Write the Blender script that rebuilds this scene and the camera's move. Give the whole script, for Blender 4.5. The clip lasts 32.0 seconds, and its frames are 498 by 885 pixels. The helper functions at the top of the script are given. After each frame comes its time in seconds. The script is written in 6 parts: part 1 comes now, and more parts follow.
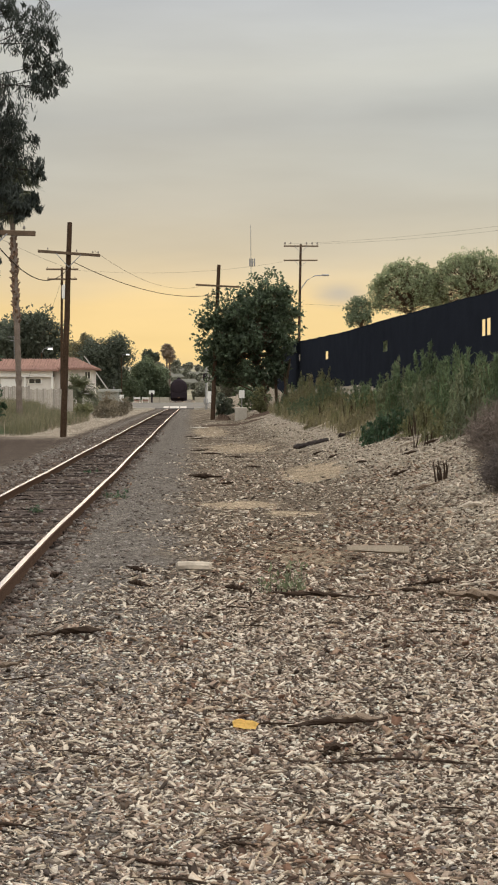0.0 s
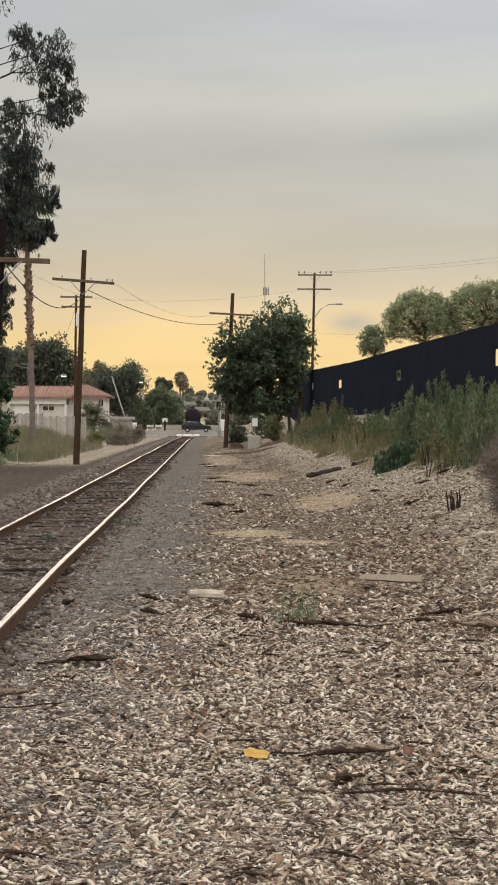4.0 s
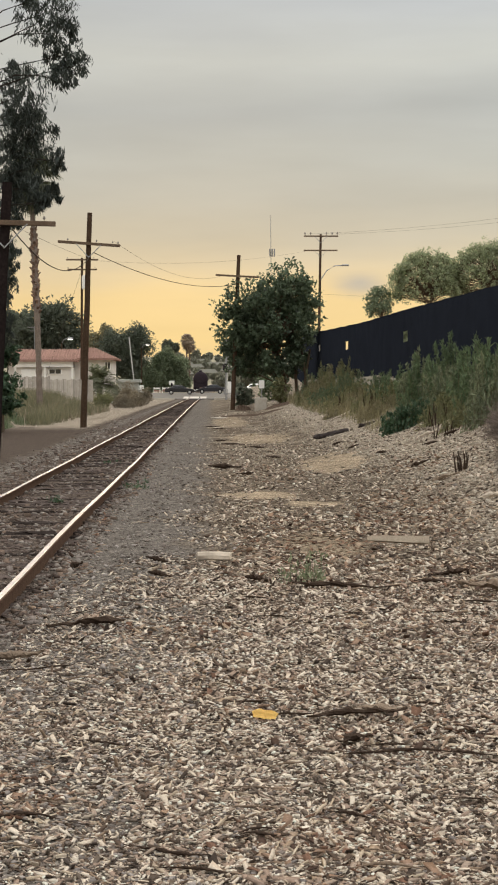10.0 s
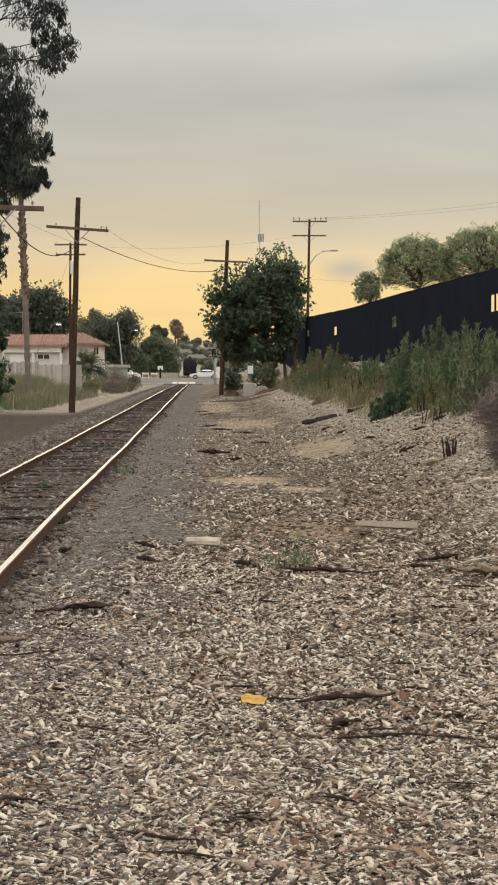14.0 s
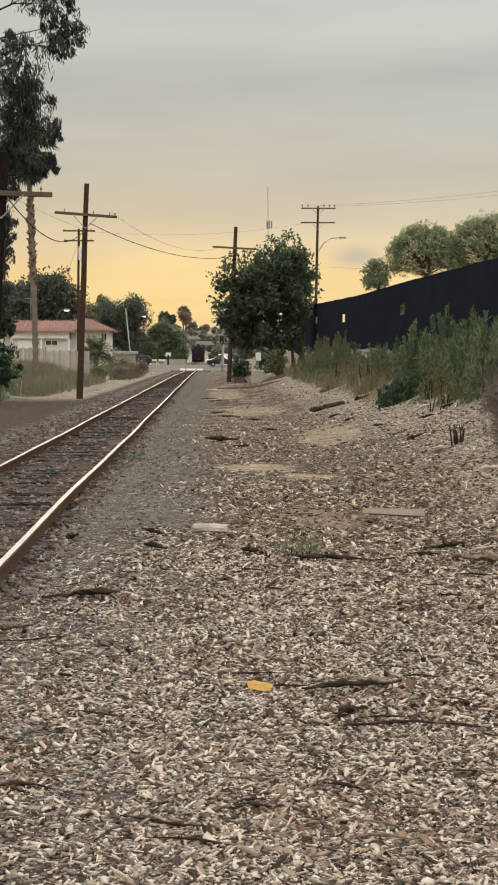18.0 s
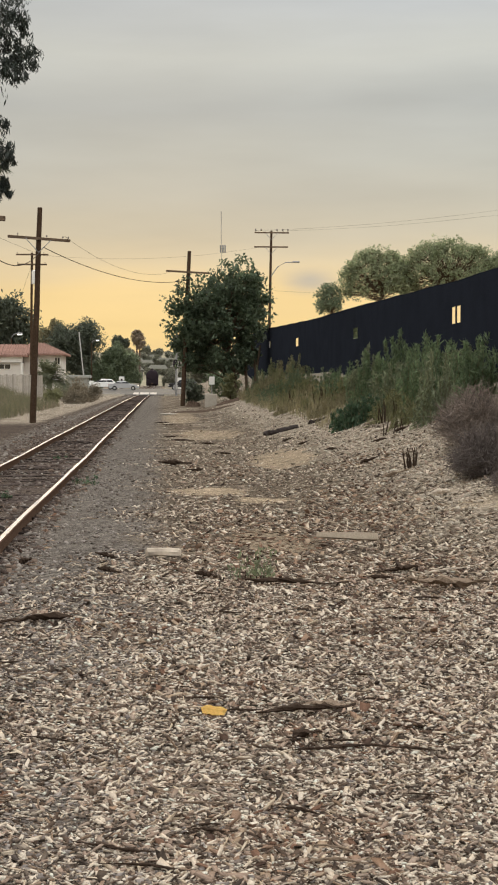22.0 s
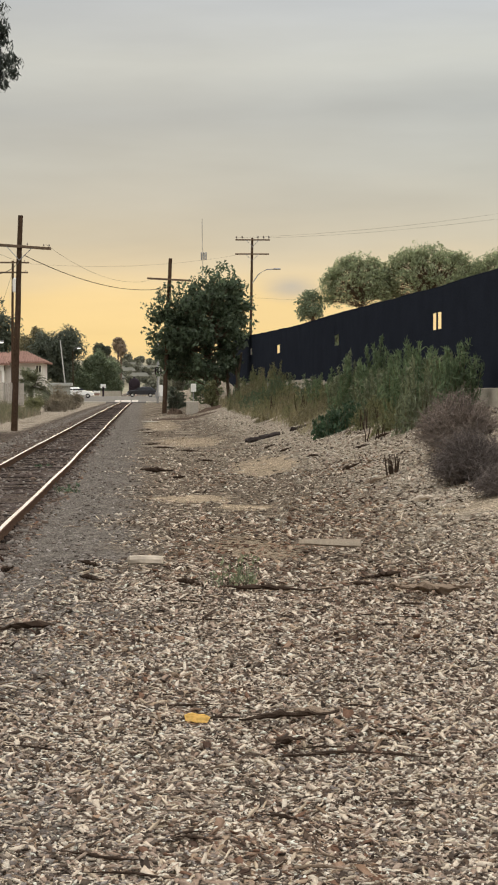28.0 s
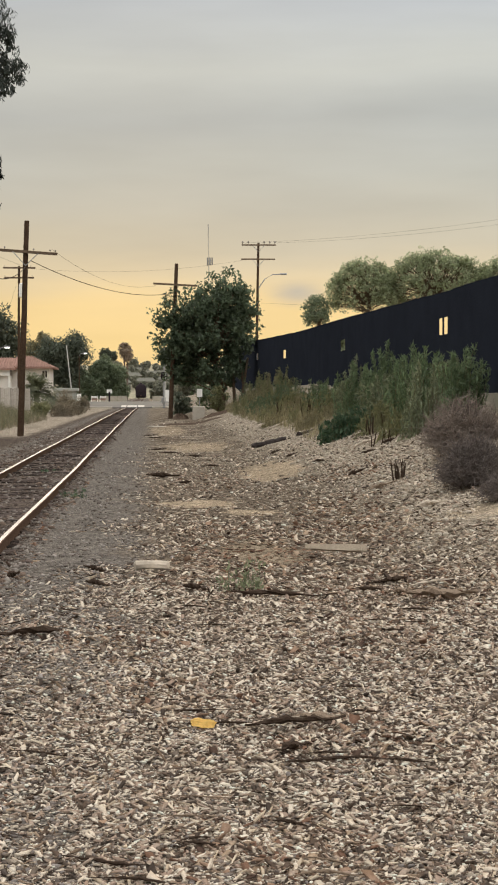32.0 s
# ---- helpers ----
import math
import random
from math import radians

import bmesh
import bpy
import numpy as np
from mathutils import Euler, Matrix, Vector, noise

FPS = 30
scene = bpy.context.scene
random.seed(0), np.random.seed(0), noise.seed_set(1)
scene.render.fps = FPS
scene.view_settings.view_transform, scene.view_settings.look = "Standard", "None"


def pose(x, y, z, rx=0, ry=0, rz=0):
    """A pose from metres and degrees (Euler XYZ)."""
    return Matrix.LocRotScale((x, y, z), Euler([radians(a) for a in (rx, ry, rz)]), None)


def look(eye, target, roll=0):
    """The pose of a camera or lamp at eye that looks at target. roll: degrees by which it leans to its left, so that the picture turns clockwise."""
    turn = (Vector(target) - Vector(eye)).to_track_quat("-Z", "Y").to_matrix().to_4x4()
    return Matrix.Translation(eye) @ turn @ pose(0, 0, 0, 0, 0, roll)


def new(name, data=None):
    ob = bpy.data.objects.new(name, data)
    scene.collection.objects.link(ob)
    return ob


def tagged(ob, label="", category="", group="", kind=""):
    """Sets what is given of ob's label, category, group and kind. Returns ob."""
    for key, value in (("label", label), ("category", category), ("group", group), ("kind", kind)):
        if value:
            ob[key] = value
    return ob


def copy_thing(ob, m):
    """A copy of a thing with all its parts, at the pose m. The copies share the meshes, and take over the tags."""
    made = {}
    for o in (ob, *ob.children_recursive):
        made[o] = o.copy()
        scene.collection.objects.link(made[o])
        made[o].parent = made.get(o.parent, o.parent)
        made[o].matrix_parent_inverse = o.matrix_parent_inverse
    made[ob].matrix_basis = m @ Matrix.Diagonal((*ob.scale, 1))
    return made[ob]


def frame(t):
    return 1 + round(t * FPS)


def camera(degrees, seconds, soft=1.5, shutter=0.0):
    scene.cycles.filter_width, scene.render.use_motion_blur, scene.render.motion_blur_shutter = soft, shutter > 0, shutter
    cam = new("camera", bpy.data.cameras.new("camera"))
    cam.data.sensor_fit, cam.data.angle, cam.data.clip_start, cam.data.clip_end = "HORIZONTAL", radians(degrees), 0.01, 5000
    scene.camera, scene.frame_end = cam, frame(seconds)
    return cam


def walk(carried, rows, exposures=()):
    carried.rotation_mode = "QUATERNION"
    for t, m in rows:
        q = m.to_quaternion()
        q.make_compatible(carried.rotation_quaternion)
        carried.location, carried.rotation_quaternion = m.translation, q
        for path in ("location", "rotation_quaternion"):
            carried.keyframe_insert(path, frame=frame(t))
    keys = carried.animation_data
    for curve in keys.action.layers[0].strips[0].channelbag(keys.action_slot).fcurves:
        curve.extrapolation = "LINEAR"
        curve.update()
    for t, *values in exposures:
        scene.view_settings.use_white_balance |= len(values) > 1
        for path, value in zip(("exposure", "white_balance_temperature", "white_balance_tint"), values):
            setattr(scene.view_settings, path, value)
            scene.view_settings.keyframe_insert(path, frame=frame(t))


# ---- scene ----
# ---- camera: a phone held still at eye height, zoomed in, swaying by fractions of a degree ----
cam = camera(16.73, 32.0, soft=2.0)
EYE = 1.8
ROWS = [
    (0, 88.414, 0.083, -1.947),
    (0.5, 88.438, -0.035, -1.893),
    (1, 88.498, -0.147, -1.819),
    (1.5, 88.595, -0.12, -1.786),
    (2, 88.718, -0.034, -1.724),
    (2.5, 88.84, -0.11, -1.615),
    (3, 88.989, -0.145, -1.533),
    (3.5, 89.21, -0.231, -1.473),
    (5.5, 89.488, -0.05, -1.693),
    (6, 89.249, 0.034, -1.708),
    (6.5, 89.008, 0.078, -1.69),
    (7, 88.786, 0.03, -1.635),
    (7.5, 88.611, -0.03, -1.582),
    (8, 88.511, 0.015, -1.574),
    (8.5, 88.454, -0.001, -1.576),
    (9, 88.396, 0, -1.546),
    (9.5, 88.29, 0.088, -1.429),
    (10, 88.086, 0.1, -1.273),
    (10.5, 87.793, 0.114, -1.094),
    (11, 87.505, 0.098, -1.003),
    (11.5, 87.369, 0.077, -1.025),
    (12, 87.421, 0.11, -1.173),
    (12.5, 87.544, 0.102, -1.372),
    (13, 87.627, 0.017, -1.548),
    (13.5, 87.65, -0.046, -1.646),
    (14, 87.59, 0.062, -1.657),
    (14.5, 87.561, 0.041, -1.608),
    (15, 87.563, -0.013, -1.466),
    (15.5, 87.524, -0.054, -1.233),
    (17.5, 87.08, -0.074, -1.006),
    (18, 87.148, -0.171, -1.391),
    (18.5, 87.243, -0.329, -1.784),
    (19, 87.3, -0.503, -2.156),
    (19.5, 87.32, -0.465, -2.434),
    (20, 87.367, -0.486, -2.642),
    (20.5, 87.508, -0.412, -2.806),
    (21, 87.717, -0.312, -2.912),
    (21.5, 87.909, -0.209, -2.961),
    (22, 87.961, -0.172, -2.959),
    (22.5, 87.867, -0.187, -2.915),
    (23, 87.694, -0.203, -2.851),
    (23.5, 87.636, -0.137, -2.853),
    (24, 87.709, -0.128, -2.952),
    (24.5, 87.861, -0.169, -3.105),
    (25, 88.045, -0.167, -3.279),
    (25.5, 88.177, -0.09, -3.446),
    (27.5, 88.19, 0.16, -3.632),
    (28, 88.201, 0.079, -3.581),
    (28.5, 88.236, 0.028, -3.527),
    (29, 88.263, -0.018, -3.529),
    (29.5, 88.294, 0.005, -3.588),
    (30, 88.298, 0.039, -3.67),
    (30.5, 88.269, 0.038, -3.681),
    (31, 88.26, 0.101, -3.638),
    (31.5, 88.272, 0.166, -3.534),
    (32, 88.373, 0.103, -3.373),
]

walk(cam, [(t, pose(0, 0, EYE, rx, ry, rz)) for t, rx, ry, rz in ROWS])

# ---- light: evening, thin overcast, the sun low behind the cloud straight ahead ----
scene.view_settings.exposure = 0.0
world = bpy.data.worlds.new("evening_sky")
scene.world = world
world.use_nodes = True


def build_sky():
    nt = world.node_tree
    nt.nodes.clear()
    N, L = nt.nodes.new, nt.links.new
    out, bg = N("ShaderNodeOutputWorld"), N("ShaderNodeBackground")
    sky = N("ShaderNodeTexSky")
    sky.sky_type, sky.sun_disc = "NISHITA", False
    sky.sun_elevation, sky.sun_rotation = radians(5), radians(-1)
    sky.dust_density = 3.0
    tc = N("ShaderNodeTexCoord")
    sep = N("ShaderNodeSeparateXYZ")
    L(tc.outputs["Generated"], sep.inputs[0])
    # streaky cloud: noise stretched along the horizon shifts the height at which the ramp is read
    mp = N("ShaderNodeMapping")
    mp.inputs["Scale"].default_value = (3.0, 3.0, 16.0)
    L(tc.outputs["Generated"], mp.inputs[0])
    n1 = N("ShaderNodeTexNoise")
    n1.inputs["Scale"].default_value, n1.inputs["Detail"].default_value = 1.6, 5.0
    L(mp.outputs[0], n1.inputs[0])
    sub = N("ShaderNodeMath")
    sub.operation = "MULTIPLY_ADD"
    L(n1.outputs[0], sub.inputs[0])
    sub.inputs[1].default_value = 0.03
    add = N("ShaderNodeMath")
    add.operation = "ADD"
    L(sep.outputs[2], sub.inputs[2])
    L(sub.outputs[0], add.inputs[0])
    add.inputs[1].default_value = -0.015
    ramp = N("ShaderNodeValToRGB")
    L(add.outputs[0], ramp.inputs[0])
    cr = ramp.color_ramp
    stops = [(0.0, (0.74, 0.56, 0.33)), (0.030, (0.89, 0.66, 0.30)), (0.052, (0.85, 0.645, 0.325)), (0.070, (0.69, 0.578, 0.382)), (0.088, (0.570, 0.522, 0.405)), (0.108, (0.505, 0.49, 0.418)), (0.135, (0.485, 0.492, 0.447)), (0.162, (0.445, 0.465, 0.45)), (0.192, (0.545, 0.56, 0.525)), (0.225, (0.49, 0.52, 0.54)), (0.27, (0.51, 0.53, 0.55)), (0.5, (1.28, 1.27, 1.25)), (1.0, (1.85, 1.85, 1.83))]
    stops = [(p, tuple(v / 2 for v in c)) for p, c in stops]
    cr.elements[0].position, cr.elements[1].position = stops[0][0], stops[-1][0]
    cr.elements[0].color, cr.elements[1].color = (*stops[0][1], 1), (*stops[-1][1], 1)
    for p, c in stops[1:-1]:
        cr.elements.new(p).color = (*c, 1)
    # the unseen sky behind the viewpoint is raised above the sky ahead, as fill
    dim = N("ShaderNodeMapRange")
    L(sep.outputs[1], dim.inputs[0])
    dim.inputs[1].default_value, dim.inputs[2].default_value = -1.0, 1.0
    dim.inputs[3].default_value, dim.inputs[4].default_value = 2.5, 2.0
    mul = N("ShaderNodeVectorMath")
    mul.operation = "SCALE"
    L(ramp.outputs[0], mul.inputs[0])
    # the cloud is a little thinner to the right of the line
    thin, both_ways = N("ShaderNodeMapRange"), N("ShaderNodeMath")
    thin.interpolation_type = "SMOOTHSTEP"
    L(sep.outputs[0], thin.inputs[0])
    thin.inputs[1].default_value, thin.inputs[2].default_value = -0.15, 0.30
    thin.inputs[3].default_value, thin.inputs[4].default_value = 0.98, 1.08
    both_ways.operation = "MULTIPLY"
    L(dim.outputs[0], both_ways.inputs[0])
    L(thin.outputs[0], both_ways.inputs[1])
    L(both_ways.outputs[0], mul.inputs["Scale"])
    n2 = N("ShaderNodeTexNoise")
    n2.inputs["Scale"].default_value, n2.inputs["Detail"].default_value = 2.6, 4.0
    L(mp.outputs[0], n2.inputs[0])
    shade = N("ShaderNodeMapRange")
    L(n2.outputs[0], shade.inputs[0])
    shade.inputs[1].default_value, shade.inputs[2].default_value = 0.3, 0.7
    shade.inputs[3].default_value, shade.inputs[4].default_value = 0.95, 1.05
    mul2 = N("ShaderNodeVectorMath")
    mul2.operation = "SCALE"
    L(mul.outputs[0], mul2.inputs[0])
    L(shade.outputs[0], mul2.inputs["Scale"])
    both = N("ShaderNodeVectorMath")
    both.operation = "MULTIPLY_ADD"
    L(sky.outputs[0], both.inputs[0])
    both.inputs[1].default_value = (0.0015, 0.0015, 0.0015)
    L(mul2.outputs[0], both.inputs[2])
    # one small grey cloud low over the fence
    off = N("ShaderNodeVectorMath")
    off.operation = "SUBTRACT"
    L(tc.outputs["Generated"], off.inputs[0])
    off.inputs[1].default_value = (0.0875, 0.995, 0.0605)
    wide = N("ShaderNodeVectorMath")
    wide.operation = "MULTIPLY"
    L(off.outputs[0], wide.inputs[0])
    wide.inputs[1].default_value = (46.0, 0.0, 102.0)
    far = N("ShaderNodeVectorMath")
    far.operation = "LENGTH"
    L(wide.outputs[0], far.inputs[0])
    puff = N("ShaderNodeMath")
    puff.operation = "MULTIPLY_ADD"
    L(n2.outputs[0], puff.inputs[0])
    puff.inputs[1].default_value = 1.2
    L(far.outputs["Value"], puff.inputs[2])
    edge = N("ShaderNodeMapRange")
    edge.interpolation_type = "SMOOTHSTEP"
    L(puff.outputs[0], edge.inputs[0])
    edge.inputs[1].default_value, edge.inputs[2].default_value = 0.5, 1.7
    edge.inputs[3].default_value, edge.inputs[4].default_value = 0.75, 0.0
    cloud = N("ShaderNodeMixRGB")
    L(edge.outputs[0], cloud.inputs[0])
    L(both.outputs[0], cloud.inputs[1])
    cloud.inputs[2].default_value = (0.52, 0.48, 0.42, 1)
    L(cloud.outputs[0], bg.inputs[0])
    bg.inputs[1].default_value = 1.0
    L(bg.outputs[0], out.inputs[0])


build_sky()
sun = new("sun", bpy.data.lights.new("sun", "SUN"))
sun.data.energy, sun.data.angle, sun.data.color = 1.5, radians(25), (1.0, 0.78, 0.50)
sun.matrix_world = look((0, 300, 60), (0, 0, 0))


# ---- materials ----
def mat(name, base, rough=0.8, var=0.25, scale=6.0, bump=0.3, fine=60.0, metal=0.0, tint=None, island=0.0, obj=0.0, dist=0.01, coords="Object", spec=0.0):
    """Colour with grain at two scales, optional shift per island or per object, and bump."""
    m = bpy.data.materials.new(name)
    m.use_nodes = True
    nt = m.node_tree
    N, L = nt.nodes.new, nt.links.new
    b = nt.nodes["Principled BSDF"]
    b.inputs["Roughness"].default_value, b.inputs["Metallic"].default_value = rough, metal
    b.inputs["Specular IOR Level"].default_value = spec if rough > 0.5 else 0.5
    tc = N("ShaderNodeTexCoord")
    na, nb = N("ShaderNodeTexNoise"), N("ShaderNodeTexNoise")
    for n, s, d in ((na, scale, 5.0), (nb, fine, 3.0)):
        n.inputs["Scale"].default_value, n.inputs["Detail"].default_value = s, d
        L(tc.outputs[coords], n.inputs[0])
    mix = N("ShaderNodeMixRGB")
    mix.inputs[1].default_value = (*[c * (1 - var) for c in base], 1)
    mix.inputs[2].default_value = (*(tint or [min(1, c * (1 + var)) for c in base]), 1)
    L(na.outputs[0], mix.inputs[0])
    hue = N("ShaderNodeHueSaturation")
    L(mix.outputs[0], hue.inputs["Color"])
    val = N("ShaderNodeMapRange")
    val.inputs[1].default_value, val.inputs[2].default_value = 0.25, 0.75
    val.inputs[3].default_value, val.inputs[4].default_value = 1 - var, 1 + var
    L(nb.outputs[0], val.inputs[0])
    last = val.outputs[0]
    for amount, node, sock in ((island, "ShaderNodeNewGeometry", "Random Per Island"), (obj, "ShaderNodeObjectInfo", "Random")):
        if amount:
            g, r, x = N(node), N("ShaderNodeMapRange"), N("ShaderNodeMath")
            L(g.outputs[sock], r.inputs[0])
            r.inputs[3].default_value, r.inputs[4].default_value = 1 - amount, 1 + amount
            x.operation = "MULTIPLY"
            L(last, x.inputs[0])
            L(r.outputs[0], x.inputs[1])
            last = x.outputs[0]
    L(last, hue.inputs["Value"])
    L(hue.outputs[0], b.inputs["Base Color"])
    if bump:
        bp = N("ShaderNodeBump")
        bp.inputs["Strength"].default_value, bp.inputs["Distance"].default_value = bump, dist
        L(nb.outputs[0], bp.inputs["Height"])
        L(bp.outputs[0], b.inputs["Normal"])
    return m


def island_ramp(name, stops, rough=0.85, fine=120.0):
    """Loose pieces, each one with its own colour out of a ramp."""
    m = mat(name, (0.3, 0.3, 0.3), rough, 0.18, 20.0, 0.3, fine)
    nt = m.node_tree
    g, r = nt.nodes.new("ShaderNodeNewGeometry"), nt.nodes.new("ShaderNodeValToRGB")
    nt.links.new(g.outputs["Random Per Island"], r.inputs[0])
    cr = r.color_ramp
    cr.interpolation = "CONSTANT"
    cr.elements[0].color, cr.elements[1].color = (*stops[0], 1), (*stops[-1], 1)
    cr.elements[1].position = 1 - 1 / len(stops)
    for i, c in enumerate(stops[1:-1], 1):
        cr.elements.new(i / len(stops)).color = (*c, 1)
    hue = [n for n in nt.nodes if n.bl_idname == "ShaderNodeHueSaturation"][0]
    nt.links.new(r.outputs[0], hue.inputs["Color"])
    return m


# bare patches: centre x, y, reach along x, y and how pale
SAND = [(0.75, 27.8, 0.8, 1.2, 0.85), (1.55, 25.6, 0.55, 0.7, 0.85), (2.7, 37.5, 0.8, 4.5, 0.75), (1.6, 58.0, 1.3, 6.0, 0.7), (0.9, 84.0, 1.0, 12.0, 0.6), (4.3, 20.5, 0.8, 1.0, 0.6), (1.3, 19.2, 0.6, 1.7, 0.4)]


def ground_material():
    m = bpy.data.materials.new("dusty_ground")
    m.use_nodes = True
    nt = m.node_tree
    N, L = nt.nodes.new, nt.links.new
    b = nt.nodes["Principled BSDF"]
    b.inputs["Roughness"].default_value, b.inputs["Specular IOR Level"].default_value = 0.95, 0.0
    tc, sep = N("ShaderNodeTexCoord"), N("ShaderNodeSeparateXYZ")
    L(tc.outputs["Object"], sep.inputs[0])

    def noise_at(s, d=5.0, stretch=None):
        n = N("ShaderNodeTexNoise")
        n.inputs["Scale"].default_value, n.inputs["Detail"].default_value = s, d
        if stretch:
            k = N("ShaderNodeMapping")
            k.inputs["Scale"].default_value = stretch
            L(tc.outputs["Object"], k.inputs[0])
            L(k.outputs[0], n.inputs[0])
        else:
            L(tc.outputs["Object"], n.inputs[0])
        return n.outputs[0]

    def ramp(sock, lo, hi):
        r = N("ShaderNodeMapRange")
        r.interpolation_type = "SMOOTHSTEP"
        L(sock, r.inputs[0])
        r.inputs[1].default_value, r.inputs[2].default_value = lo, hi
        return r.outputs[0]

    def math(op, a, c):
        k = N("ShaderNodeMath")
        k.operation = op
        for i, v in enumerate((a, c)):
            if isinstance(v, (int, float)):
                k.inputs[i].default_value = v
            else:
                L(v, k.inputs[i])
        return k.outputs[0]

    def blend(f, a, c):
        k = N("ShaderNodeMixRGB")
        L(f, k.inputs[0])
        for i, v in ((1, a), (2, c)):
            if isinstance(v, tuple):
                k.inputs[i].default_value = (*v, 1)
            else:
                L(v, k.inputs[i])
        return k.outputs[0]

    x, y = sep.outputs[0], sep.outputs[1]
    grain, clods, broad = noise_at(45), noise_at(7), noise_at(0.7)
    wob = math("MULTIPLY", math("SUBTRACT", noise_at(1.1), 0.5), 1.6)
    xw = math("ADD", x, wob)
    grey = blend(grain, (0.080, 0.069, 0.058), (0.21, 0.184, 0.158))
    chips = blend(clods, (0.044, 0.034, 0.026), (0.215, 0.172, 0.128))
    sand = blend(clods, (0.18, 0.147, 0.112), (0.40, 0.34, 0.265))
    pale = blend(grain, (0.26, 0.20, 0.137), (0.42, 0.335, 0.235))
    rag = math("MULTIPLY", math("SUBTRACT", math("ADD", math("MULTIPLY", noise_at(1.3, 8.0, (1.0, 0.7, 1.0)), 0.7), math("MULTIPLY", noise_at(6.0, 4.0), 0.3)), 0.5), 4.0)
    bed = blend(grain, (0.045, 0.034, 0.028), (0.16, 0.128, 0.105))
    dirt = blend(clods, (0.045, 0.034, 0.028), (0.14, 0.112, 0.09))
    f_sand = math("MAXIMUM", ramp(xw, 2.6, 4.2), math("MULTIPLY", math("MULTIPLY", ramp(y, 24, 60), 0.7), ramp(noise_at(0.45), 0.45, 0.62)))
    col = blend(f_sand, chips, sand)
    for cx, cy, rx, ry, pale_by in SAND:
        dx, dy = math("DIVIDE", math("SUBTRACT", x, cx), rx), math("DIVIDE", math("SUBTRACT", y, cy), ry)
        r2 = math("ADD", math("ADD", math("MULTIPLY", dx, dx), math("MULTIPLY", dy, dy)), rag)
        col = blend(math("MULTIPLY", ramp(r2, 0.95, 0.45), pale_by), col, pale)
    col = blend(ramp(xw, 0.3, -0.5), col, grey)
    col = blend(math("MULTIPLY", ramp(x, -1.35, -1.75), ramp(x, -4.3, -3.9)), col, bed)
    col = blend(ramp(xw, -4.2, -5.0), col, dirt)
    col = blend(math("MULTIPLY", ramp(xw, -4.9, -5.7), math("MULTIPLY", ramp(y, 68, 78), ramp(broad, 0.30, 0.45))), col, sand)
    def cells(s):
        k = N("ShaderNodeTexVoronoi")
        k.inputs["Scale"].default_value = s
        L(tc.outputs["Object"], k.inputs[0])
        q = N("ShaderNodeSeparateColor")
        L(k.outputs["Color"], q.inputs[0])
        return q.outputs[0], k.outputs["Distance"]

    small, gap = cells(42.0)
    large, _ = cells(11.0)
    val = N("ShaderNodeHueSaturation")
    L(col, val.inputs["Color"])
    speck = math("MULTIPLY", math("ADD", 0.45, math("MULTIPLY", 1.1, math("POWER", small, 1.3))), math("ADD", 0.72, math("MULTIPLY", 0.5, large)))
    L(math("MULTIPLY", speck, math("ADD", 0.7, math("MULTIPLY", 0.6, noise_at(2.2)))), val.inputs["Value"])
    L(val.outputs[0], b.inputs["Base Color"])
    bp = N("ShaderNodeBump")
    bp.inputs["Strength"].default_value, bp.inputs["Distance"].default_value = 0.8, 0.02
    L(math("ADD", math("ADD", grain, clods), math("MULTIPLY", gap, -0.8)), bp.inputs["Height"])
    L(bp.outputs[0], b.inputs["Normal"])
    return m


M_GROUND = ground_material()
M_PEBBLE = island_ramp("pebbles", [(0.463, 0.402, 0.324), (0.247, 0.206, 0.162), (0.570, 0.504, 0.415), (0.118, 0.095, 0.080), (0.332, 0.276, 0.218), (0.580, 0.564, 0.477), (0.290, 0.217, 0.157), (0.172, 0.149, 0.135), (0.463, 0.402, 0.324), (0.093, 0.071, 0.055)], 0.85)
M_CHIP = island_ramp("bark_chips", [(0.307, 0.238, 0.185), (0.533, 0.447, 0.352), (0.060, 0.046, 0.037), (0.560, 0.482, 0.389), (0.095, 0.068, 0.051), (0.283, 0.208, 0.159), (0.142, 0.112, 0.088)], 0.9)
M_BANKSTONE = island_ramp("bank_gravel", [(0.30, 0.26, 0.205), (0.38, 0.33, 0.265), (0.19, 0.155, 0.12), (0.33, 0.28, 0.215), (0.12, 0.095, 0.073), (0.46, 0.41, 0.335)], 0.9)
M_LITTER = island_ramp("leaf_litter", [(0.157, 0.092, 0.063), (0.247, 0.165, 0.116), (0.076, 0.050, 0.038), (0.304, 0.225, 0.158)], 0.9)
M_STRAW = island_ramp("straw_litter", [(0.427, 0.343, 0.251), (0.237, 0.171, 0.120), (0.083, 0.060, 0.046), (0.545, 0.455, 0.346), (0.130, 0.094, 0.071)], 0.9)
M_BALLAST = island_ramp("ballast", [(0.16, 0.135, 0.118), (0.22, 0.192, 0.17), (0.095, 0.077, 0.066), (0.29, 0.255, 0.228), (0.165, 0.132, 0.11)], 0.85)
M_TRACKSTONE = island_ramp("rusty_ballast", [(0.13, 0.10, 0.085), (0.19, 0.16, 0.14), (0.08, 0.06, 0.05), (0.25, 0.22, 0.19), (0.15, 0.11, 0.085)], 0.85)
M_TIE = mat("weathered_sleeper", (0.070, 0.055, 0.048), 0.95, 0.6, 6.0, 0.6, 70.0, obj=0.6)
M_RAIL = mat("rusty_rail", (0.11, 0.07, 0.05), 0.75, 0.4, 12.0, 0.3, 90.0)
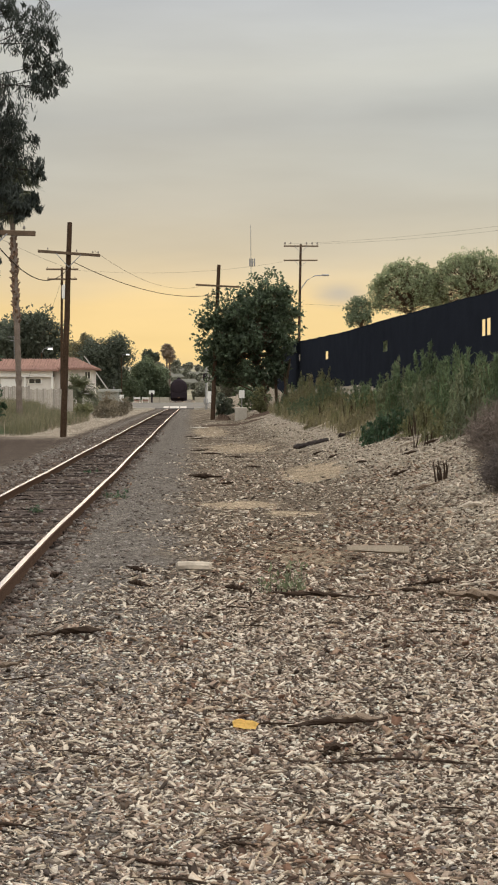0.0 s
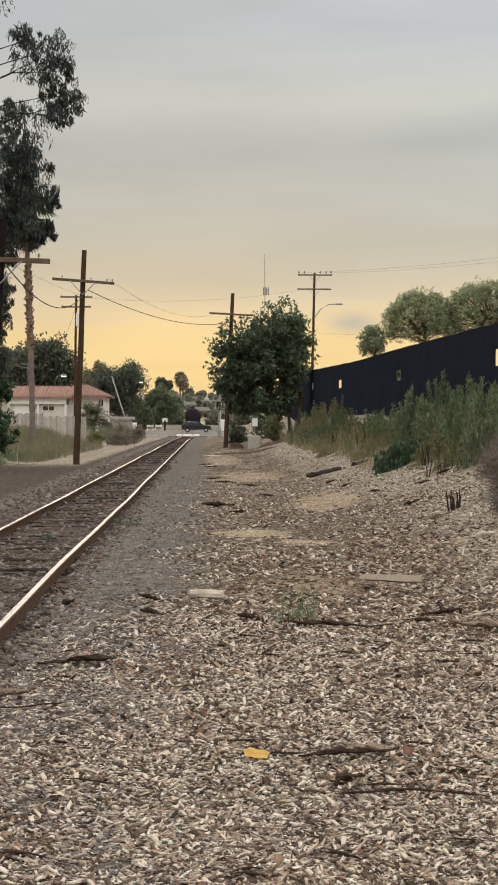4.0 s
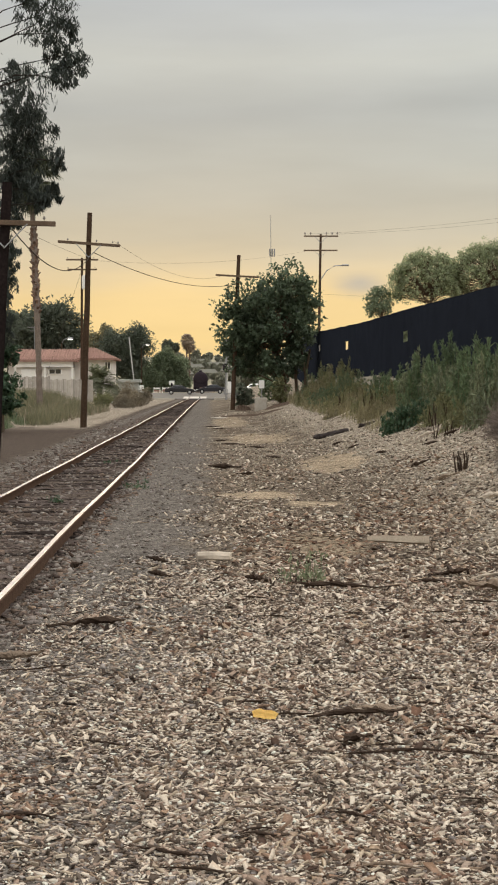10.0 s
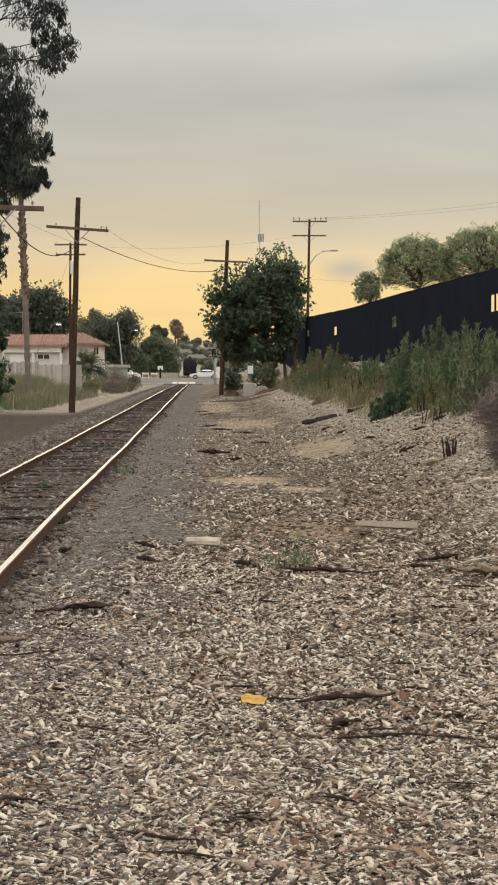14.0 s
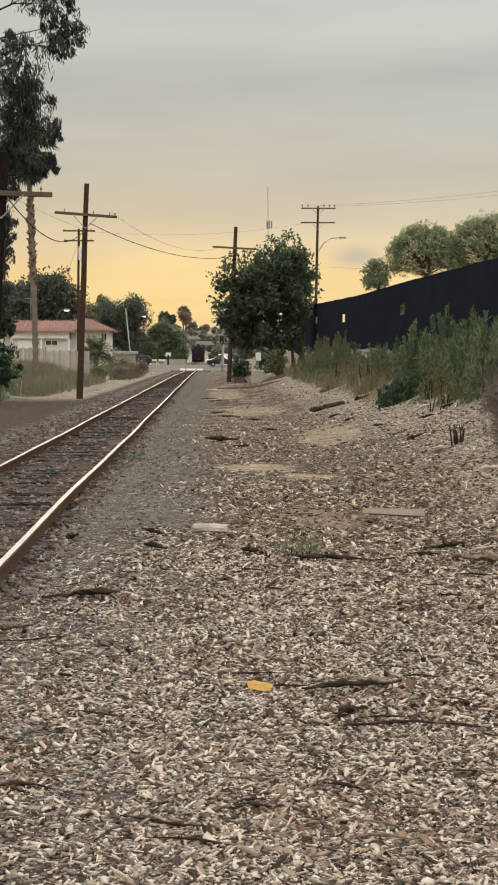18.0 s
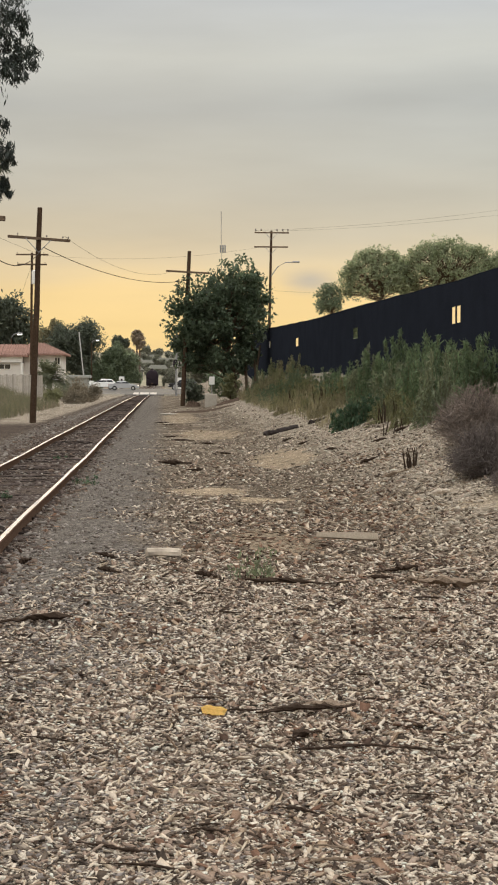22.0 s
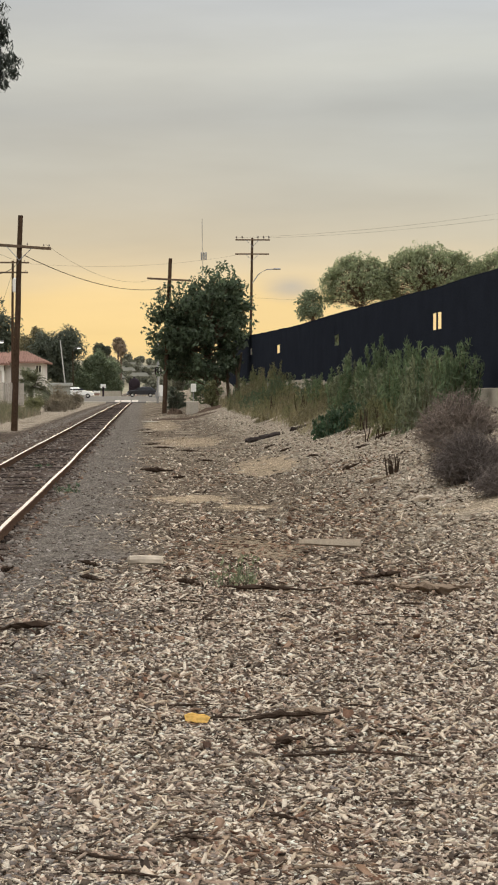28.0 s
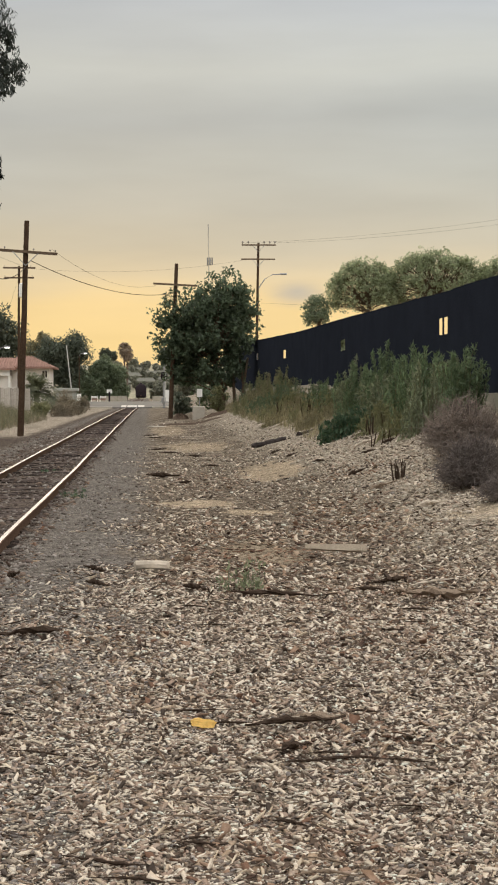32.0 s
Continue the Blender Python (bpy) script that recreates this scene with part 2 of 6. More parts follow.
M_RAILHEAD = mat("polished_rail_head", (0.225, 0.218, 0.238), 0.5, 0.25, 2.0, 0.1, 40.0, metal=0.3, spec=0.3)
M_POLE = mat("creosoted_wood", (0.066, 0.043, 0.029), 0.85, 0.35, 2.0, 0.4, 14.0)
M_ARM = mat("weathered_crossarm", (0.14, 0.10, 0.07), 0.85, 0.35, 4.0, 0.4, 40.0)
M_IRON = mat("galvanised_iron", (0.30, 0.30, 0.30), 0.5, 0.2, 8.0, 0.1, 60.0, metal=0.7)
M_WIRE = mat("black_cable", (0.06, 0.05, 0.042), 0.6, 0.2, 8.0, 0.0, 60.0)
M_CERAMIC = mat("glazed_insulator", (0.20, 0.17, 0.14), 0.3, 0.2, 8.0, 0.0, 60.0)
M_FABRIC = mat("dark_windscreen_fabric", (0.019, 0.022, 0.030), 1.0, 0.25, 1.2, 0.3, 25.0)
M_WALL = mat("pale_block_wall", (0.38, 0.345, 0.28), 0.85, 0.18, 2.0, 0.3, 30.0)


def leaf_mat(name, base, var=0.3, island=0.4, rough=0.55, through_light=0.35):
    """Leaf blades that let part of the light through."""
    m = mat(name, base, rough, var, 1.5, 0.0, 12.0, island=island, spec=0.4)
    nt = m.node_tree
    b = nt.nodes["Principled BSDF"]
    tr, mx = nt.nodes.new("ShaderNodeBsdfTranslucent"), nt.nodes.new("ShaderNodeMixShader")
    out = [n for n in nt.nodes if n.bl_idname == "ShaderNodeOutputMaterial"][0]
    hue = [n for n in nt.nodes if n.bl_idname == "ShaderNodeHueSaturation"][0]
    nt.links.new(hue.outputs[0], tr.inputs[0])
    mx.inputs[0].default_value = through_light
    nt.links.new(b.outputs[0], mx.inputs[1])
    nt.links.new(tr.outputs[0], mx.inputs[2])
    nt.links.new(mx.outputs[0], out.inputs[0])
    return m


M_LEAF = leaf_mat("fig_leaves", (0.098, 0.130, 0.078), 0.3, 0.5, through_light=0.5)
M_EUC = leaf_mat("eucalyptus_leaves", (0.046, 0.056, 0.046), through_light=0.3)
M_PALM = leaf_mat("palm_fronds", (0.070, 0.078, 0.042))
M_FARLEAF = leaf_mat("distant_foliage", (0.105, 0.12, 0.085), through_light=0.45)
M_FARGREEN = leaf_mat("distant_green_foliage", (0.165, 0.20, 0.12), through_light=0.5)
# far foliage: the haze of distance is mixed into the leaf colour
M_HAZELEAF = leaf_mat("haze_tinted_foliage", (0.22, 0.22, 0.165), through_light=0.5)
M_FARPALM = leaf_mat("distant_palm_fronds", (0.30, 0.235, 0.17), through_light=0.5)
M_PEPPER = leaf_mat("pepper_tree_leaves", (0.31, 0.345, 0.205), through_light=0.65)
M_WEED = leaf_mat("weed_leaves", (0.115, 0.15, 0.08))
M_DARKWEED = leaf_mat("low_bush_leaves", (0.055, 0.095, 0.05))
M_OLIVE = leaf_mat("olive_weed_leaves", (0.18, 0.18, 0.085))
M_YUCCA = leaf_mat("olive_palm_fronds", (0.13, 0.135, 0.075))
M_DRY = leaf_mat("dry_stalks", (0.215, 0.19, 0.105))
M_TUMBLE = mat("dead_brush", (0.215, 0.175, 0.148), 0.9, 0.3, 2.0, 0.0, 20.0, island=0.4)
M_BARK = mat("bark", (0.12, 0.09, 0.065), 0.9, 0.35, 4.0, 0.6, 30.0)
# eucalyptus bark: shade of the crown put into a darker base colour
M_EUCBARK = mat("bark_with_painted_shade", (0.05, 0.042, 0.036), 0.9, 0.35, 3.0, 0.5, 20.0)
M_BOOT = mat("old_frond_stubs", (0.19, 0.128, 0.095), 0.9, 0.3, 3.0, 0.3, 20.0, island=0.4)
M_PALMTRUNK = mat("palm_trunk", (0.18, 0.145, 0.12), 0.9, 0.3, 3.0, 0.6, 20.0)
M_WOODGREY = mat("sun_bleached_wood", (0.47, 0.40, 0.32), 0.85, 0.3, 5.0, 0.1, 9.0)
M_PLANK = mat("weathered_plank", (0.36, 0.30, 0.23), 0.85, 0.16, 8.0, 0.3, 60.0)
M_WOODDARK = mat("dark_bark_wood", (0.05, 0.035, 0.026), 1.0, 0.35, 12.0, 0.5, 90.0)
M_WOODBROWN = mat("weathered_brown_wood", (0.20, 0.15, 0.11), 0.9, 0.3, 12.0, 0.5, 90.0)
M_LOG = mat("weathered_log", (0.058, 0.048, 0.045), 0.95, 0.5, 5.0, 0.6, 50.0)
M_CONCRETE = mat("concrete", (0.42, 0.38, 0.32), 0.85, 0.2, 6.0, 0.3, 60.0)
M_YELLOW = mat("yellow_leaf", (0.74, 0.50, 0.16), 0.6, 0.15, 14.0, 0.2, 90.0)
M_STUCCO = mat("cream_stucco", (0.64, 0.60, 0.545), 0.85, 0.1, 1.5, 0.2, 20.0)
M_ROOF = mat("terracotta_tiles", (0.27, 0.165, 0.132), 0.8, 0.3, 2.0, 0.4, 18.0, obj=0.2)
M_BOARD = mat("weathered_fence_board", (0.40, 0.36, 0.31), 0.85, 0.25, 3.0, 0.3, 30.0, obj=0.2)
M_GLASS = mat("dark_window_glass", (0.02, 0.022, 0.025), 0.08, 0.1, 3.0, 0.0, 30.0)
M_ASPHALT = mat("asphalt", (0.095, 0.090, 0.084), 0.9, 0.2, 1.0, 0.2, 40.0, spec=0.15)
M_PANEL = mat("pale_concrete_panel", (0.42, 0.39, 0.35), 0.9, 0.12, 3.0, 0.1, 40.0, spec=0.1)
M_WHITE = mat("white_paint", (0.75, 0.73, 0.68), 0.5, 0.08, 4.0, 0.05, 40.0)
M_TANK = mat("black_tank_paint", (0.032, 0.025, 0.029), 0.55, 0.3, 1.5, 0.15, 20.0)
M_TYRE = mat("tyre_rubber", (0.018, 0.018, 0.018), 0.85, 0.2, 8.0, 0.1, 40.0)
M_RIM = mat("alloy_rim", (0.5, 0.5, 0.5), 0.35, 0.1, 8.0, 0.0, 40.0, metal=0.8)
M_RED = mat("red_lens", (0.35, 0.02, 0.015), 0.25, 0.1, 8.0, 0.0, 40.0)
M_LENS = mat("clear_lens", (0.7, 0.7, 0.68), 0.15, 0.1, 8.0, 0.0, 40.0)
M_SHED = mat("grey_siding", (0.34, 0.35, 0.32), 0.85, 0.15, 2.0, 0.2, 20.0)
M_TALLWEED = leaf_mat("tall_weed_leaves", (0.140, 0.192, 0.100), through_light=0.5)
M_PALEWEED = leaf_mat("pale_weed_leaves", (0.19, 0.215, 0.125))
M_DRYBUSH = leaf_mat("dry_bush_leaves", (0.215, 0.18, 0.125))
# hill colour already holds the haze, there is no mist volume
M_HILL = mat("haze_tinted_hillside", (0.26, 0.235, 0.17), 0.95, 0.3, 0.05, 0.0, 0.3)


# ---- building helpers ----
def mesh_object(name, verts, faces, material, smooth=False):
    me = bpy.data.meshes.new(name)
    me.from_pydata([tuple(v) for v in verts], [], faces)
    me.materials.append(material)
    if smooth:
        me.polygons.foreach_set("use_smooth", [True] * len(me.polygons))
    me.update()
    return new(name, me)


def part(name, bm, material, parent=None, label="", smooth=False):
    """Links a bmesh as one mesh object under a thing or part."""
    me = bpy.data.meshes.new(name)
    bm.normal_update()
    bm.to_mesh(me)
    bm.free()
    me.materials.append(material)
    if smooth:
        me.polygons.foreach_set("use_smooth", [True] * len(me.polygons))
    ob = new(name, me)
    if parent is not None:
        ob.parent = parent
    if label:
        ob["label"] = label
    return ob


def thing(name, m, label, category, group=""):
    ob = new(name)
    ob.empty_display_size = 0.2
    ob.matrix_world = m
    return tagged(ob, label, category, group)


def box(bm, x0, x1, y0, y1, z0, z1, bevel=0.0, m=None):
    vs = [bm.verts.new((x, y, z)) for z in (z0, z1) for y in (y0, y1) for x in (x0, x1)]
    fs = [bm.faces.new([vs[i] for i in f]) for f in ((0, 2, 3, 1), (4, 5, 7, 6), (0, 1, 5, 4), (2, 6, 7, 3), (0, 4, 6, 2), (1, 3, 7, 5))]
    if bevel:
        r = bmesh.ops.bevel(bm, geom=list({e for f in fs for e in f.edges}), offset=bevel, segments=2, affect="EDGES", profile=0.5)
        vs = list({v for v in vs if v.is_valid} | set(r["verts"]))
    if m is not None:
        bmesh.ops.transform(bm, matrix=m, verts=vs)
    return vs


def tube(bm, points, radii, sides=10, cap=True):
    """A tapered tube along points."""
    rings = []
    pts = [Vector(p) for p in points]
    for i, p in enumerate(pts):
        d = (pts[min(i + 1, len(pts) - 1)] - pts[max(i - 1, 0)]).normalized()
        a = d.orthogonal().normalized() if abs(d.z) < 0.95 else Vector((1, 0, 0)).cross(d).normalized()
        c = d.cross(a)
        r = radii[i] if isinstance(radii, (list, tuple)) else radii
        rings.append([bm.verts.new(p + (a * math.cos(k * math.tau / sides) + c * math.sin(k * math.tau / sides)) * r) for k in range(sides)])
    for u, w in zip(rings, rings[1:]):
        # line the rings up
        s = min(range(sides), key=lambda k: (w[k].co - u[0].co).length)
        for k in range(sides):
            bm.faces.new((u[k], u[(k + 1) % sides], w[(k + 1 + s) % sides], w[(k + s) % sides]))
    if cap:
        bm.faces.new(rings[0][::-1])
        bm.faces.new(rings[-1])


def smoothstep(a, b, v):
    t = np.clip((np.asarray(v, float) - a) / (b - a), 0, 1)
    return t * t * (3 - 2 * t)


def lumps(x, y):
    """Slow and fast unevenness of the ground, a few centimetres."""
    return (0.020 * np.sin(1.7 * x + 0.6 * y) * np.sin(0.9 * y - 0.7 * x + 1.0) + 0.012 * np.sin(4.3 * x + 2.0) * np.sin(3.7 * y)
            + 0.008 * np.sin(9.1 * x - 3.3 * y) * np.sin(7.7 * y + 2.2 * x))


def land(x, y):
    """Height of the ground: level by the track, a sandy bank to the right, a low terrace to the left."""
    x, y = np.asarray(x, float), np.asarray(y, float)
    near = 1 - smoothstep(185, 236, y)
    foot = 2.0 + (0.35 * np.sin(y * 0.16) + 0.2 * np.sin(y * 0.41)) * (1 - smoothstep(40, 64, y)) + 0.12 * np.sin(y * 0.07)
    bank = 0.45 * smoothstep(foot, foot + 2.6, x) + 1.0 * smoothstep(foot + 1.9, foot + 5.2, x)
    bank += 0.25 * smoothstep(80, 110, y) * smoothstep(-0.2, 1.6, x)
    bank += 1.0 * smoothstep(118, 150, y) * smoothstep(2.2, 4.6, x)
    terrace = 1.0 * smoothstep(-7.5, -12.0, x) * smoothstep(55, 95, y)
    bed = 0.05 * (smoothstep(-5.6, -4.4, x) - smoothstep(-0.9, -0.1, x))
    flat = smoothstep(-4.4, -3.8, x) - smoothstep(-1.2, -0.7, x)
    return (bank + terrace) * near + bed + lumps(x, y) * (1 - 0.8 * flat) * (1 - smoothstep(22, 40, y)) - 0.07 * flat + rise(y)


def rise(y):
    """The line dips a little to the street and climbs again beyond it."""
    return 0.55 * smoothstep(262, 300, y) - 0.12 * smoothstep(150, 236, y)


def at(x, y, dz=0.0):
    return (x, y, float(land(x, y)) + dz)


def sight(px, py):
    """Place on the ground, bank included, along a sight line given as in spot()."""
    for d in np.arange(12.0, 160.0, 0.1):
        x = (px - 360.0) * d / 3000.0
        if EYE - (py - 700.0) * d / 3000.0 <= float(land(x, d)):
            break
    return float(x), float(d)


# ---- ground ----
def build_ground():
    xs = np.concatenate([[-3000, -1200, -500, -220, -110, -60, -40, -30, -24, -20, -17], np.arange(-15, -8, 0.6), np.arange(-8, 9.01, 0.16), np.arange(9.6, 16, 0.8), [18, 22, 28, 40, 60, 110, 220, 500, 1200, 3000]])
    ys = np.concatenate([[-600, -200, -60, -20, -5, 0, 3], np.arange(4.5, 26, 0.16), np.geomspace(26, 330, 240), [360, 420, 520, 700, 1000, 1600, 2600, 4500]])
    X, Y = np.meshgrid(xs, ys)
    Z = land(X, Y)
    nx, ny = len(xs), len(ys)
    verts = np.stack([X, Y, Z], -1).reshape(-1, 3)
    i = np.arange(ny - 1)[:, None] * nx + np.arange(nx - 1)[None]
    faces = np.stack([i, i + 1, i + nx + 1, i + nx], -1).reshape(-1, 4).tolist()
    ob = mesh_object("ground", verts, faces, M_GROUND, True)
    tagged(ob, "sandy ground with wood chips, pebbles and grey gravel", "ground", kind="structure")


build_ground()


def patchy(x, y, k=1.0):
    """A soft 0..1 pattern of patches."""
    return 0.5 + 0.25 * np.sin(1.3 * k * x + 0.5 * y * k + 2) * np.sin(0.45 * k * y - 0.8 * k * x) + 0.25 * np.sin(2.9 * k * x - 1.0) * np.sin(0.9 * k * y + 0.4)


def bare_sand(x, y):
    """Where the sand lies bare: centre x, y and reach of each patch."""
    out = 0.0 * x
    for cx, cy, rx, ry, _ in SAND:
        rag = 0.5 * np.sin(4.1 * x + 1.3 * y) * np.sin(2.7 * y - 1.9 * x) + 0.25 * np.sin(9.0 * x) * np.sin(5.0 * y + 1.0)
        out = np.maximum(out, 1 - smoothstep(0.2, 1.1, ((x - cx) / rx) ** 2 + ((y - cy) / ry) ** 2 + rag))
    return out


def zone_chips(x, y):
    x = x - 0.12 * smoothstep(20, 28, y)
    return smoothstep(-0.75, 0.15, x + 0.35 * np.sin(y * 0.9) + 0.2 * np.sin(y * 2.3)) * np.clip(1 - 1.2 * bare_sand(x, y), 0, 1) * (1 - 0.5 * smoothstep(26, 60, y)) * (0.55 + 0.6 * patchy(x, y, 1.7)) + 0.38 * (1 - smoothstep(11, 18, y)) * smoothstep(-1.5, -1.2, x)


def zone_litter(x, y):
    """Reddish brown leaf litter in a few drifts."""
    out = 0.0 * x
    for cx, cy, rx, ry in ((2.7, 23.5, 0.8, 3.0), (1.5, 12.5, 0.8, 1.5), (-0.9, 7.2, 0.35, 0.7), (0.9, 17.0, 0.9, 2.2), (3.6, 31.0, 0.8, 3.0), (1.3, 20.5, 1.2, 3.5), (1.2, 35.0, 0.9, 4.0), (2.2, 15.5, 1.3, 2.0), (0.2, 10.0, 0.5, 0.8), (0.5, 6.6, 0.5, 0.8), (1.0, 8.6, 0.7, 0.6), (-0.2, 12.3, 0.6, 0.9)):
        out = np.maximum(out, 1 - smoothstep(0.2, 1.2, ((x - cx) / rx) ** 2 + ((y - cy) / ry) ** 2))
    return out


def zone_bank(x, y):
    return smoothstep(1.6, 3.2, x + 0.5 * np.sin(y * 0.6)) * (1 - smoothstep(5.2, 6.2, x)) * np.clip(1 - bare_sand(x, y), 0, 1)


def zone_strip(x, y):
    return (1 - smoothstep(-0.5, 0.25, x + 0.35 * np.sin(y * 0.9))) * smoothstep(-1.6, -1.5, x)


def zone_track(x, y):
    return smoothstep(-5.0, -4.0, x) * (1 - smoothstep(-1.5, -1.2, x)) * (1 - 0.3 * (smoothstep(-3.2, -3.0, x) - smoothstep(-1.9, -1.7, x)))


def scatter(name, material, n, yr, size, flat, seed, label, long=1.0, zone=None, sink=0.3, ico=False, xr=None):
    """Loose pieces lying on the ground, each a small hull of its own; fewer and larger farther on."""
    rng = np.random.default_rng(seed)
    if ico:
        p = (1 + 5 ** 0.5) / 2
        base = np.array([(-1, p, 0), (1, p, 0), (-1, -p, 0), (1, -p, 0), (0, -1, p), (0, 1, p), (0, -1, -p), (0, 1, -p), (p, 0, -1), (p, 0, 1), (-p, 0, -1), (-p, 0, 1)]) / 1.9
        tri = np.array([(0, 11, 5), (0, 5, 1), (0, 1, 7), (0, 7, 10), (0, 10, 11), (1, 5, 9), (5, 11, 4), (11, 10, 2), (10, 7, 6), (7, 1, 8), (3, 9, 4), (3, 4, 2), (3, 2, 6), (3, 6, 8), (3, 8, 9), (4, 9, 5), (2, 4, 11), (6, 2, 10), (8, 6, 7), (9, 8, 1)])
    else:
        base = np.array([(x, y, z) for z in (-1, 1) for y in (-1, 1) for x in (-1, 1)], float) * 0.8
        tri = np.array([(0, 2, 3), (0, 3, 1), (4, 5, 7), (4, 7, 6), (0, 1, 5), (0, 5, 4), (2, 6, 7), (2, 7, 3), (0, 4, 6), (0, 6, 2), (1, 3, 7), (1, 7, 5)])
    y = yr[0] * (yr[1] / yr[0]) ** rng.uniform(0, 1, n)
    y = np.abs(y * (1 + 0.03 * rng.normal(0, 1, n)))
    x = rng.uniform(-0.14 * y - 0.6, 0.23 * y + 0.6)
    if xr:
        x, y = rng.uniform(*xr, n), rng.uniform(-10, 6.5, n)
    k = rng.uniform(0, 1, n) < zone(x, y)
    fade = 1 if xr else np.minimum(1, (yr[1] - y) / (0.35 * (yr[1] - yr[0]))) if yr[1] < 90 else 1
    k &= rng.uniform(0, 1, n) < fade
    x, y = x[k], y[k]
    n = len(x)
    size = size * np.maximum(y / yr[0], 0.6) ** 0.3
    s = size * np.exp(np.clip(rng.normal(0, 0.42, n), -0.9, 0.75)) / 2
    dims = np.stack([s * long * rng.uniform(0.8, 1.5, n), s * rng.uniform(0.55, 1.0, n), s * flat * rng.uniform(0.6, 1.3, n)], -1)
    v = base[None] * (1 + rng.uniform(-0.45, 0.4, (n, len(base), 3))) * dims[:, None]
    a, tilt = rng.uniform(0, math.tau, n), rng.normal(0, 0.32, n)
    ct, st = np.cos(tilt)[:, None], np.sin(tilt)[:, None]
    vx, vy, vz = v[..., 0] * ct - v[..., 2] * st, v[..., 1], v[..., 0] * st + v[..., 2] * ct
    c, d = np.cos(a)[:, None], np.sin(a)[:, None]
    z = land(x, y) + dims[:, 2] * (1 - 2 * sink)
    v = np.stack([vx * c - vy * d + x[:, None], vx * d + vy * c + y[:, None], vz + z[:, None]], -1).reshape(-1, 3)
    f = (tri[None] + (np.arange(n) * len(base))[:, None, None]).reshape(-1, 3)
    me = bpy.data.meshes.new(name)
    me.vertices.add(len(v))
    me.vertices.foreach_set("co", v.ravel())
    me.loops.add(f.size)
    me.loops.foreach_set("vertex_index", f.ravel().astype(np.int32))
    me.polygons.add(len(f))
    me.polygons.foreach_set("loop_start", np.arange(0, f.size, 3, dtype=np.int32))
    me.materials.append(material)
    me.update(calc_edges=True)
    return tagged(new(name, me), label, name.replace("_", " "), kind="stuff")


# ---- railway track ----
RAIL_R, RAIL_L, RAIL_TOP = -1.69, -3.195, 0.135


def rail_line(y, x0):
    """Old rail: slight kinks sideways."""
    return x0 + 0.022 * math.sin(y * 0.19 + 0.5) * math.exp(-abs(y) / 150) + 0.010 * math.sin(y * 0.53) * math.exp(-abs(y) / 60) + 0.03 * math.exp(-((y - 57) / 4.5) ** 2)


def build_track():
    track = thing("railway_track", pose(0, 0, 0), "single railway track with worn shiny rails on old sleepers", "railway track")
    prof = [(-0.07, -0.08), (0.07, -0.08), (0.07, -0.06), (0.014, -0.03), (0.012, 0.095), (0.036, 0.105), (0.036, 0.128), (-0.036, 0.128), (-0.036, 0.105), (-0.012, 0.095), (-0.014, -0.03), (-0.07, -0.06)]
    ys = np.concatenate([np.arange(-60, -1, 4), np.arange(0, 120, 1.5), np.arange(120, 760, 8)])
    for x0 in (RAIL_R, RAIL_L):
        bm = bmesh.new()
        rings = [[bm.verts.new((rail_line(y, x0) + px, y, pz + float(rise(y)))) for px, pz in prof] for y in ys]
        for u, w in zip(rings, rings[1:]):
            for k in range(len(prof)):
                bm.faces.new((u[k], u[(k + 1) % len(prof)], w[(k + 1) % len(prof)], w[k]))
        bm.faces.new(rings[0])
        rail = part("rail", bm, M_RAIL, track)
        bm = bmesh.new()
        rings = [[bm.verts.new((rail_line(y, x0) + px, y, pz + float(rise(y)))) for px, pz in ((-0.034, 0.1285), (-0.026, RAIL_TOP), (0.014, RAIL_TOP), (0.022, 0.1295))] for y in ys]
        for u, w in zip(rings, rings[1:]):
            for k in range(3):
                bm.faces.new((u[k], w[k], w[k + 1], u[k + 1]))
        part("rail_head", bm, M_RAILHEAD, rail, "worn bright running surface")
    shapes = []
    for k in range(6):
        bm = bmesh.new()
        box(bm, -0.86, 0.86, -0.115, 0.115, -0.10, 0.0, 0.018)
        bmesh.ops.subdivide_edges(bm, edges=[e for e in bm.edges if abs(e.verts[0].co.x - e.verts[1].co.x) > 1], cuts=9)
        for v in bm.verts:
            v.co += Vector((random.uniform(-0.03, 0.03), random.uniform(-0.035, 0.035), random.uniform(-0.03, 0.012)))
        shapes.append(part("sleeper", bm, M_TIE, track))
    mid = (RAIL_R + RAIL_L) / 2
    n = 0
    joined = bmesh.new()
    y = -58.0
    while y < 239:
        m = pose(mid + random.uniform(-0.06, 0.06), y, -0.005 + float(rise(y)) + random.uniform(-0.03, 0.012), 0, 0, random.uniform(-2.2, 2.2))
        if y > 14 and n < 290:
            src = shapes[n % 6]
            if n < 6:
                src.matrix_basis = m
            else:
                ob = new("sleeper", src.data)
                ob.parent = track
                ob.matrix_basis = m
            n += 1
        else:
            box(joined, -0.86, 0.86, -0.115, 0.115, -0.10, 0.0, 0.0, m)
        y += 0.53 + random.uniform(-0.04, 0.04)
    tagged(part("sleepers", joined, M_TIE, track), "distant sleepers", kind="stuff")


build_track()


# ---- poles and wires ----
def insulator(bm, x, y, z, k=1.0):
    tube(bm, [(x, y, z), (x, y, z + 0.10 * k)], 0.014 * k, 6)
    tube(bm, [(x, y, z + q * k) for q in (0.08, 0.11, 0.15, 0.20)], [q * k for q in (0.035, 0.055, 0.045, 0.03)], 8)


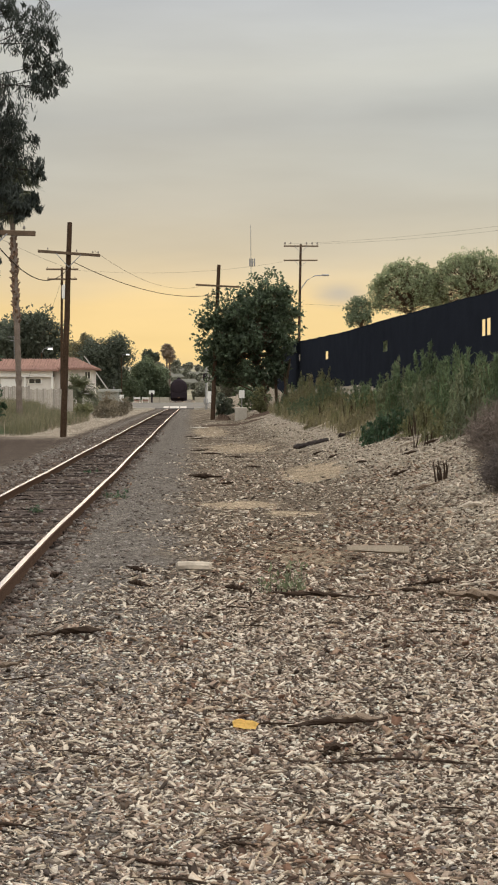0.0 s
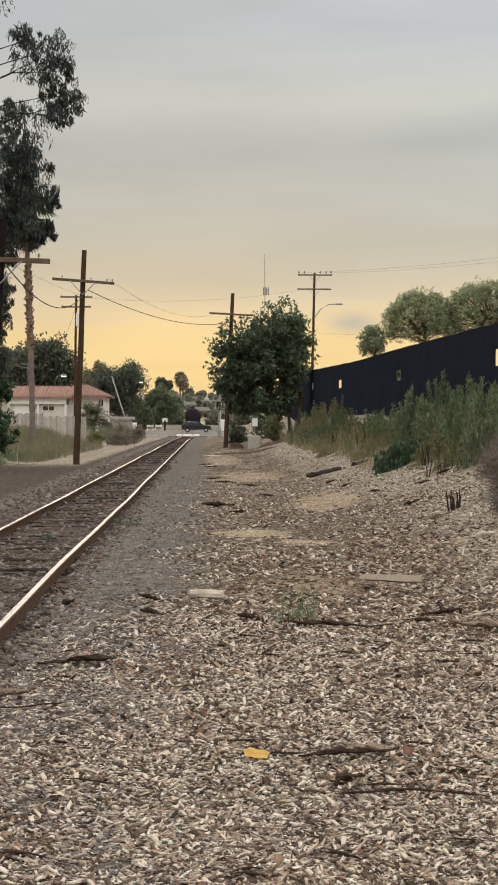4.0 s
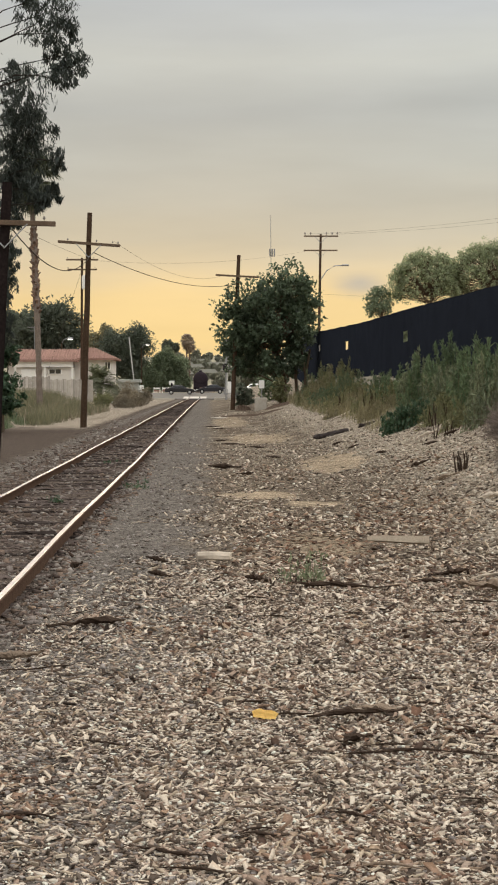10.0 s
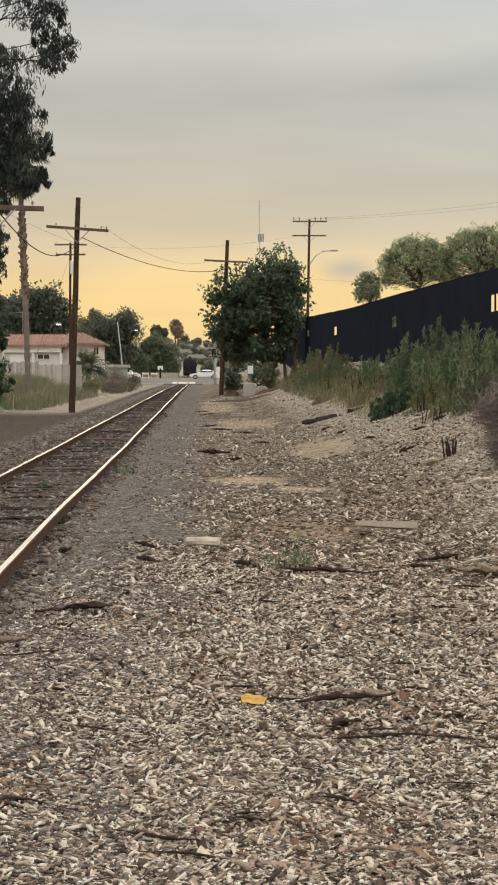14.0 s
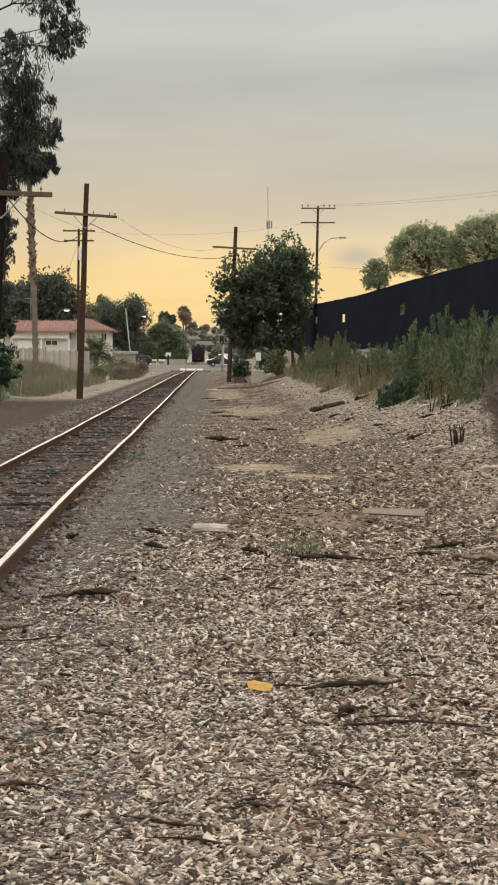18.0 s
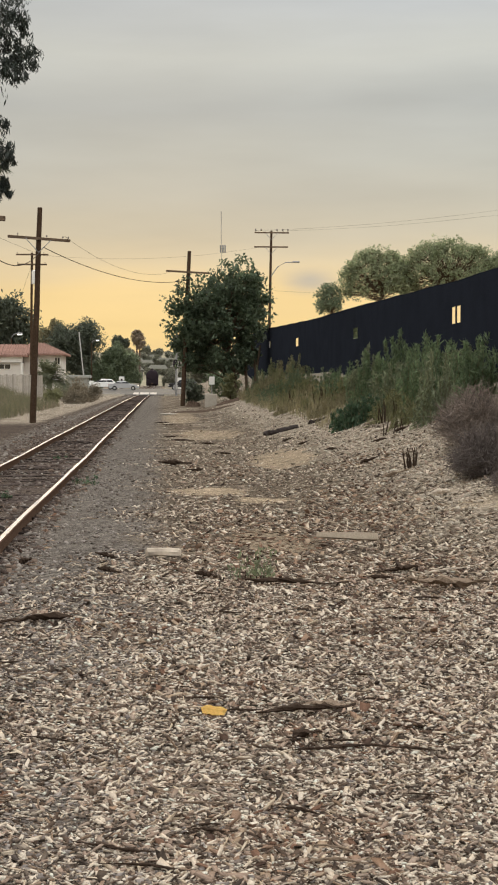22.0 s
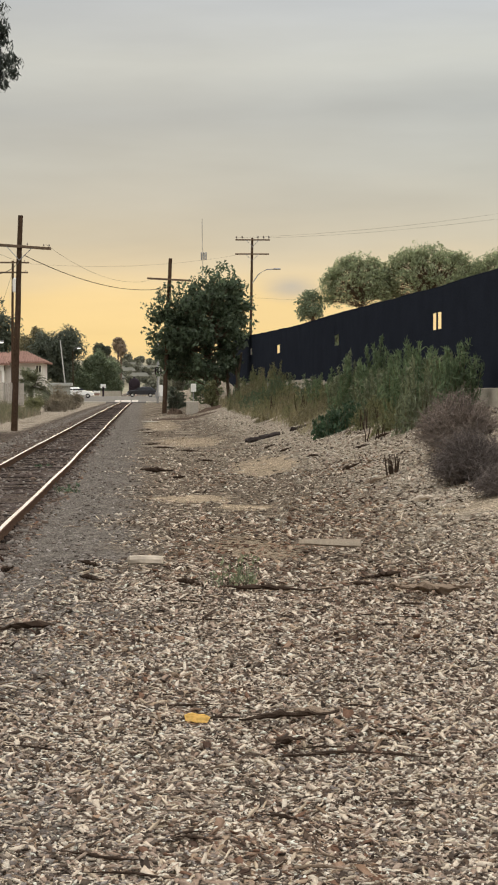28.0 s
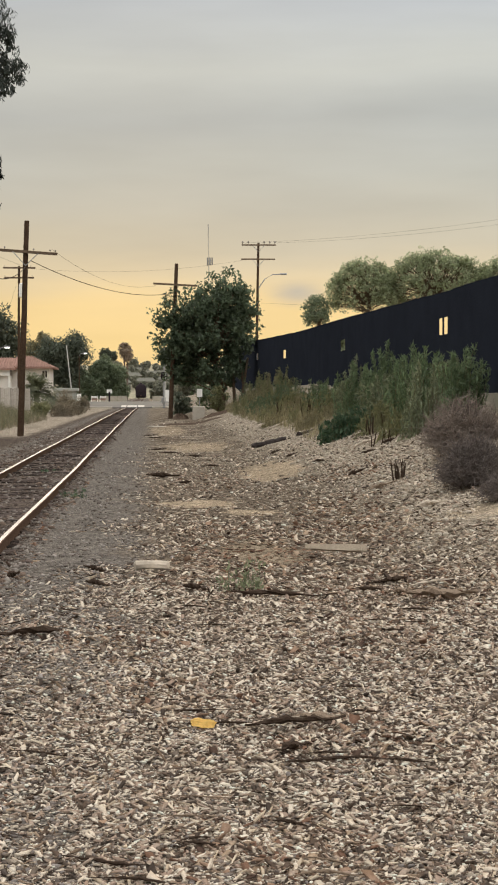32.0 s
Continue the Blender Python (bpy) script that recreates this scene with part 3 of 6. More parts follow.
def utility_pole(name, base, top, r0, r1, arms, label, brace=True, wood=None):
    """A leaning pole; arms: (height along the pole, reach left, reach right, tilt in degrees, insulator offsets)."""
    p = thing(name, Matrix.Translation(base), label, "utility pole", "poles along the track")
    b, t = Vector((0, 0, -0.4)), Vector(top) - Vector(base)
    bm = bmesh.new()
    pts = [b.lerp(t, k / 7) + Vector((random.uniform(-0.015, 0.015), random.uniform(-0.015, 0.015), 0)) * (0 < k < 7) for k in range(8)]
    tube(bm, pts, [r0 + (r1 - r0) * k / 7 for k in range(8)], 12)
    part("shaft", bm, wood or M_POLE, p)
    for h, left, right, tilt, pins in arms:
        h = h - base[2]
        c = t * (h / t.z)
        bm = bmesh.new()
        box(bm, -left, right, -0.055, 0.055, -0.06, 0.06, 0.01, pose(c.x, c.y - r0 * 0.9 - 0.03, h, 0, tilt, 0))
        arm = part("crossarm", bm, M_ARM, p)
        for q in pins:
            bm = bmesh.new()
            insulator(bm, c.x + q, c.y - r0 * 0.9 - 0.03, h + 0.05 - math.tan(radians(tilt)) * q, 1.5 if base[1] > 140 else 0.65)
            part("insulator", bm, M_CERAMIC, arm)
        if brace:
            for sx in (-1, 1):
                bm = bmesh.new()
                tube(bm, [(c.x + sx * 0.55, c.y - r0 - 0.10, h - 0.03 - math.tan(radians(tilt)) * sx * 0.55), (c.x, c.y - r0 - 0.06, h - 0.6)], 0.018, 6)
                part("brace", bm, M_IRON, p)
    return p


def cable(a, b, sag, r, label):
    bm = bmesh.new()
    a, b = Vector(a), Vector(b)
    tube(bm, [a.lerp(b, k / 16) - Vector((0, 0, sag * 4 * (k / 16) * (1 - k / 16))) for k in range(17)], r, 5)
    tagged(part("overhead_cable", bm, M_WIRE), label, "cable", "overhead cables")


# a much darker wood than the other poles, for the nearest one
M_DARKPOLE = mat("near_black_wood", (0.020, 0.015, 0.014), 0.85, 0.35, 2.0, 0.4, 14.0)
P0 = utility_pole("utility_pole", at(-5.27, 41.0), (-4.89, 41.0, 6.70), 0.135, 0.12, [(5.72, 1.25, 1.22, 1.5, (-0.9, 0.95))], "near-black wooden pole with one crossarm beside the track", wood=M_DARKPOLE)
P1 = utility_pole("utility_pole", at(-5.60, 74.0), (-5.26, 74.0, 9.33), 0.145, 0.105, [(7.98, 1.33, 1.37, 4.0, (-0.9, 0.35, 1.05, 1.28))], "leaning dark wooden pole with a tilted crossarm and insulators")
PM = utility_pole("utility_pole", at(1.36, 110.0), (1.80, 110.0, 10.27), 0.15, 0.115, [(8.9, 1.45, 1.40, 3.0, ())], "leaning wooden pole half hidden in a leafy tree", brace=False)
P2 = utility_pole("utility_pole", at(-9.95, 130.0), (-9.85, 130.0, 11.6), 0.11, 0.085, [(11.45, 1.2, 1.25, 0, (-1.1, 0.9)), (10.7, 1.1, 1.15, 0, (-1.05, 1.0))], "slim wooden pole with two crossarms and a pale transformer can", brace=False)
bm = bmesh.new()
pz = P2.location.z
tube(bm, [(0.32, -0.1, k - pz) for k in (9.2, 9.25, 10.2, 10.3)], [0.20, 0.24, 0.24, 0.1], 14)
part("transformer", bm, M_WHITE, P2, "pale grey transformer can")
PR = utility_pole("utility_pole", at(9.45, 150.0), (9.70, 150.0, 15.2), 0.14, 0.10, [(15.0, 1.5, 1.55, 0, (-1.4, -0.9, 0.5, 1.0, 1.45)), (13.75, 1.5, 1.5, 0, ())], "tall double-armed utility pole with a street lamp arm")
bm = bmesh.new()
pz = PR.location.z
tube(bm, [(0.25, -0.1, 11.2 - pz), (0.8, -0.1, 12.0 - pz), (1.5, -0.1, 12.4 - pz), (2.6, -0.1, 12.45 - pz)], 0.045, 8)
lamp_arm = part("lamp_arm", bm, M_IRON, PR)
bm = bmesh.new()
box(bm, 2.1, 2.75, -0.25, 0.05, 12.37 - pz, 12.52 - pz, 0.05)
part("lamp_head", bm, M_IRON, lamp_arm)

cable((-4.75, 40.8, 5.55), (-5.3, 73.8, 7.35), 0.75, 0.016, "thick black cable sagging between two poles")
cable((-5.1, 73.8, 7.6), (1.6, 109.8, 8.35), 0.62, 0.017, "thick black cable sagging across the track between poles")
cable((-4.2, 74, 8.1), (0.6, 110, 8.9), 0.7, 0.006, "thin wire strung between leaning poles")
cable((-14, 20, 11), (-9.3, 130, 11.5), 0.8, 0.008, "thin wire strung to a slim pole")
cable((-9.9, 130, 10.6), (-13.2, 131, 1.2), 0.0, 0.009, "thin guy wire slanting from a slim pole")
cable((-9.0, 130, 11.4), (9.0, 150, 13.8), 0.6, 0.006, "thin wire strung across the track")
cable((9.8, 150, 9.9), (60, 150, 8.6), 0.3, 0.006, "thin wire strung from a double-armed pole")
for q, zz in ((-1.4, 15.2), (1.45, 15.2)):
    cable((9.7 + q, 150, zz), (45 + q, 120, zz + 2.6), 1.0, 0.007, "thin wire strung from a double-armed pole")


# ---- foliage ----
def leaf_cloud(clusters, per, leaf, seed, aspect=0.5, droop=0.0, spread=1.0):
    """Leaf blades about cluster centres: (x, y, z, radius). Returns vertices and faces."""
    rng = np.random.default_rng(seed)
    C = np.array(clusters, float)
    n = len(C) * per
    c = np.repeat(C, per, 0)
    d = rng.normal(0, 1, (n, 3))
    d /= np.linalg.norm(d, axis=1)[:, None]
    r = rng.uniform(0.35, 1.0, n) ** 0.6
    pos = c[:, :3] + d * (r * c[:, 3] * spread)[:, None]
    u = rng.normal(0, 1, (n, 3)) + d * 0.5
    u[:, 2] = u[:, 2] * (1 - droop * 0.6) - droop * 2.2
    u /= np.linalg.norm(u, axis=1)[:, None]
    w = np.cross(u, rng.normal(0, 1, (n, 3)))
    w /= np.linalg.norm(w, axis=1)[:, None]
    nn = np.cross(u, w)
    L = leaf * np.exp(rng.normal(0, 0.3, n))[:, None]
    W = L * aspect
    v = np.stack([pos - u * L / 2, pos + w * W / 2 + nn * W * 0.15, pos + u * L / 2 - nn * L * 0.1, pos - w * W / 2 + nn * W * 0.15], 1).reshape(-1, 3)
    i = np.arange(n) * 4
    f = np.concatenate([np.stack([i, i + 1, i + 2], -1), np.stack([i, i + 2, i + 3], -1)])
    return v, f


def fast_mesh(name, v, f, material, parent=None, label=""):
    me = bpy.data.meshes.new(name)
    me.vertices.add(len(v))
    me.vertices.foreach_set("co", np.asarray(v, float).ravel())
    me.loops.add(f.size)
    me.loops.foreach_set("vertex_index", f.ravel().astype(np.int32))
    me.polygons.add(len(f))
    me.polygons.foreach_set("loop_start", np.arange(0, f.size, f.shape[1], dtype=np.int32))
    me.materials.append(material)
    me.update(calc_edges=True)
    ob = new(name, me)
    if parent is not None:
        ob.parent = parent
    if label:
        ob["label"] = label
    return ob


def tree(name, base, blobs, leaf, per, material, label, seed, trunk=((0, 0, -0.3), (0.1, 0, 2.0), (0.2, 0, 4.0)), r=0.2, aspect=0.5, droop=0.0, sub=9, bark=None, category="tree", fill=0.5, clump=0.30, limb=1.0):
    """A tapered trunk, limbs to each blob (x, y, z, rx, ry, rz in the tree's space), and a crown of leaves in small clumps on the blobs."""
    rng = random.Random(seed)
    t = thing(name, Matrix.Translation(base), label, category)
    bm = bmesh.new()
    tube(bm, trunk, [r * (1 - 0.55 * k / (len(trunk) - 1)) for k in range(len(trunk))], 10)
    part("trunk", bm, bark or M_BARK, t)
    bm = bmesh.new()
    for x, y, z, rx, ry, rz in blobs:
        zt = min(max(z - rng.uniform(0.3, 1.2) * (rx + 0.6), trunk[1][2]), trunk[-1][2])
        s = Vector([float(np.interp(zt, [p[2] for p in trunk], [p[i] for p in trunk])) for i in range(3)])
        e = Vector((x, y, z))
        k = s.lerp(e, 0.5) + Vector((rng.uniform(-0.3, 0.3), rng.uniform(-0.3, 0.3), rng.uniform(0, 0.4)))
        tube(bm, [s, k, e], [r * 0.38 * limb, r * 0.24 * limb, r * 0.1 * limb], 6)
        for q in range(3):
            o = Vector((rng.uniform(-rx, rx), rng.uniform(-ry, ry), rng.uniform(-rz, rz))) * 0.7
            tube(bm, [k.lerp(e, 0.5), e + o * 0.6, e + o], [r * 0.12 * limb, r * 0.07 * limb, r * 0.03 * limb], 5)
    part("branching", bm, bark or M_BARK, t)
    cl = []
    for x, y, z, rx, ry, rz in blobs:
        for k in range(sub):
            while True:
                d = Vector((rng.uniform(-1, 1), rng.uniform(-1, 1), rng.uniform(-1, 1)))
                if fill < d.length < 1:
                    break
            cl.append((x + d.x * rx, y + d.y * ry, z + d.z * rz, clump * (rx * ry * rz) ** (1 / 3) * rng.uniform(0.5, 1.5)))
    v, f = leaf_cloud(cl, per, leaf, seed, aspect, droop)
    fast_mesh("crown", v, f, material, t)
    return t


R = random.Random(5)


def blobs_in(n, cx, cy, cz, rx, ry, rz, s, seed, flat=1.0):
    """Blob list inside an ellipsoid."""
    q = random.Random(seed)
    out = []
    while len(out) < n:
        d = Vector((q.uniform(-1, 1), q.uniform(-1, 1), q.uniform(-1, 1)))
        if d.length < 1:
            k = s * q.uniform(0.7, 1.25)
            out.append((cx + d.x * rx, cy + d.y * ry, cz + d.z * rz, k, k, k * flat))
    return out


def crown_blobs(lo, hi, n, r, deep, seed):
    """Blobs between two outline curves, given as (x, z) corners."""
    q = random.Random(seed)
    out = []
    while len(out) < n:
        x, z = q.uniform(hi[0][0], hi[-1][0]), q.uniform(0, 11)
        k = r * q.uniform(0.6, 1.2)
        top, low = np.interp(x, *zip(*hi)), np.interp(x, *zip(*lo))
        edge = min(x - hi[0][0], hi[-1][0] - x)
        if low + k * 0.6 < z < top - k * 0.7 and edge > k * 0.55:
            out.append((x, q.uniform(-1, 1) * deep * (1 - 0.5 * abs(2 * (x - hi[0][0]) / (hi[-1][0] - hi[0][0]) - 1)), z, k, k, k))
    return out


# the fig-like tree round the leaning pole, highest on its far side from the track
FX0, FY0 = 3.95, 110.5
fz = float(land(FX0, FY0))
HI = [(x - FX0, z - fz) for x, z in ((0.45, 5.0), (0.6, 6.1), (0.8, 6.8), (1.3, 7.8), (2.5, 8.2), (3.5, 8.6), (4.5, 9.1), (5.3, 9.4), (5.9, 9.2), (6.4, 8.5), (6.8, 7.4), (6.95, 6.0))]
LO = [(x - FX0, z - fz) for x, z in ((0.45, 4.4), (1.0, 3.4), (1.6, 2.6), (3.2, 2.4), (4.3, 2.3), (4.9, 2.0), (5.4, 2.1), (5.8, 2.8), (6.3, 3.5), (6.95, 5.2))]
WISPS = [(x + q.uniform(-0.2, 0.2), q.uniform(-1, 1), float(np.interp(x, *zip(*HI))) + q.uniform(-0.3, 0.65), w, w, w * 1.3) for q in (random.Random(8),) for x in np.linspace(HI[0][0] - 0.1, HI[-1][0] + 0.2, 76) for w in (q.uniform(0.12, 0.26),)]
WISPS += [(HI[-1][0] + q.uniform(-0.4, 0.5), q.uniform(-0.6, 0.6), z - fz, 0.2, 0.2, 0.2) for q in (random.Random(9),) for z in np.arange(5.2, 8.6, 0.28)]
WISPS += [(HI[0][0] + q.uniform(-0.5, 0.4), q.uniform(-0.6, 0.6), z - fz, 0.2, 0.2, 0.2) for q in (random.Random(10),) for z in np.arange(4.2, 7.4, 0.28)]
LEAFY = tree("leafy_tree", (FX0, FY0, fz), crown_blobs(LO, HI, 150, 0.60, 1.9, 3), 0.25, 17, M_LEAF, "dense dark green broad-leaved tree on the sandy bank", 11,
             trunk=((0.9, 0, -0.4), (0.9, 0, 0.8), (0.6, 0, 2.0), (0.3, 0.1, 4.0)), r=0.16, sub=9, aspect=0.55, fill=0.05, clump=0.62)
v, f = leaf_cloud([(x, y, z, 0.3) for x, y, z, _, _, _ in WISPS], 9, 0.22, 17, 0.55)
fast_mesh("sprays", v, f, M_LEAF, LEAFY)
for tx, lean in ((2.45, -0.5), (1.7, -0.3), (2.0, 0.5)):
    bm = bmesh.new()
    tube(bm, [(tx, 0.2, -0.5), (tx + lean * 0.4, 0.2, 1.6), (tx + lean, 0.2, 3.6)], [0.13, 0.10, 0.06], 8)
    part("stem", bm, M_BARK, LEAFY)
# drooping eucalyptus beside the track
ex, ey, ez = at(-8.7, 62)
EUC = [(-6.3, 15.0, 0.9, 0.9), (-5.6, 15.5, 0.8, 0.8), (-5.2, 14.7, 0.5, 0.55), (-6.6, 15.9, 0.7, 0.5), (-4.9, 13.5, 0.65, 0.6), (-5.5, 13.9, 0.6, 0.5), (-5.3, 12.9, 0.5, 0.45),
       (-6.7, 12.4, 0.9, 1.1), (-6.9, 11.2, 0.9, 1.1), (-6.3, 10.7, 0.8, 1.0), (-7.3, 9.8, 0.8, 1.0), (-7.6, 10.6, 0.9, 1.3), (-7.6, 8.6, 0.8, 1.2), (-7.7, 7.2, 0.7, 1.1), (-8.2, 6.4, 0.6, 1.0), (-8.6, 13.2, 1.1, 1.4), (-9.6, 11.5, 1.3, 1.6), (-9.8, 8.5, 1.2, 1.5), (-9.4, 15.5, 1.3, 1.4), (-8.2, 17.2, 1.2, 1.1)]
EUC += [(-7.55, 6.2, 0.4, 0.8), (-7.6, 4.9, 0.4, 0.7), (-7.65, 3.9, 0.4, 0.7), (-7.7, 5.3, 0.5, 0.8), (-5.75, 8.8, 0.3, 0.45), (-5.5, 9.9, 0.3, 0.5), (-6.1, 8.4, 0.35, 0.4), (-7.6, 5.6, 0.45, 0.8), (-7.9, 4.6, 0.4, 0.7), (-8.4, 5.2, 0.6, 0.9), (-7.4, 6.6, 0.4, 0.7), (-7.2, 13.0, 0.6, 0.7), (-7.0, 11.9, 0.7, 0.8), (-6.5, 11.5, 0.5, 0.8), (-6.6, 9.8, 0.6, 0.8), (-7.1, 9.0, 0.6, 0.8), (-6.5, 8.9, 0.5, 0.6), (-7.3, 8.2, 0.4, 0.7), (-6.9, 10.4, 0.6, 0.8), (-7.2, 11.0, 0.6, 0.8)]
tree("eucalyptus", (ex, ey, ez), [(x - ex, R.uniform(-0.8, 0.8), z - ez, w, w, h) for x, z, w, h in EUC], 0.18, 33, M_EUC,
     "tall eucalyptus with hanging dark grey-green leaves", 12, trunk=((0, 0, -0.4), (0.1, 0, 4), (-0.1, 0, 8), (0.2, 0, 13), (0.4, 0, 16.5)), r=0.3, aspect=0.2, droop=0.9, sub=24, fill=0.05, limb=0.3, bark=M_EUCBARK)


def umbrella(cx, cz, rx, rz, n, s, seed):
    """Blobs on the upper shell of a broad crown."""
    q = random.Random(seed)
    out = []
    for k in range(n):
        a, e = q.uniform(0, math.tau), math.asin(q.uniform(-0.05, 1.0) ** 3 if q.random() < 0.25 else q.uniform(0.1, 1.0))
        w = s * q.uniform(0.75, 1.25)
        d = q.uniform(0.8, 1.0)
        out.append((cx + rx * d * math.cos(a) * math.cos(e), 3.0 * math.sin(a) * math.cos(e), cz + rz * d * math.sin(e), w, w, w * 0.7))
    return out


# broad trees behind the screened fence
PALE = "broad pale green tree with sky gaps behind the dark fence"
for tx, cz, rx, rz, n, sd in ((19.8, 8.4, 1.25, 2.9, 55, 13), (25.6, 10.2, 4.5, 5.5, 230, 14), (33.9, 11.0, 6.9, 5.8, 350, 15), (45.0, 10.8, 7.4, 5.9, 350, 16)):
    tree("pepper_tree", at(tx, 200), umbrella(0, cz, rx, rz, n, 0.8, sd), 0.24, 10, M_FARGREEN if sd == 13 else M_PEPPER, PALE, sd,
         trunk=((0, 0, -0.5), (0, 0, 4.0), (0.4, 0, cz)), r=0.3, sub=7, fill=0.1, clump=0.42, limb=0.4)


# ---- dark screened fence on the bank ----
FX = 7.0


def fence_top(y):
    return float(np.interp(y, (24, 33, 40, 61, 78, 105, 117, 140), (4.15, 4.19, 4.23, 4.54, 4.72, 5.22, 5.5, 5.6))) + 0.007 * math.sin(y * 0.9)


def build_fence():
    fence = thing("screened_fence", Matrix.Translation(at(FX, 60)), "long dark fabric-screened fence with vent slits on a low wall", "fence")
    inv = fence.matrix_world.inverted()
    slits = [(109.4, 2.0, 0.42), (87.5, 1.8, 0.42), (61.0, 1.4, 0.39), (40.45, 0.5, 0.40), (39.75, 0.5, 0.40)]
    zs = {109.4: 4.25, 87.5: 3.88, 61.0: 3.58, 40.45: 3.42, 39.75: 3.42}
    edges = sorted({s[0] + e * s[1] / 2 for s in slits for e in (-1, 1)} | {24 + 3.0 * k for k in range(40) if all(abs(24 + 3.0 * k - s[0]) > s[1] * 0.6 for s in slits)})
    for a, b in zip(edges, edges[1:]):
        hole = [s for s in slits if abs((a + b) / 2 - s[0]) < 0.05]
        spans = [(1.55, None)] if not hole else [(1.55, zs[hole[0][0]] - hole[0][2] / 2), (zs[hole[0][0]] + hole[0][2] / 2, None)]
        for z0, z1 in spans:
            bm = bmesh.new()
            cols = []
            for j in range(4):
                y = a + (b - a) * j / 3
                off = 0.012 * math.sin(y * 0.8) + 0.006 * math.sin(y * 2.3)
                top = fence_top(y) if z1 is None else z1
                cols.append([bm.verts.new((FX + off * q + dx, y, z0 + (top - z0) * q)) for q, dx in ((0, 0), (0.5, 0), (1, 0), (1, 0.014), (0.5, 0.014), (0, 0.014))])
            for u, w in zip(cols, cols[1:]):
                for i in range(6):
                    bm.faces.new((u[i], w[i], w[(i + 1) % 6], u[(i + 1) % 6]))
            bm.faces.new(cols[0])
            bm.faces.new(cols[-1][::-1])
            bmesh.ops.recalc_face_normals(bm, faces=bm.faces[:])
            ob = part("fabric_panel", bm, M_FABRIC, fence)
            ob.matrix_parent_inverse = inv
    for k in range(34):
        y = 24 + 3.0 * k
        bm = bmesh.new()
        tube(bm, [(FX + 0.07, y, 0.9), (FX + 0.07, y, fence_top(y) - 0.02)], 0.03, 8)
        part("post", bm, M_IRON, fence).matrix_parent_inverse = inv
    for k in range(24):
        bm = bmesh.new()
        y = 22 + 4.3 * k
        box(bm, FX - 0.12, FX + 0.04, y + 0.006, y + 4.294, 0.6, 1.78 + min(max(0.0, y - 34), 37) * 0.0115 + 0.02 * (k % 3), 0.012)
        part("wall_block", bm, M_WALL, fence).matrix_parent_inverse = inv


build_fence()


# ---- plants on the bank ----
def weed_clump(name, base, height, spread, stems, material, label, seed, leaf=0.09, per=16, aspect=0.22, bare=0.1, category="weed", stalk=None):
    """Upright stems with narrow leaves all along."""
    rng = np.random.default_rng(seed)
    t = thing(name, Matrix.Translation(base), label, category, "weeds on the bank")
    cl = []
    for k in range(stems):
        a, d = rng.uniform(0, math.tau), spread * rng.uniform(0, 1) ** 0.6
        x, y = d * math.cos(a), d * math.sin(a)
        z0 = float(land(base[0] + x, base[1] + y)) - base[2] - 0.05
        h = height * rng.uniform(0.4, 1.12) * (1 - 0.35 * d / spread)
        lx, ly = rng.normal(0, 0.12) * h, rng.normal(0, 0.12) * h
        bm = bmesh.new()
        tube(bm, [(x, y, z0), (x + lx * 0.4, y + ly * 0.4, z0 + h * 0.5), (x + lx, y + ly, z0 + h)], [(0.003 + 0.006 * min(1.0, height)) * q for q in (1, 0.8, 0.3)], 4, False)
        part("stem", bm, stalk or M_DRY, t)
        for q in np.linspace(bare, 1.0, max(3, int(h / 0.13))):
            cl.append((x + lx * q, y + ly * q, z0 + h * q, 0.085 * (1.15 - 0.7 * q) + 0.02))
    v, f = leaf_cloud(cl, per, leaf, seed, aspect, -0.6)
    fast_mesh("leaves", v, f, material, t)
    return t


GREEN = "tall green weeds growing in front of the dark fence"
for k, (x, y, h, s, n, bare) in enumerate([(6.2, 33.5, 1.6, 0.4, 22, 0.1), (6.0, 35.5, 1.65, 0.7, 30, 0.1), (6.2, 38.2, 1.55, 0.6, 26, 0.1), (6.3, 41.5, 1.85, 0.5, 24, 0.1), (6.2, 44, 1.4, 0.6, 22, 0.15), (6.5, 47, 1.9, 0.5, 22, 0.42), (6.3, 50.5, 1.6, 0.6, 24, 0.2), (6.4, 54, 1.7, 0.5, 24, 0.1), (6.3, 58.5, 1.1, 0.7, 26, 0.1)]):
    weed_clump("weed_clump", at(x, y), h, s, n + 16, (M_TALLWEED, M_PALEWEED, M_TALLWEED)[k % 3], GREEN, 100 + k, 0.15, 12, 0.15, bare)
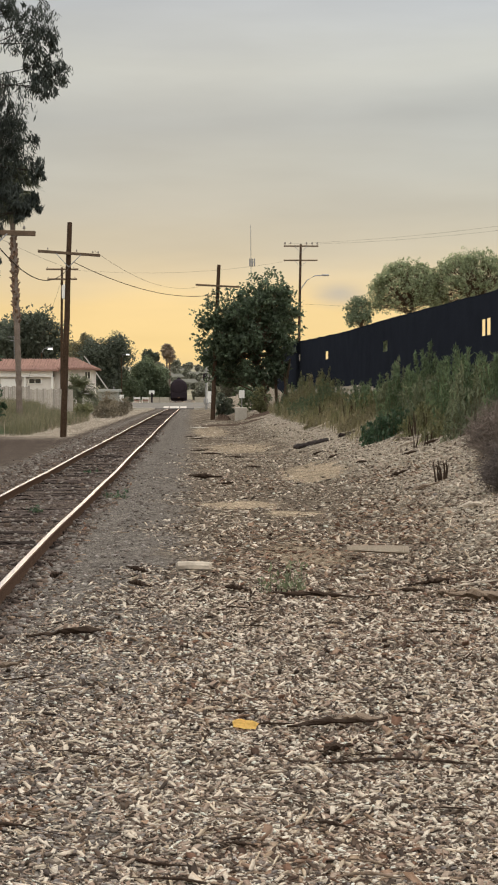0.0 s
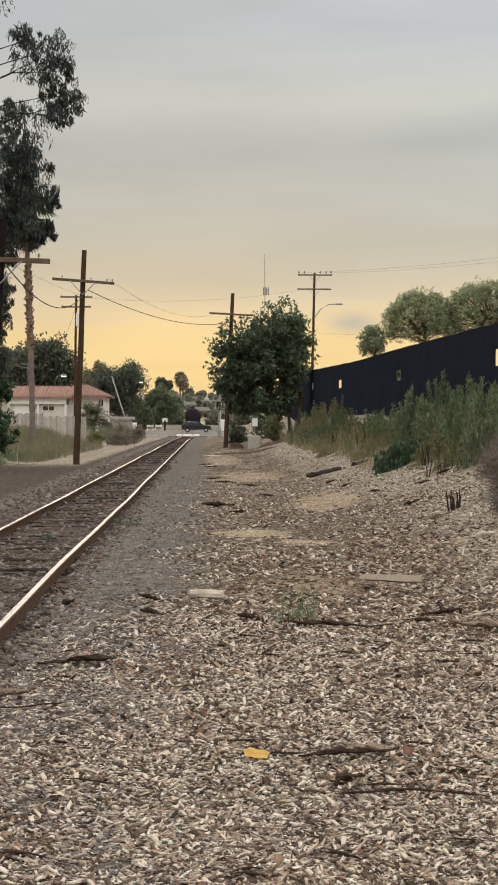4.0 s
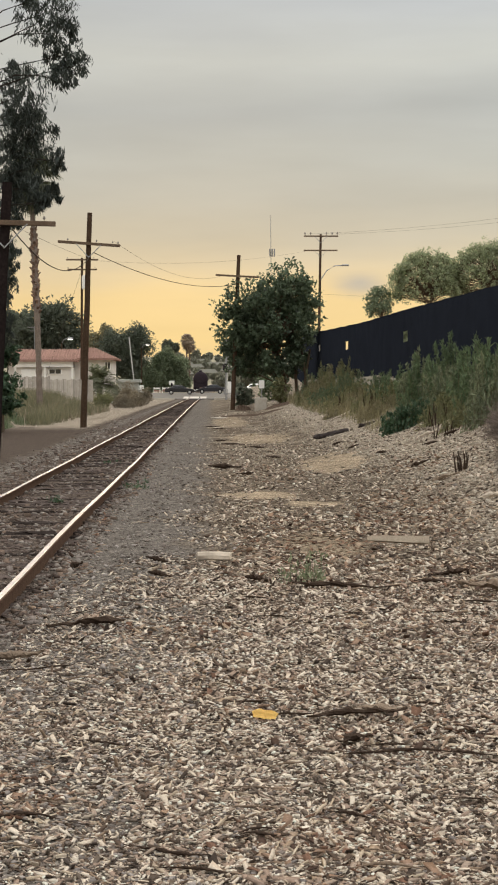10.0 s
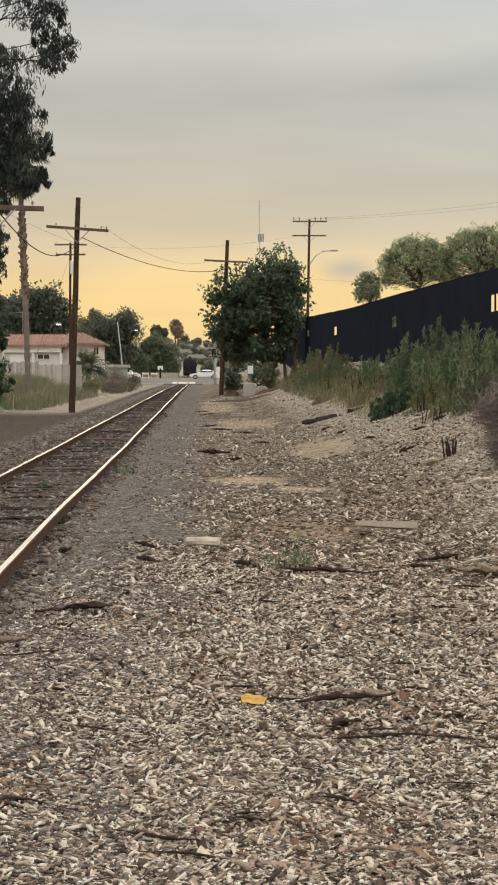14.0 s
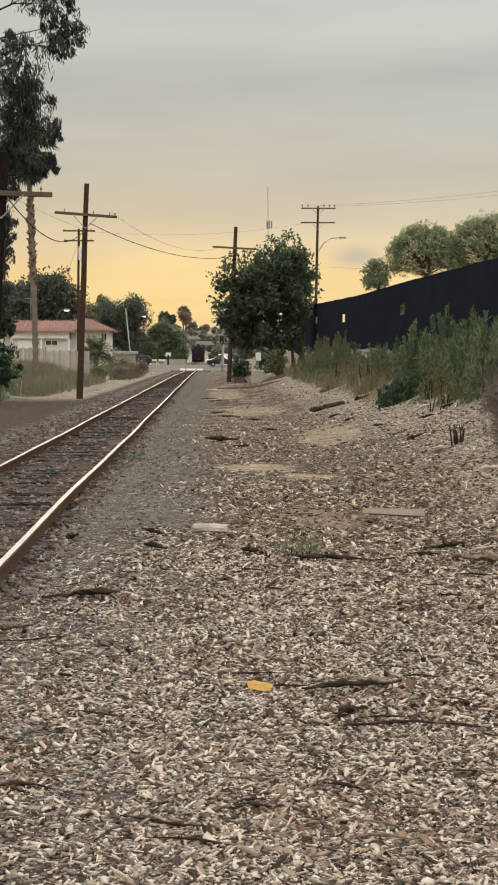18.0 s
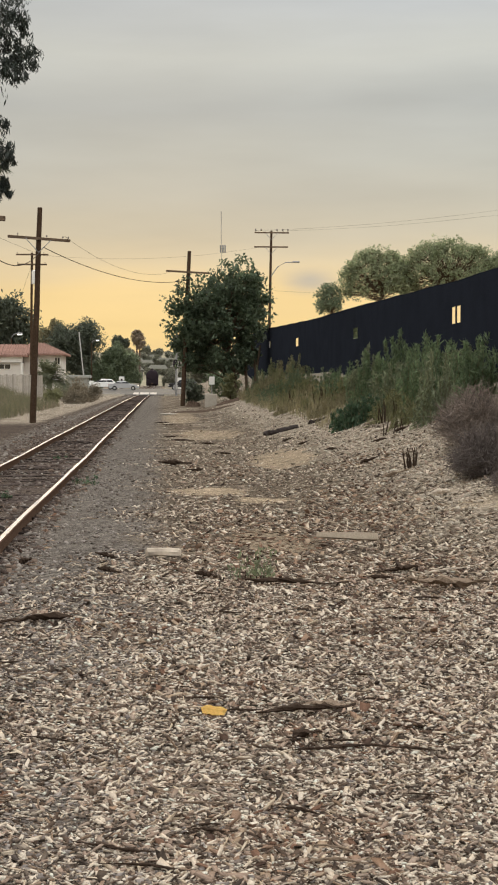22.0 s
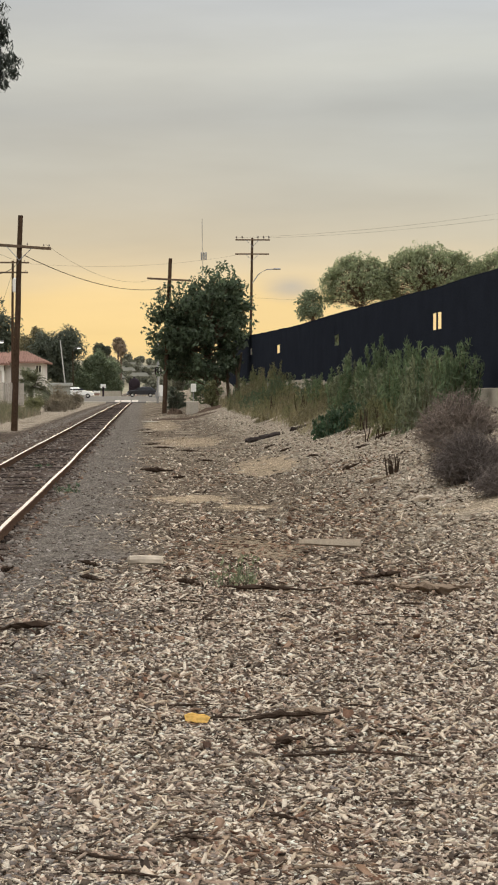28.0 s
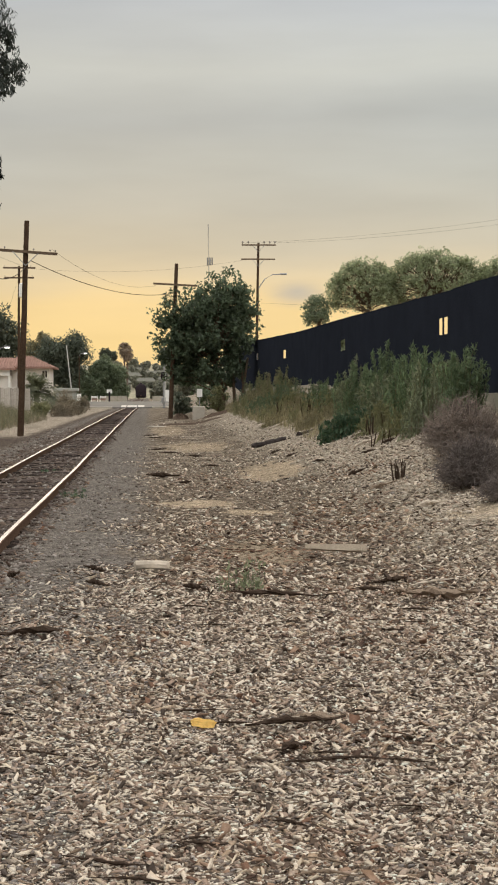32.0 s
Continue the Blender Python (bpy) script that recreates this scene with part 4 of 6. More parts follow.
for k, (x, y, h, s, n) in enumerate([(6.3, 63.5, 1.2, 0.6, 22), (5.5, 40.5, 0.7, 0.6, 26), (5.4, 44.5, 0.6, 0.5, 22), (6.0, 55, 0.9, 0.7, 26), (5.6, 49, 0.6, 0.6, 24), (5.6, 37.5, 0.6, 0.5, 20), (6.0, 67, 0.65, 0.7, 26), (6.3, 72.5, 0.8, 0.7, 26), (6.0, 76, 1.4, 0.9, 34), (6.3, 82, 2.0, 0.8, 34), (6.1, 88, 1.6, 1.0, 34), (6.3, 79, 1.4, 0.9, 30), (6.2, 102, 1.6, 1.2, 34), (5.6, 60, 0.8, 0.7, 26), (5.3, 54, 0.6, 0.6, 24), (5.3, 70, 0.6, 0.8, 26), (5.4, 80, 0.8, 0.8, 26), (5.2, 92, 0.9, 0.8, 26), (4.9, 64, 0.4, 0.6, 20), (6.2, 95, 1.7, 1.0, 34), (5.6, 86, 0.9, 0.8, 26), (5.7, 75, 0.8, 0.7, 24)]):
    weed_clump("dry_weed_clump", at(x, y), h, s, n + 8, (M_WEED, M_OLIVE, M_DRY, M_OLIVE)[k % 4], ("greenish weeds on the sandy bank", "olive yellow weeds on the sandy bank", "straw-coloured weeds on the sandy bank", "olive yellow weeds on the sandy bank")[k % 4], 130 + k, 0.15, 12, 0.13, 0.0)
weed_clump("low_bush", at(5.05, 43.5), 0.75, 0.65, 60, M_DARKWEED, "low dark green bush on the bank", 150, 0.10, 14, 0.4, category="bush")


def brush_ball(name, base, rad, h, n, material, label, seed):
    """A tangle of thin dead twigs, densest at the heart."""
    rng = np.random.default_rng(seed)
    t = thing(name, Matrix.Translation(base), label, "bush")
    bm = bmesh.new()
    for k in range(n):
        if k and k % 24 == 0:
            part("branch", bm, material, t)
            bm = bmesh.new()
        a, e = rng.uniform(0, math.tau), math.asin(rng.uniform(0.05, 1))
        L = rng.uniform(0.6, 1.05)
        end = Vector((math.cos(a) * math.cos(e) * rad, math.sin(a) * math.cos(e) * rad, math.sin(e) * h)) * L
        m = end * 0.55 + Vector(rng.normal(0, 0.12, 3)) * rad
        tip = end + Vector(rng.normal(0, 0.14, 3)) * rad
        tube(bm, [(end.x * 0.1, end.y * 0.1, -0.05), m, end, tip], [0.006, 0.005, 0.004, 0.002], 3, False)
        for q in range(3):
            s = m.lerp(end, rng.uniform(0, 1))
            tube(bm, [s, s + Vector(rng.normal(0, 0.16, 3)) * rad], [0.003, 0.0015], 3, False)
    part("branch", bm, material, t)
    return t


M_OLDBRUSH = mat("grey_dead_brush", (0.135, 0.113, 0.102), 0.9, 0.3, 2.0, 0.0, 20.0, island=0.4)
brush_ball("dead_bush", at(*sight(922, 800)), 0.72, 0.86, 1500, M_TUMBLE, "dry brown tangled dead bush on the bank", 160)
brush_ball("dead_bush", at(*sight(945, 862)), 0.62, 0.66, 1200, M_OLDBRUSH, "dark grey tangled dead bush on the bank", 161)
brush_ball("dead_bush", at(*sight(1010, 886)), 0.5, 0.34, 500, M_OLDBRUSH, "low dark grey tangled dead bush on the bank", 162)


# ---- far side ----
def build_street():
    """The street lies on a low hump; near edge, lanes and far edge as y, z."""
    line = ((239.9, -0.4), (240, 0.0), (252, 0.36), (262, 0.50), (270, 0.58), (285, 0.66), (285.1, -0.2))
    xs = (-420, -60, -20, -4.4, -0.5, 20, 60, 420)
    verts = [(x, y, z) for y, z in line for x in xs]
    faces = [(r * 8 + c, r * 8 + c + 1, r * 8 + c + 9, r * 8 + c + 8) for r in range(len(line) - 1) for c in range(7)]
    road = tagged(mesh_object("road", verts, faces, M_ASPHALT), "worn grey asphalt street crossing the railway", "road", kind="structure")
    for x0, x1 in ((-4.0, -3.28), (-3.11, -1.78), (-1.60, -0.7)):
        for k in range(3):
            ya, yb = 240.6 + 2.4 * k, 242.94 + 2.4 * k
            za, zb = (float(np.interp(y, (240, 252, 262), (0.0, 0.36, 0.50))) for y in (ya, yb))
            bm = bmesh.new()
            low, up = [[bm.verts.new((x, y, z + dz)) for x, y, z in ((x0, ya, za), (x1, ya, za), (x1, yb, zb), (x0, yb, zb))] for dz in (-0.05, 0.03)]
            bm.faces.new(up)
            for q in range(4):
                bm.faces.new((low[q], low[(q + 1) % 4], up[(q + 1) % 4], up[q]))
            part("crossing_panel", bm, M_PANEL, road)
    bm = bmesh.new()
    box(bm, -420, -5.2, 238.4, 239.8, -0.4, 0.10, 0.02)
    box(bm, 0.4, 420, 238.4, 239.8, -0.4, 0.10, 0.02)
    tagged(part("pavement", bm, M_CONCRETE), "pale concrete kerb and pavement along the street", "pavement", kind="structure")


build_street()


def far_tree(x, y, z0, z1, rx, seed, label, n=30, leaf=0.6, material=None):
    rz = (z1 - z0) / 2
    return tree("tree", (x, y, 0), blobs_in(n, 0, 0, z0 + rz, rx * 0.78, rx * 0.5, rz * 0.8, (rx * rx * rz) ** (1 / 3) * 0.36, seed), leaf * 0.7, 44, material or M_FARLEAF, label, seed,
                trunk=((0, 0, -0.5), (0.1, 0, z1 * 0.3), (0, 0, z1 * 0.6)), r=0.3, sub=16, fill=0.05, clump=0.55)


far_tree(-16.8, 335, 2.5, 14.0, 5.6, 201, "big dark rounded tree beyond the street", 40)
far_tree(-22.4, 345, 6.0, 14.6, 3.2, 211, "pale yellowish airy tree beyond the street", 18, 0.5, M_DRY)
far_tree(17.6, 160, 3.0, 8.0, 1.6, 214, "green tree close behind the dark fence", 16, 0.5, M_PEPPER)
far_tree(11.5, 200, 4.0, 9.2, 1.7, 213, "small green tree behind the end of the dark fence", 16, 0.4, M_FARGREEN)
far_tree(-20.4, 215, 3.0, 12.8, 4.6, 202, "big dark rounded tree behind the house", 40)
far_tree(-24.5, 218, 4.0, 12.0, 3.6, 212, "big dark rounded tree behind the house", 30)
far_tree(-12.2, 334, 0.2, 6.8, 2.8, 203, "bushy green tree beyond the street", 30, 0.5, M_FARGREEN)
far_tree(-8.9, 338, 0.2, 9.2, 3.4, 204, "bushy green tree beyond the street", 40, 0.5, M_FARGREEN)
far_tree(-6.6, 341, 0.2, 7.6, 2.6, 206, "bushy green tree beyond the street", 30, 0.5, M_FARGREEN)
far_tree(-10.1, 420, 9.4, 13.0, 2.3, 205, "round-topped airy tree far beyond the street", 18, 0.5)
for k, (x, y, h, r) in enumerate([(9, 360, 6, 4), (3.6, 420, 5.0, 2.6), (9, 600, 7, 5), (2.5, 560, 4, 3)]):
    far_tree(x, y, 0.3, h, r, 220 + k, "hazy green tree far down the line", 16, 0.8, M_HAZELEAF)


def fan_palm(base, h, r, n, seed, label, trunk_r=0.2, lean=0.0, skirt=0.0, leaf=None):
    """A fan palm: ringed trunk and a round head of folded fans."""
    rng = random.Random(seed)
    t = thing("palm_tree", Matrix.Translation(base), label, "palm tree")
    bm = bmesh.new()
    k = 48
    tube(bm, [(lean * (i / k) ** 1.5, 0, -0.3 + (h + 0.3) * i / k) for i in range(k + 1)], [trunk_r * (1.25 if i == 0 else 1 - 0.25 * i / k) * (1 + 0.16 * (i % 2) + (0.25 * rng.random() if k * 0.38 < i < k * 0.72 else 0.0)) for i in range(k + 1)], 10)
    for v in bm.verts:
        v.co += Vector((rng.uniform(-1, 1), rng.uniform(-1, 1), 0)) * trunk_r * 0.12
    part("trunk", bm, M_PALMTRUNK, t)
    if h > 10:
        bm = bmesh.new()
        for i in range(170):
            f, a = rng.uniform(0.42, 0.78), rng.uniform(0, math.tau)
            m = pose(lean * f ** 1.5, 0, -0.3 + (h + 0.3) * f, 0, 0, math.degrees(a)) @ pose(trunk_r * 0.85, 0, 0, 0, rng.uniform(15, 50), 0)
            box(bm, -0.03, 0.03, -0.05, 0.05, -0.05, rng.uniform(0.12, 0.26), 0.0, m)
        part("bark_skirt", bm, M_BOOT, t, "reddish ragged stubs of old fronds")
    for i in range(n):
        a = rng.uniform(0, math.tau)
        e = rng.uniform(-0.9 - skirt, 1.3)
        d = Vector((math.cos(a) * math.cos(e), math.sin(a) * math.cos(e), math.sin(e)))
        s = Vector((lean, 0, h))
        c = s + d * r * rng.uniform(0.3, 0.62)
        bm = bmesh.new()
        tube(bm, [s, c], [0.02, 0.012], 4, False)
        side = d.cross(Vector((0, 0, 1))).normalized()
        upv = side.cross(d)
        for q in range(-5, 6):
            g = q * 0.21
            w = (d * math.cos(g) + side * math.sin(g)).normalized()
            tip = c + w * r * 0.5 - Vector((0, 0, r * rng.uniform(0.08, 0.3)))
            wid = w.cross(upv).normalized() * r * 0.035
            m = c + w * r * 0.25 + upv * 0.03
            vs = [bm.verts.new(p) for p in (c, m + wid, tip, m - wid)]
            bm.faces.new(vs)
        part("frond", bm, leaf or M_PALM, t)
    return t


fan_palm(at(-9.7, 96), 13.1, 1.8, 150, 301, "tall fan palm with a thick drooping head beside the fence", 0.165, -0.45, 0.65)
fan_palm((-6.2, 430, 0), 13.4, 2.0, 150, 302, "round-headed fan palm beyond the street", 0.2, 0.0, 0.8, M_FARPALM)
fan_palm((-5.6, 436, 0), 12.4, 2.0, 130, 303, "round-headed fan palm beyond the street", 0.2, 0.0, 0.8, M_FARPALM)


def feather_palm(base, h, r, n, seed, label, leaf):
    """A short palm: a stubby trunk and arching fronds with leaflets along both sides."""
    rng = random.Random(seed)
    t = thing("palm_tree", Matrix.Translation(base), label, "palm tree")
    bm = bmesh.new()
    tube(bm, [(0, 0, -0.3), (0.03, 0, h * 0.5), (0, 0, h)], [0.26, 0.22, 0.2], 10)
    part("trunk", bm, M_PALMTRUNK, t)
    for i in range(n):
        a, e = rng.uniform(0, math.tau), rng.uniform(0.05, 1.35)
        out = Vector((math.cos(a), math.sin(a), 0))
        side = Vector((-out.y, out.x, 0))
        L = r * rng.uniform(0.75, 1.1)
        pts = [Vector((0, 0, h)) + out * L * q * math.cos(e) * (1 - 0.1 * q) + Vector((0, 0, L * (q * math.sin(e) - 0.75 * q * q * math.cos(e) ** 0.5))) for q in (0, 0.2, 0.4, 0.6, 0.8, 1.0)]
        bm = bmesh.new()
        tube(bm, pts, [0.03, 0.025, 0.02, 0.015, 0.01, 0.006], 4, False)
        for k in range(22):
            q = 0.12 + 0.86 * k / 21
            j = min(4, int(q * 5))
            c = pts[j].lerp(pts[j + 1], q * 5 - j)
            d = (pts[j + 1] - pts[j]).normalized()
            for sx in (-1, 1):
                w = (side * sx + d * 0.7 + Vector((0, 0, rng.uniform(-0.35, 0.05)))).normalized()
                l = L * 0.30 * (1.15 - abs(q - 0.45))
                bm.faces.new([bm.verts.new(p) for p in (c, c + w * l * 0.4 + d * 0.035, c + w * l, c + w * l * 0.4 - d * 0.035)])
        part("frond", bm, leaf, t)
    return t


feather_palm(at(-9.9, 150), 1.4, 2.8, 64, 304, "short bushy palm with arching olive green fronds by the house", M_YUCCA)


def build_house():
    h = thing("house", Matrix.Translation((-15.5, 180, 1.0)), "cream stucco house with terracotta tiled hip roofs", "house")
    bm = bmesh.new()
    box(bm, -6.2, 1.4, 1.0, 9, -1.4, 3.7)
    part("wall", bm, M_STUCCO, h)
    bm = bmesh.new()
    box(bm, 1.0, 4.95, 0.2, 8.2, -1.4, 3.7)
    part("wing_wall", bm, M_STUCCO, h)

    def hip(x0, x1, y0, y1, z, rise, hl, hr):
        d = (y1 - y0) / 2
        bm = bmesh.new()
        v = [bm.verts.new(p) for p in ((x0, y0, z), (x1, y0, z), (x1, y1, z), (x0, y1, z), (x0 + hl, y0 + d, z + rise), (x1 - hr, y0 + d, z + rise), (x0, y0, z - 0.18), (x1, y0, z - 0.18), (x1, y1, z - 0.18), (x0, y1, z - 0.18))]
        for f in ((0, 1, 5, 4), (1, 2, 5), (2, 3, 4, 5), (3, 0, 4), (0, 6, 7, 1), (1, 7, 8, 2), (2, 8, 9, 3), (3, 9, 6, 0), (6, 9, 8, 7)):
            bm.faces.new([v[i] for i in f])
        roof = part("roof", bm, M_ROOF, h)
        # tile courses up the front slope
        n = int((x1 - x0) / 0.27)
        for k in range(n):
            xa = x0 + (k + 0.5) * (x1 - x0) / n
            run = min(1.0, (xa - x0) / max(hl, 0.01), (x1 - xa) / max(hr, 0.01))
            if run < 0.15:
                continue
            bm = bmesh.new()
            tube(bm, [(xa, y0 - 0.02, z + 0.03), (xa, y0 + d * run, z + rise * run + 0.03)], 0.06, 5)
            part("roof_tile", bm, M_ROOF, roof)

    hip(-6.9, 2.2, 0.0, 9.4, 3.75, 1.05, 1.6, 1.4)
    hip(0.4, 5.5, -0.5, 8.8, 3.75, 1.2, 0.9, 2.6)
    hip(-5.6, 1.5, -2.8, 0.2, 3.55, 0.4, 0.4, 0.4)
    bm = bmesh.new()
    box(bm, -5.1, 1.05, -2.4, -2.2, 2.78, 3.42, 0.03)
    part("porch_fascia", bm, M_WHITE, h, "white porch fascia")
    bm = bmesh.new()
    box(bm, -5.0, 1.0, -2.0, 0.9, -1.4, 2.76, 0.0)
    part("porch_wall", bm, M_STUCCO, h)
    bm = bmesh.new()
    box(bm, -4.4, -2.7, -2.07, -2.004, -0.5, 2.6, 0.02)
    part("garage_door", bm, M_WHITE, h, "white panelled door")
    for px in (-5.0, -1.9, 0.94):
        bm = bmesh.new()
        box(bm, px - 0.1, px + 0.1, -2.38, -2.2, -1.2, 2.775, 0.02)
        part("porch_post", bm, M_WHITE, h)
    for wx, wz, ww, wh, wy in ((4.5, 2.98, 0.56, 0.7, 0.2), (-0.85, 2.35, 1.25, 0.45, -2.0)):
        bm = bmesh.new()
        box(bm, wx - ww / 2 - 0.08, wx + ww / 2 + 0.08, wy - 0.08, wy - 0.003, wz - wh / 2 - 0.08, wz + wh / 2 + 0.08, 0.02)
        win = part("window", bm, M_WHITE, h, "white-framed window")
        for sx in (-1, 1):
            bm = bmesh.new()
            box(bm, wx + sx * ww / 4 - ww / 4 + 0.03, wx + sx * ww / 4 + ww / 4 - 0.03, wy - 0.10, wy - 0.082, wz - wh / 2, wz + wh / 2)
            part("pane", bm, M_GLASS, win)
    s = thing("shed", Matrix.Translation((-9.6, 192, 0.6)), "low grey shed with a flat roof beside the house", "shed")
    bm = bmesh.new()
    box(bm, -1.0, 1.3, 0, 3, -0.8, 1.6)
    part("wall", bm, M_SHED, s)
    bm = bmesh.new()
    box(bm, -1.2, 1.6, -0.3, 3.2, 1.6, 1.95, 0.05)
    part("roof", bm, M_SHED, s, "grey felt roof")


build_house()


def roof_antenna(x, y, z):
    a = thing("roof_antenna", Matrix.Translation((x, y, z)), "thin metal aerial standing on the house roof", "antenna")
    bm = bmesh.new()
    tube(bm, [(0, 0, -0.4), (0, 0, 2.6)], 0.03, 6)
    part("mast", bm, M_IRON, a)
    for k, w in ((2.5, 0.75), (2.1, 0.45)):
        bm = bmesh.new()
        tube(bm, [(-w, 0, k), (w, 0, k)], 0.025, 5)
        part("crossbar", bm, M_IRON, a)


roof_antenna(-19.2, 184.6, 5.7)


def build_board_fence():
    f = thing("board_fence", Matrix.Translation(at(-13, 125)), "weathered pale board fence in front of the house", "fence")
    bm = bmesh.new()
    box(bm, -8, 4.4, 0.02, 0.06, 0.5, 0.6)
    part("rail", bm, M_BOARD, f)
    for k in range(82):
        bm = bmesh.new()
        x = -8 + 0.15 * k
        box(bm, x, x + 0.14, -0.02, 0.018, -0.35, 1.5 + 0.05 * math.sin(k * 1.7) - 0.2 * (k > 60), 0.004)
        part("board", bm, M_BOARD, f)


build_board_fence()


def grass_patch(name, n, xr, yr, h, material, label, seed, keep=None):
    rng = np.random.default_rng(seed)
    x, y = rng.uniform(*xr, n), rng.uniform(*yr, n)
    if keep is not None:
        k = keep(x, y)
        x, y = x[k], y[k]
        n = len(x)
    z = land(x, y) - 0.02
    a = rng.uniform(0, math.tau, n)
    hh = h * rng.uniform(0.5, 1.2, n)
    w = 0.005 + 0.006 * rng.uniform(0, 1, n)
    lx, ly = rng.normal(0, 0.32, n) * hh, rng.normal(0, 0.32, n) * hh
    c, s = np.cos(a) * w, np.sin(a) * w
    v = np.stack([np.stack([x - c, y - s, z], -1), np.stack([x + c, y + s, z], -1), np.stack([x + lx * 0.4 + c * 0.7, y + ly * 0.4 + s * 0.7, z + hh * 0.6], -1), np.stack([x + lx * 0.4 - c * 0.7, y + ly * 0.4 - s * 0.7, z + hh * 0.6], -1), np.stack([x + lx, y + ly, z + hh], -1)], 1).reshape(-1, 3)
    i = np.arange(n) * 5
    f = np.concatenate([np.stack([i, i + 1, i + 2], -1), np.stack([i, i + 2, i + 3], -1), np.stack([i + 3, i + 2, i + 4], -1)])
    return tagged(fast_mesh(name, v, f, material), label, "grass", kind="stuff")


M_GRASS = leaf_mat("half_dry_grass", (0.145, 0.14, 0.08))
grass_patch("grass", 26000, (-15, -7.4), (76, 122), 0.7, M_GRASS, "half-dry grass below the board fence", 401, lambda x, y: patchy(x, y, 1.6) > 0.45)
grass_patch("green_grass", 16000, (-14, -8.4), (62, 82), 0.32, M_WEED, "low green grass on the terrace edge", 403, lambda x, y: patchy(x, y, 1.2) > 0.35)
grass_patch("straw_grass", 8000, (-15, -7.2), (84, 122), 0.6, M_DRYBUSH, "tall dry grass below the board fence", 404, lambda x, y: patchy(x, y, 1.3) < 0.5)
grass_patch("dry_grass", 6000, (4.6, 6.8), (44, 112), 0.45, M_DRY, "dry straw-coloured grass on the sandy bank", 402)

for k, (x, y, rx, rz, m, lab) in enumerate([(-6.9, 138, 1.3, 0.9, M_DRYBUSH, "rounded brown dry bush beside the track"), (-8.9, 137, 0.9, 0.8, M_OLIVE, "rounded olive green bush beside the track"), (-9.6, 127, 1.0, 0.9, M_DRYBUSH, "rounded brown dry bush beside the fence"), (-8.6, 153, 1.3, 1.2, M_DRYBUSH, "rounded greenish brown bush near the house"), (-7.2, 148, 1.4, 1.6, M_DRYBUSH, "rounded brown bush near the track"), (-6.2, 150, 1.1, 1.3, M_DRYBUSH, "rounded brown bush near the track"), (-8.5, 132, 0.9, 0.7, M_OLIVE, "rounded olive bush in front of the house"), (-10.7, 232, 2.0, 1.4, M_FARLEAF, "rounded green bush by the street")]):
    tree("bush", at(x, y), blobs_in(12, 0, 0, rz * 0.6, rx * 0.7, rx * 0.5, rz * 0.45, rx * 0.42, 500 + k), 0.085, 40, m, lab, 500 + k,
         trunk=((0, 0, -0.2), (0, 0, rz * 0.4), (0, 0, rz * 0.7)), r=0.05, sub=12, category="bush", fill=0.1, clump=0.45)


def build_tower():
    mast = thing("radio_mast", Matrix.Translation((21.6, 600, 0)), "thin lattice radio mast far away", "mast")
    bm = bmesh.new()
    for a in (0, 2.09, 4.19):
        x, y = 0.35 * math.cos(a), 0.35 * math.sin(a)
        tube(bm, [(x * 0.6, y, -1), (x * 0.35 - 0.6, y * 0.5, 62)], 0.05, 5)
    part("mast", bm, M_IRON, mast)
    for k in range(6):
        bm = bmesh.new()
        x, y = 0.95 * math.cos(k * 1.047 + 0.3), 0.95 * math.sin(k * 1.047 + 0.3)
        box(bm, x - 0.16, x + 0.16, y - 0.1, y + 0.1, 47.5, 50.2, 0.04)
        tube(bm, [(-0.3, 0, 49), (x, y, 49)], 0.05, 5)
        part("antenna", bm, M_IRON, mast)


build_tower()


M_FADED = mat("faded_white_paint", (0.46, 0.45, 0.42), 0.6, 0.1, 4.0, 0.05, 40.0)


def build_gate(gx, tilt):
    g = thing("crossing_gate", Matrix.Translation((gx, 237.5, -0.1)), "raised white crossing gate arm by the street", "crossing gate")
    bm = bmesh.new()
    tube(bm, [(0, 0, -0.2), (0, 0, 3.2)], 0.09, 8)
    part("mast", bm, M_IRON, g)
    bm = bmesh.new()
    box(bm, -0.3, 0.3, -0.25, 0.25, 0.7, 1.5, 0.05)
    part("motor_box", bm, M_IRON, g)
    bm = bmesh.new()
    box(bm, -0.075, 0.075, -0.03, 0.03, -0.5, 7.4, 0.01)
    arm = part("arm", bm, M_FADED, g, "faded white gate arm")
    arm.matrix_basis = pose(0.15, -0.3, 1.42, 0, tilt, 0)
    return arm


GATE_ARM = build_gate(-10.85, -6)
build_gate(2.0, 3)


def build_sign():
    s = thing("track_sign", Matrix.Translation((-6.7, 287, 0.1)), "small white square sign on a dark post beside the crossing", "sign")
    bm = bmesh.new()
    tube(bm, [(0, 0, -0.2), (0, 0, 2.2)], 0.16, 8)
    part("post", bm, M_TANK, s)
    bm = bmesh.new()
    box(bm, -0.45, 0.45, -0.06, -0.02, 1.95, 2.6, 0.01)
    part("panel", bm, M_WHITE, s)


build_sign()


def far_wall():
    w = thing("street_wall", Matrix.Translation((0, 290, 0.2)), "low beige block wall along the far side of the street", "wall")
    for x0, x1 in ((-8.1, -5.45), (-5.4, -3.8), (0.55, 3.0), (3.05, 5.5), (5.55, 8.1)):
        bm = bmesh.new()
        box(bm, x0, x1, 0, 0.25, -0.3, 1.35, 0.02)
        part("wall_panel", bm, M_WALL, w)


far_wall()


HILLS = ((860, 13.5, -200, 200, 3.0), (1400, 26, -500, 500, 2.0), (2200, 36, -800, 800, 1.0))


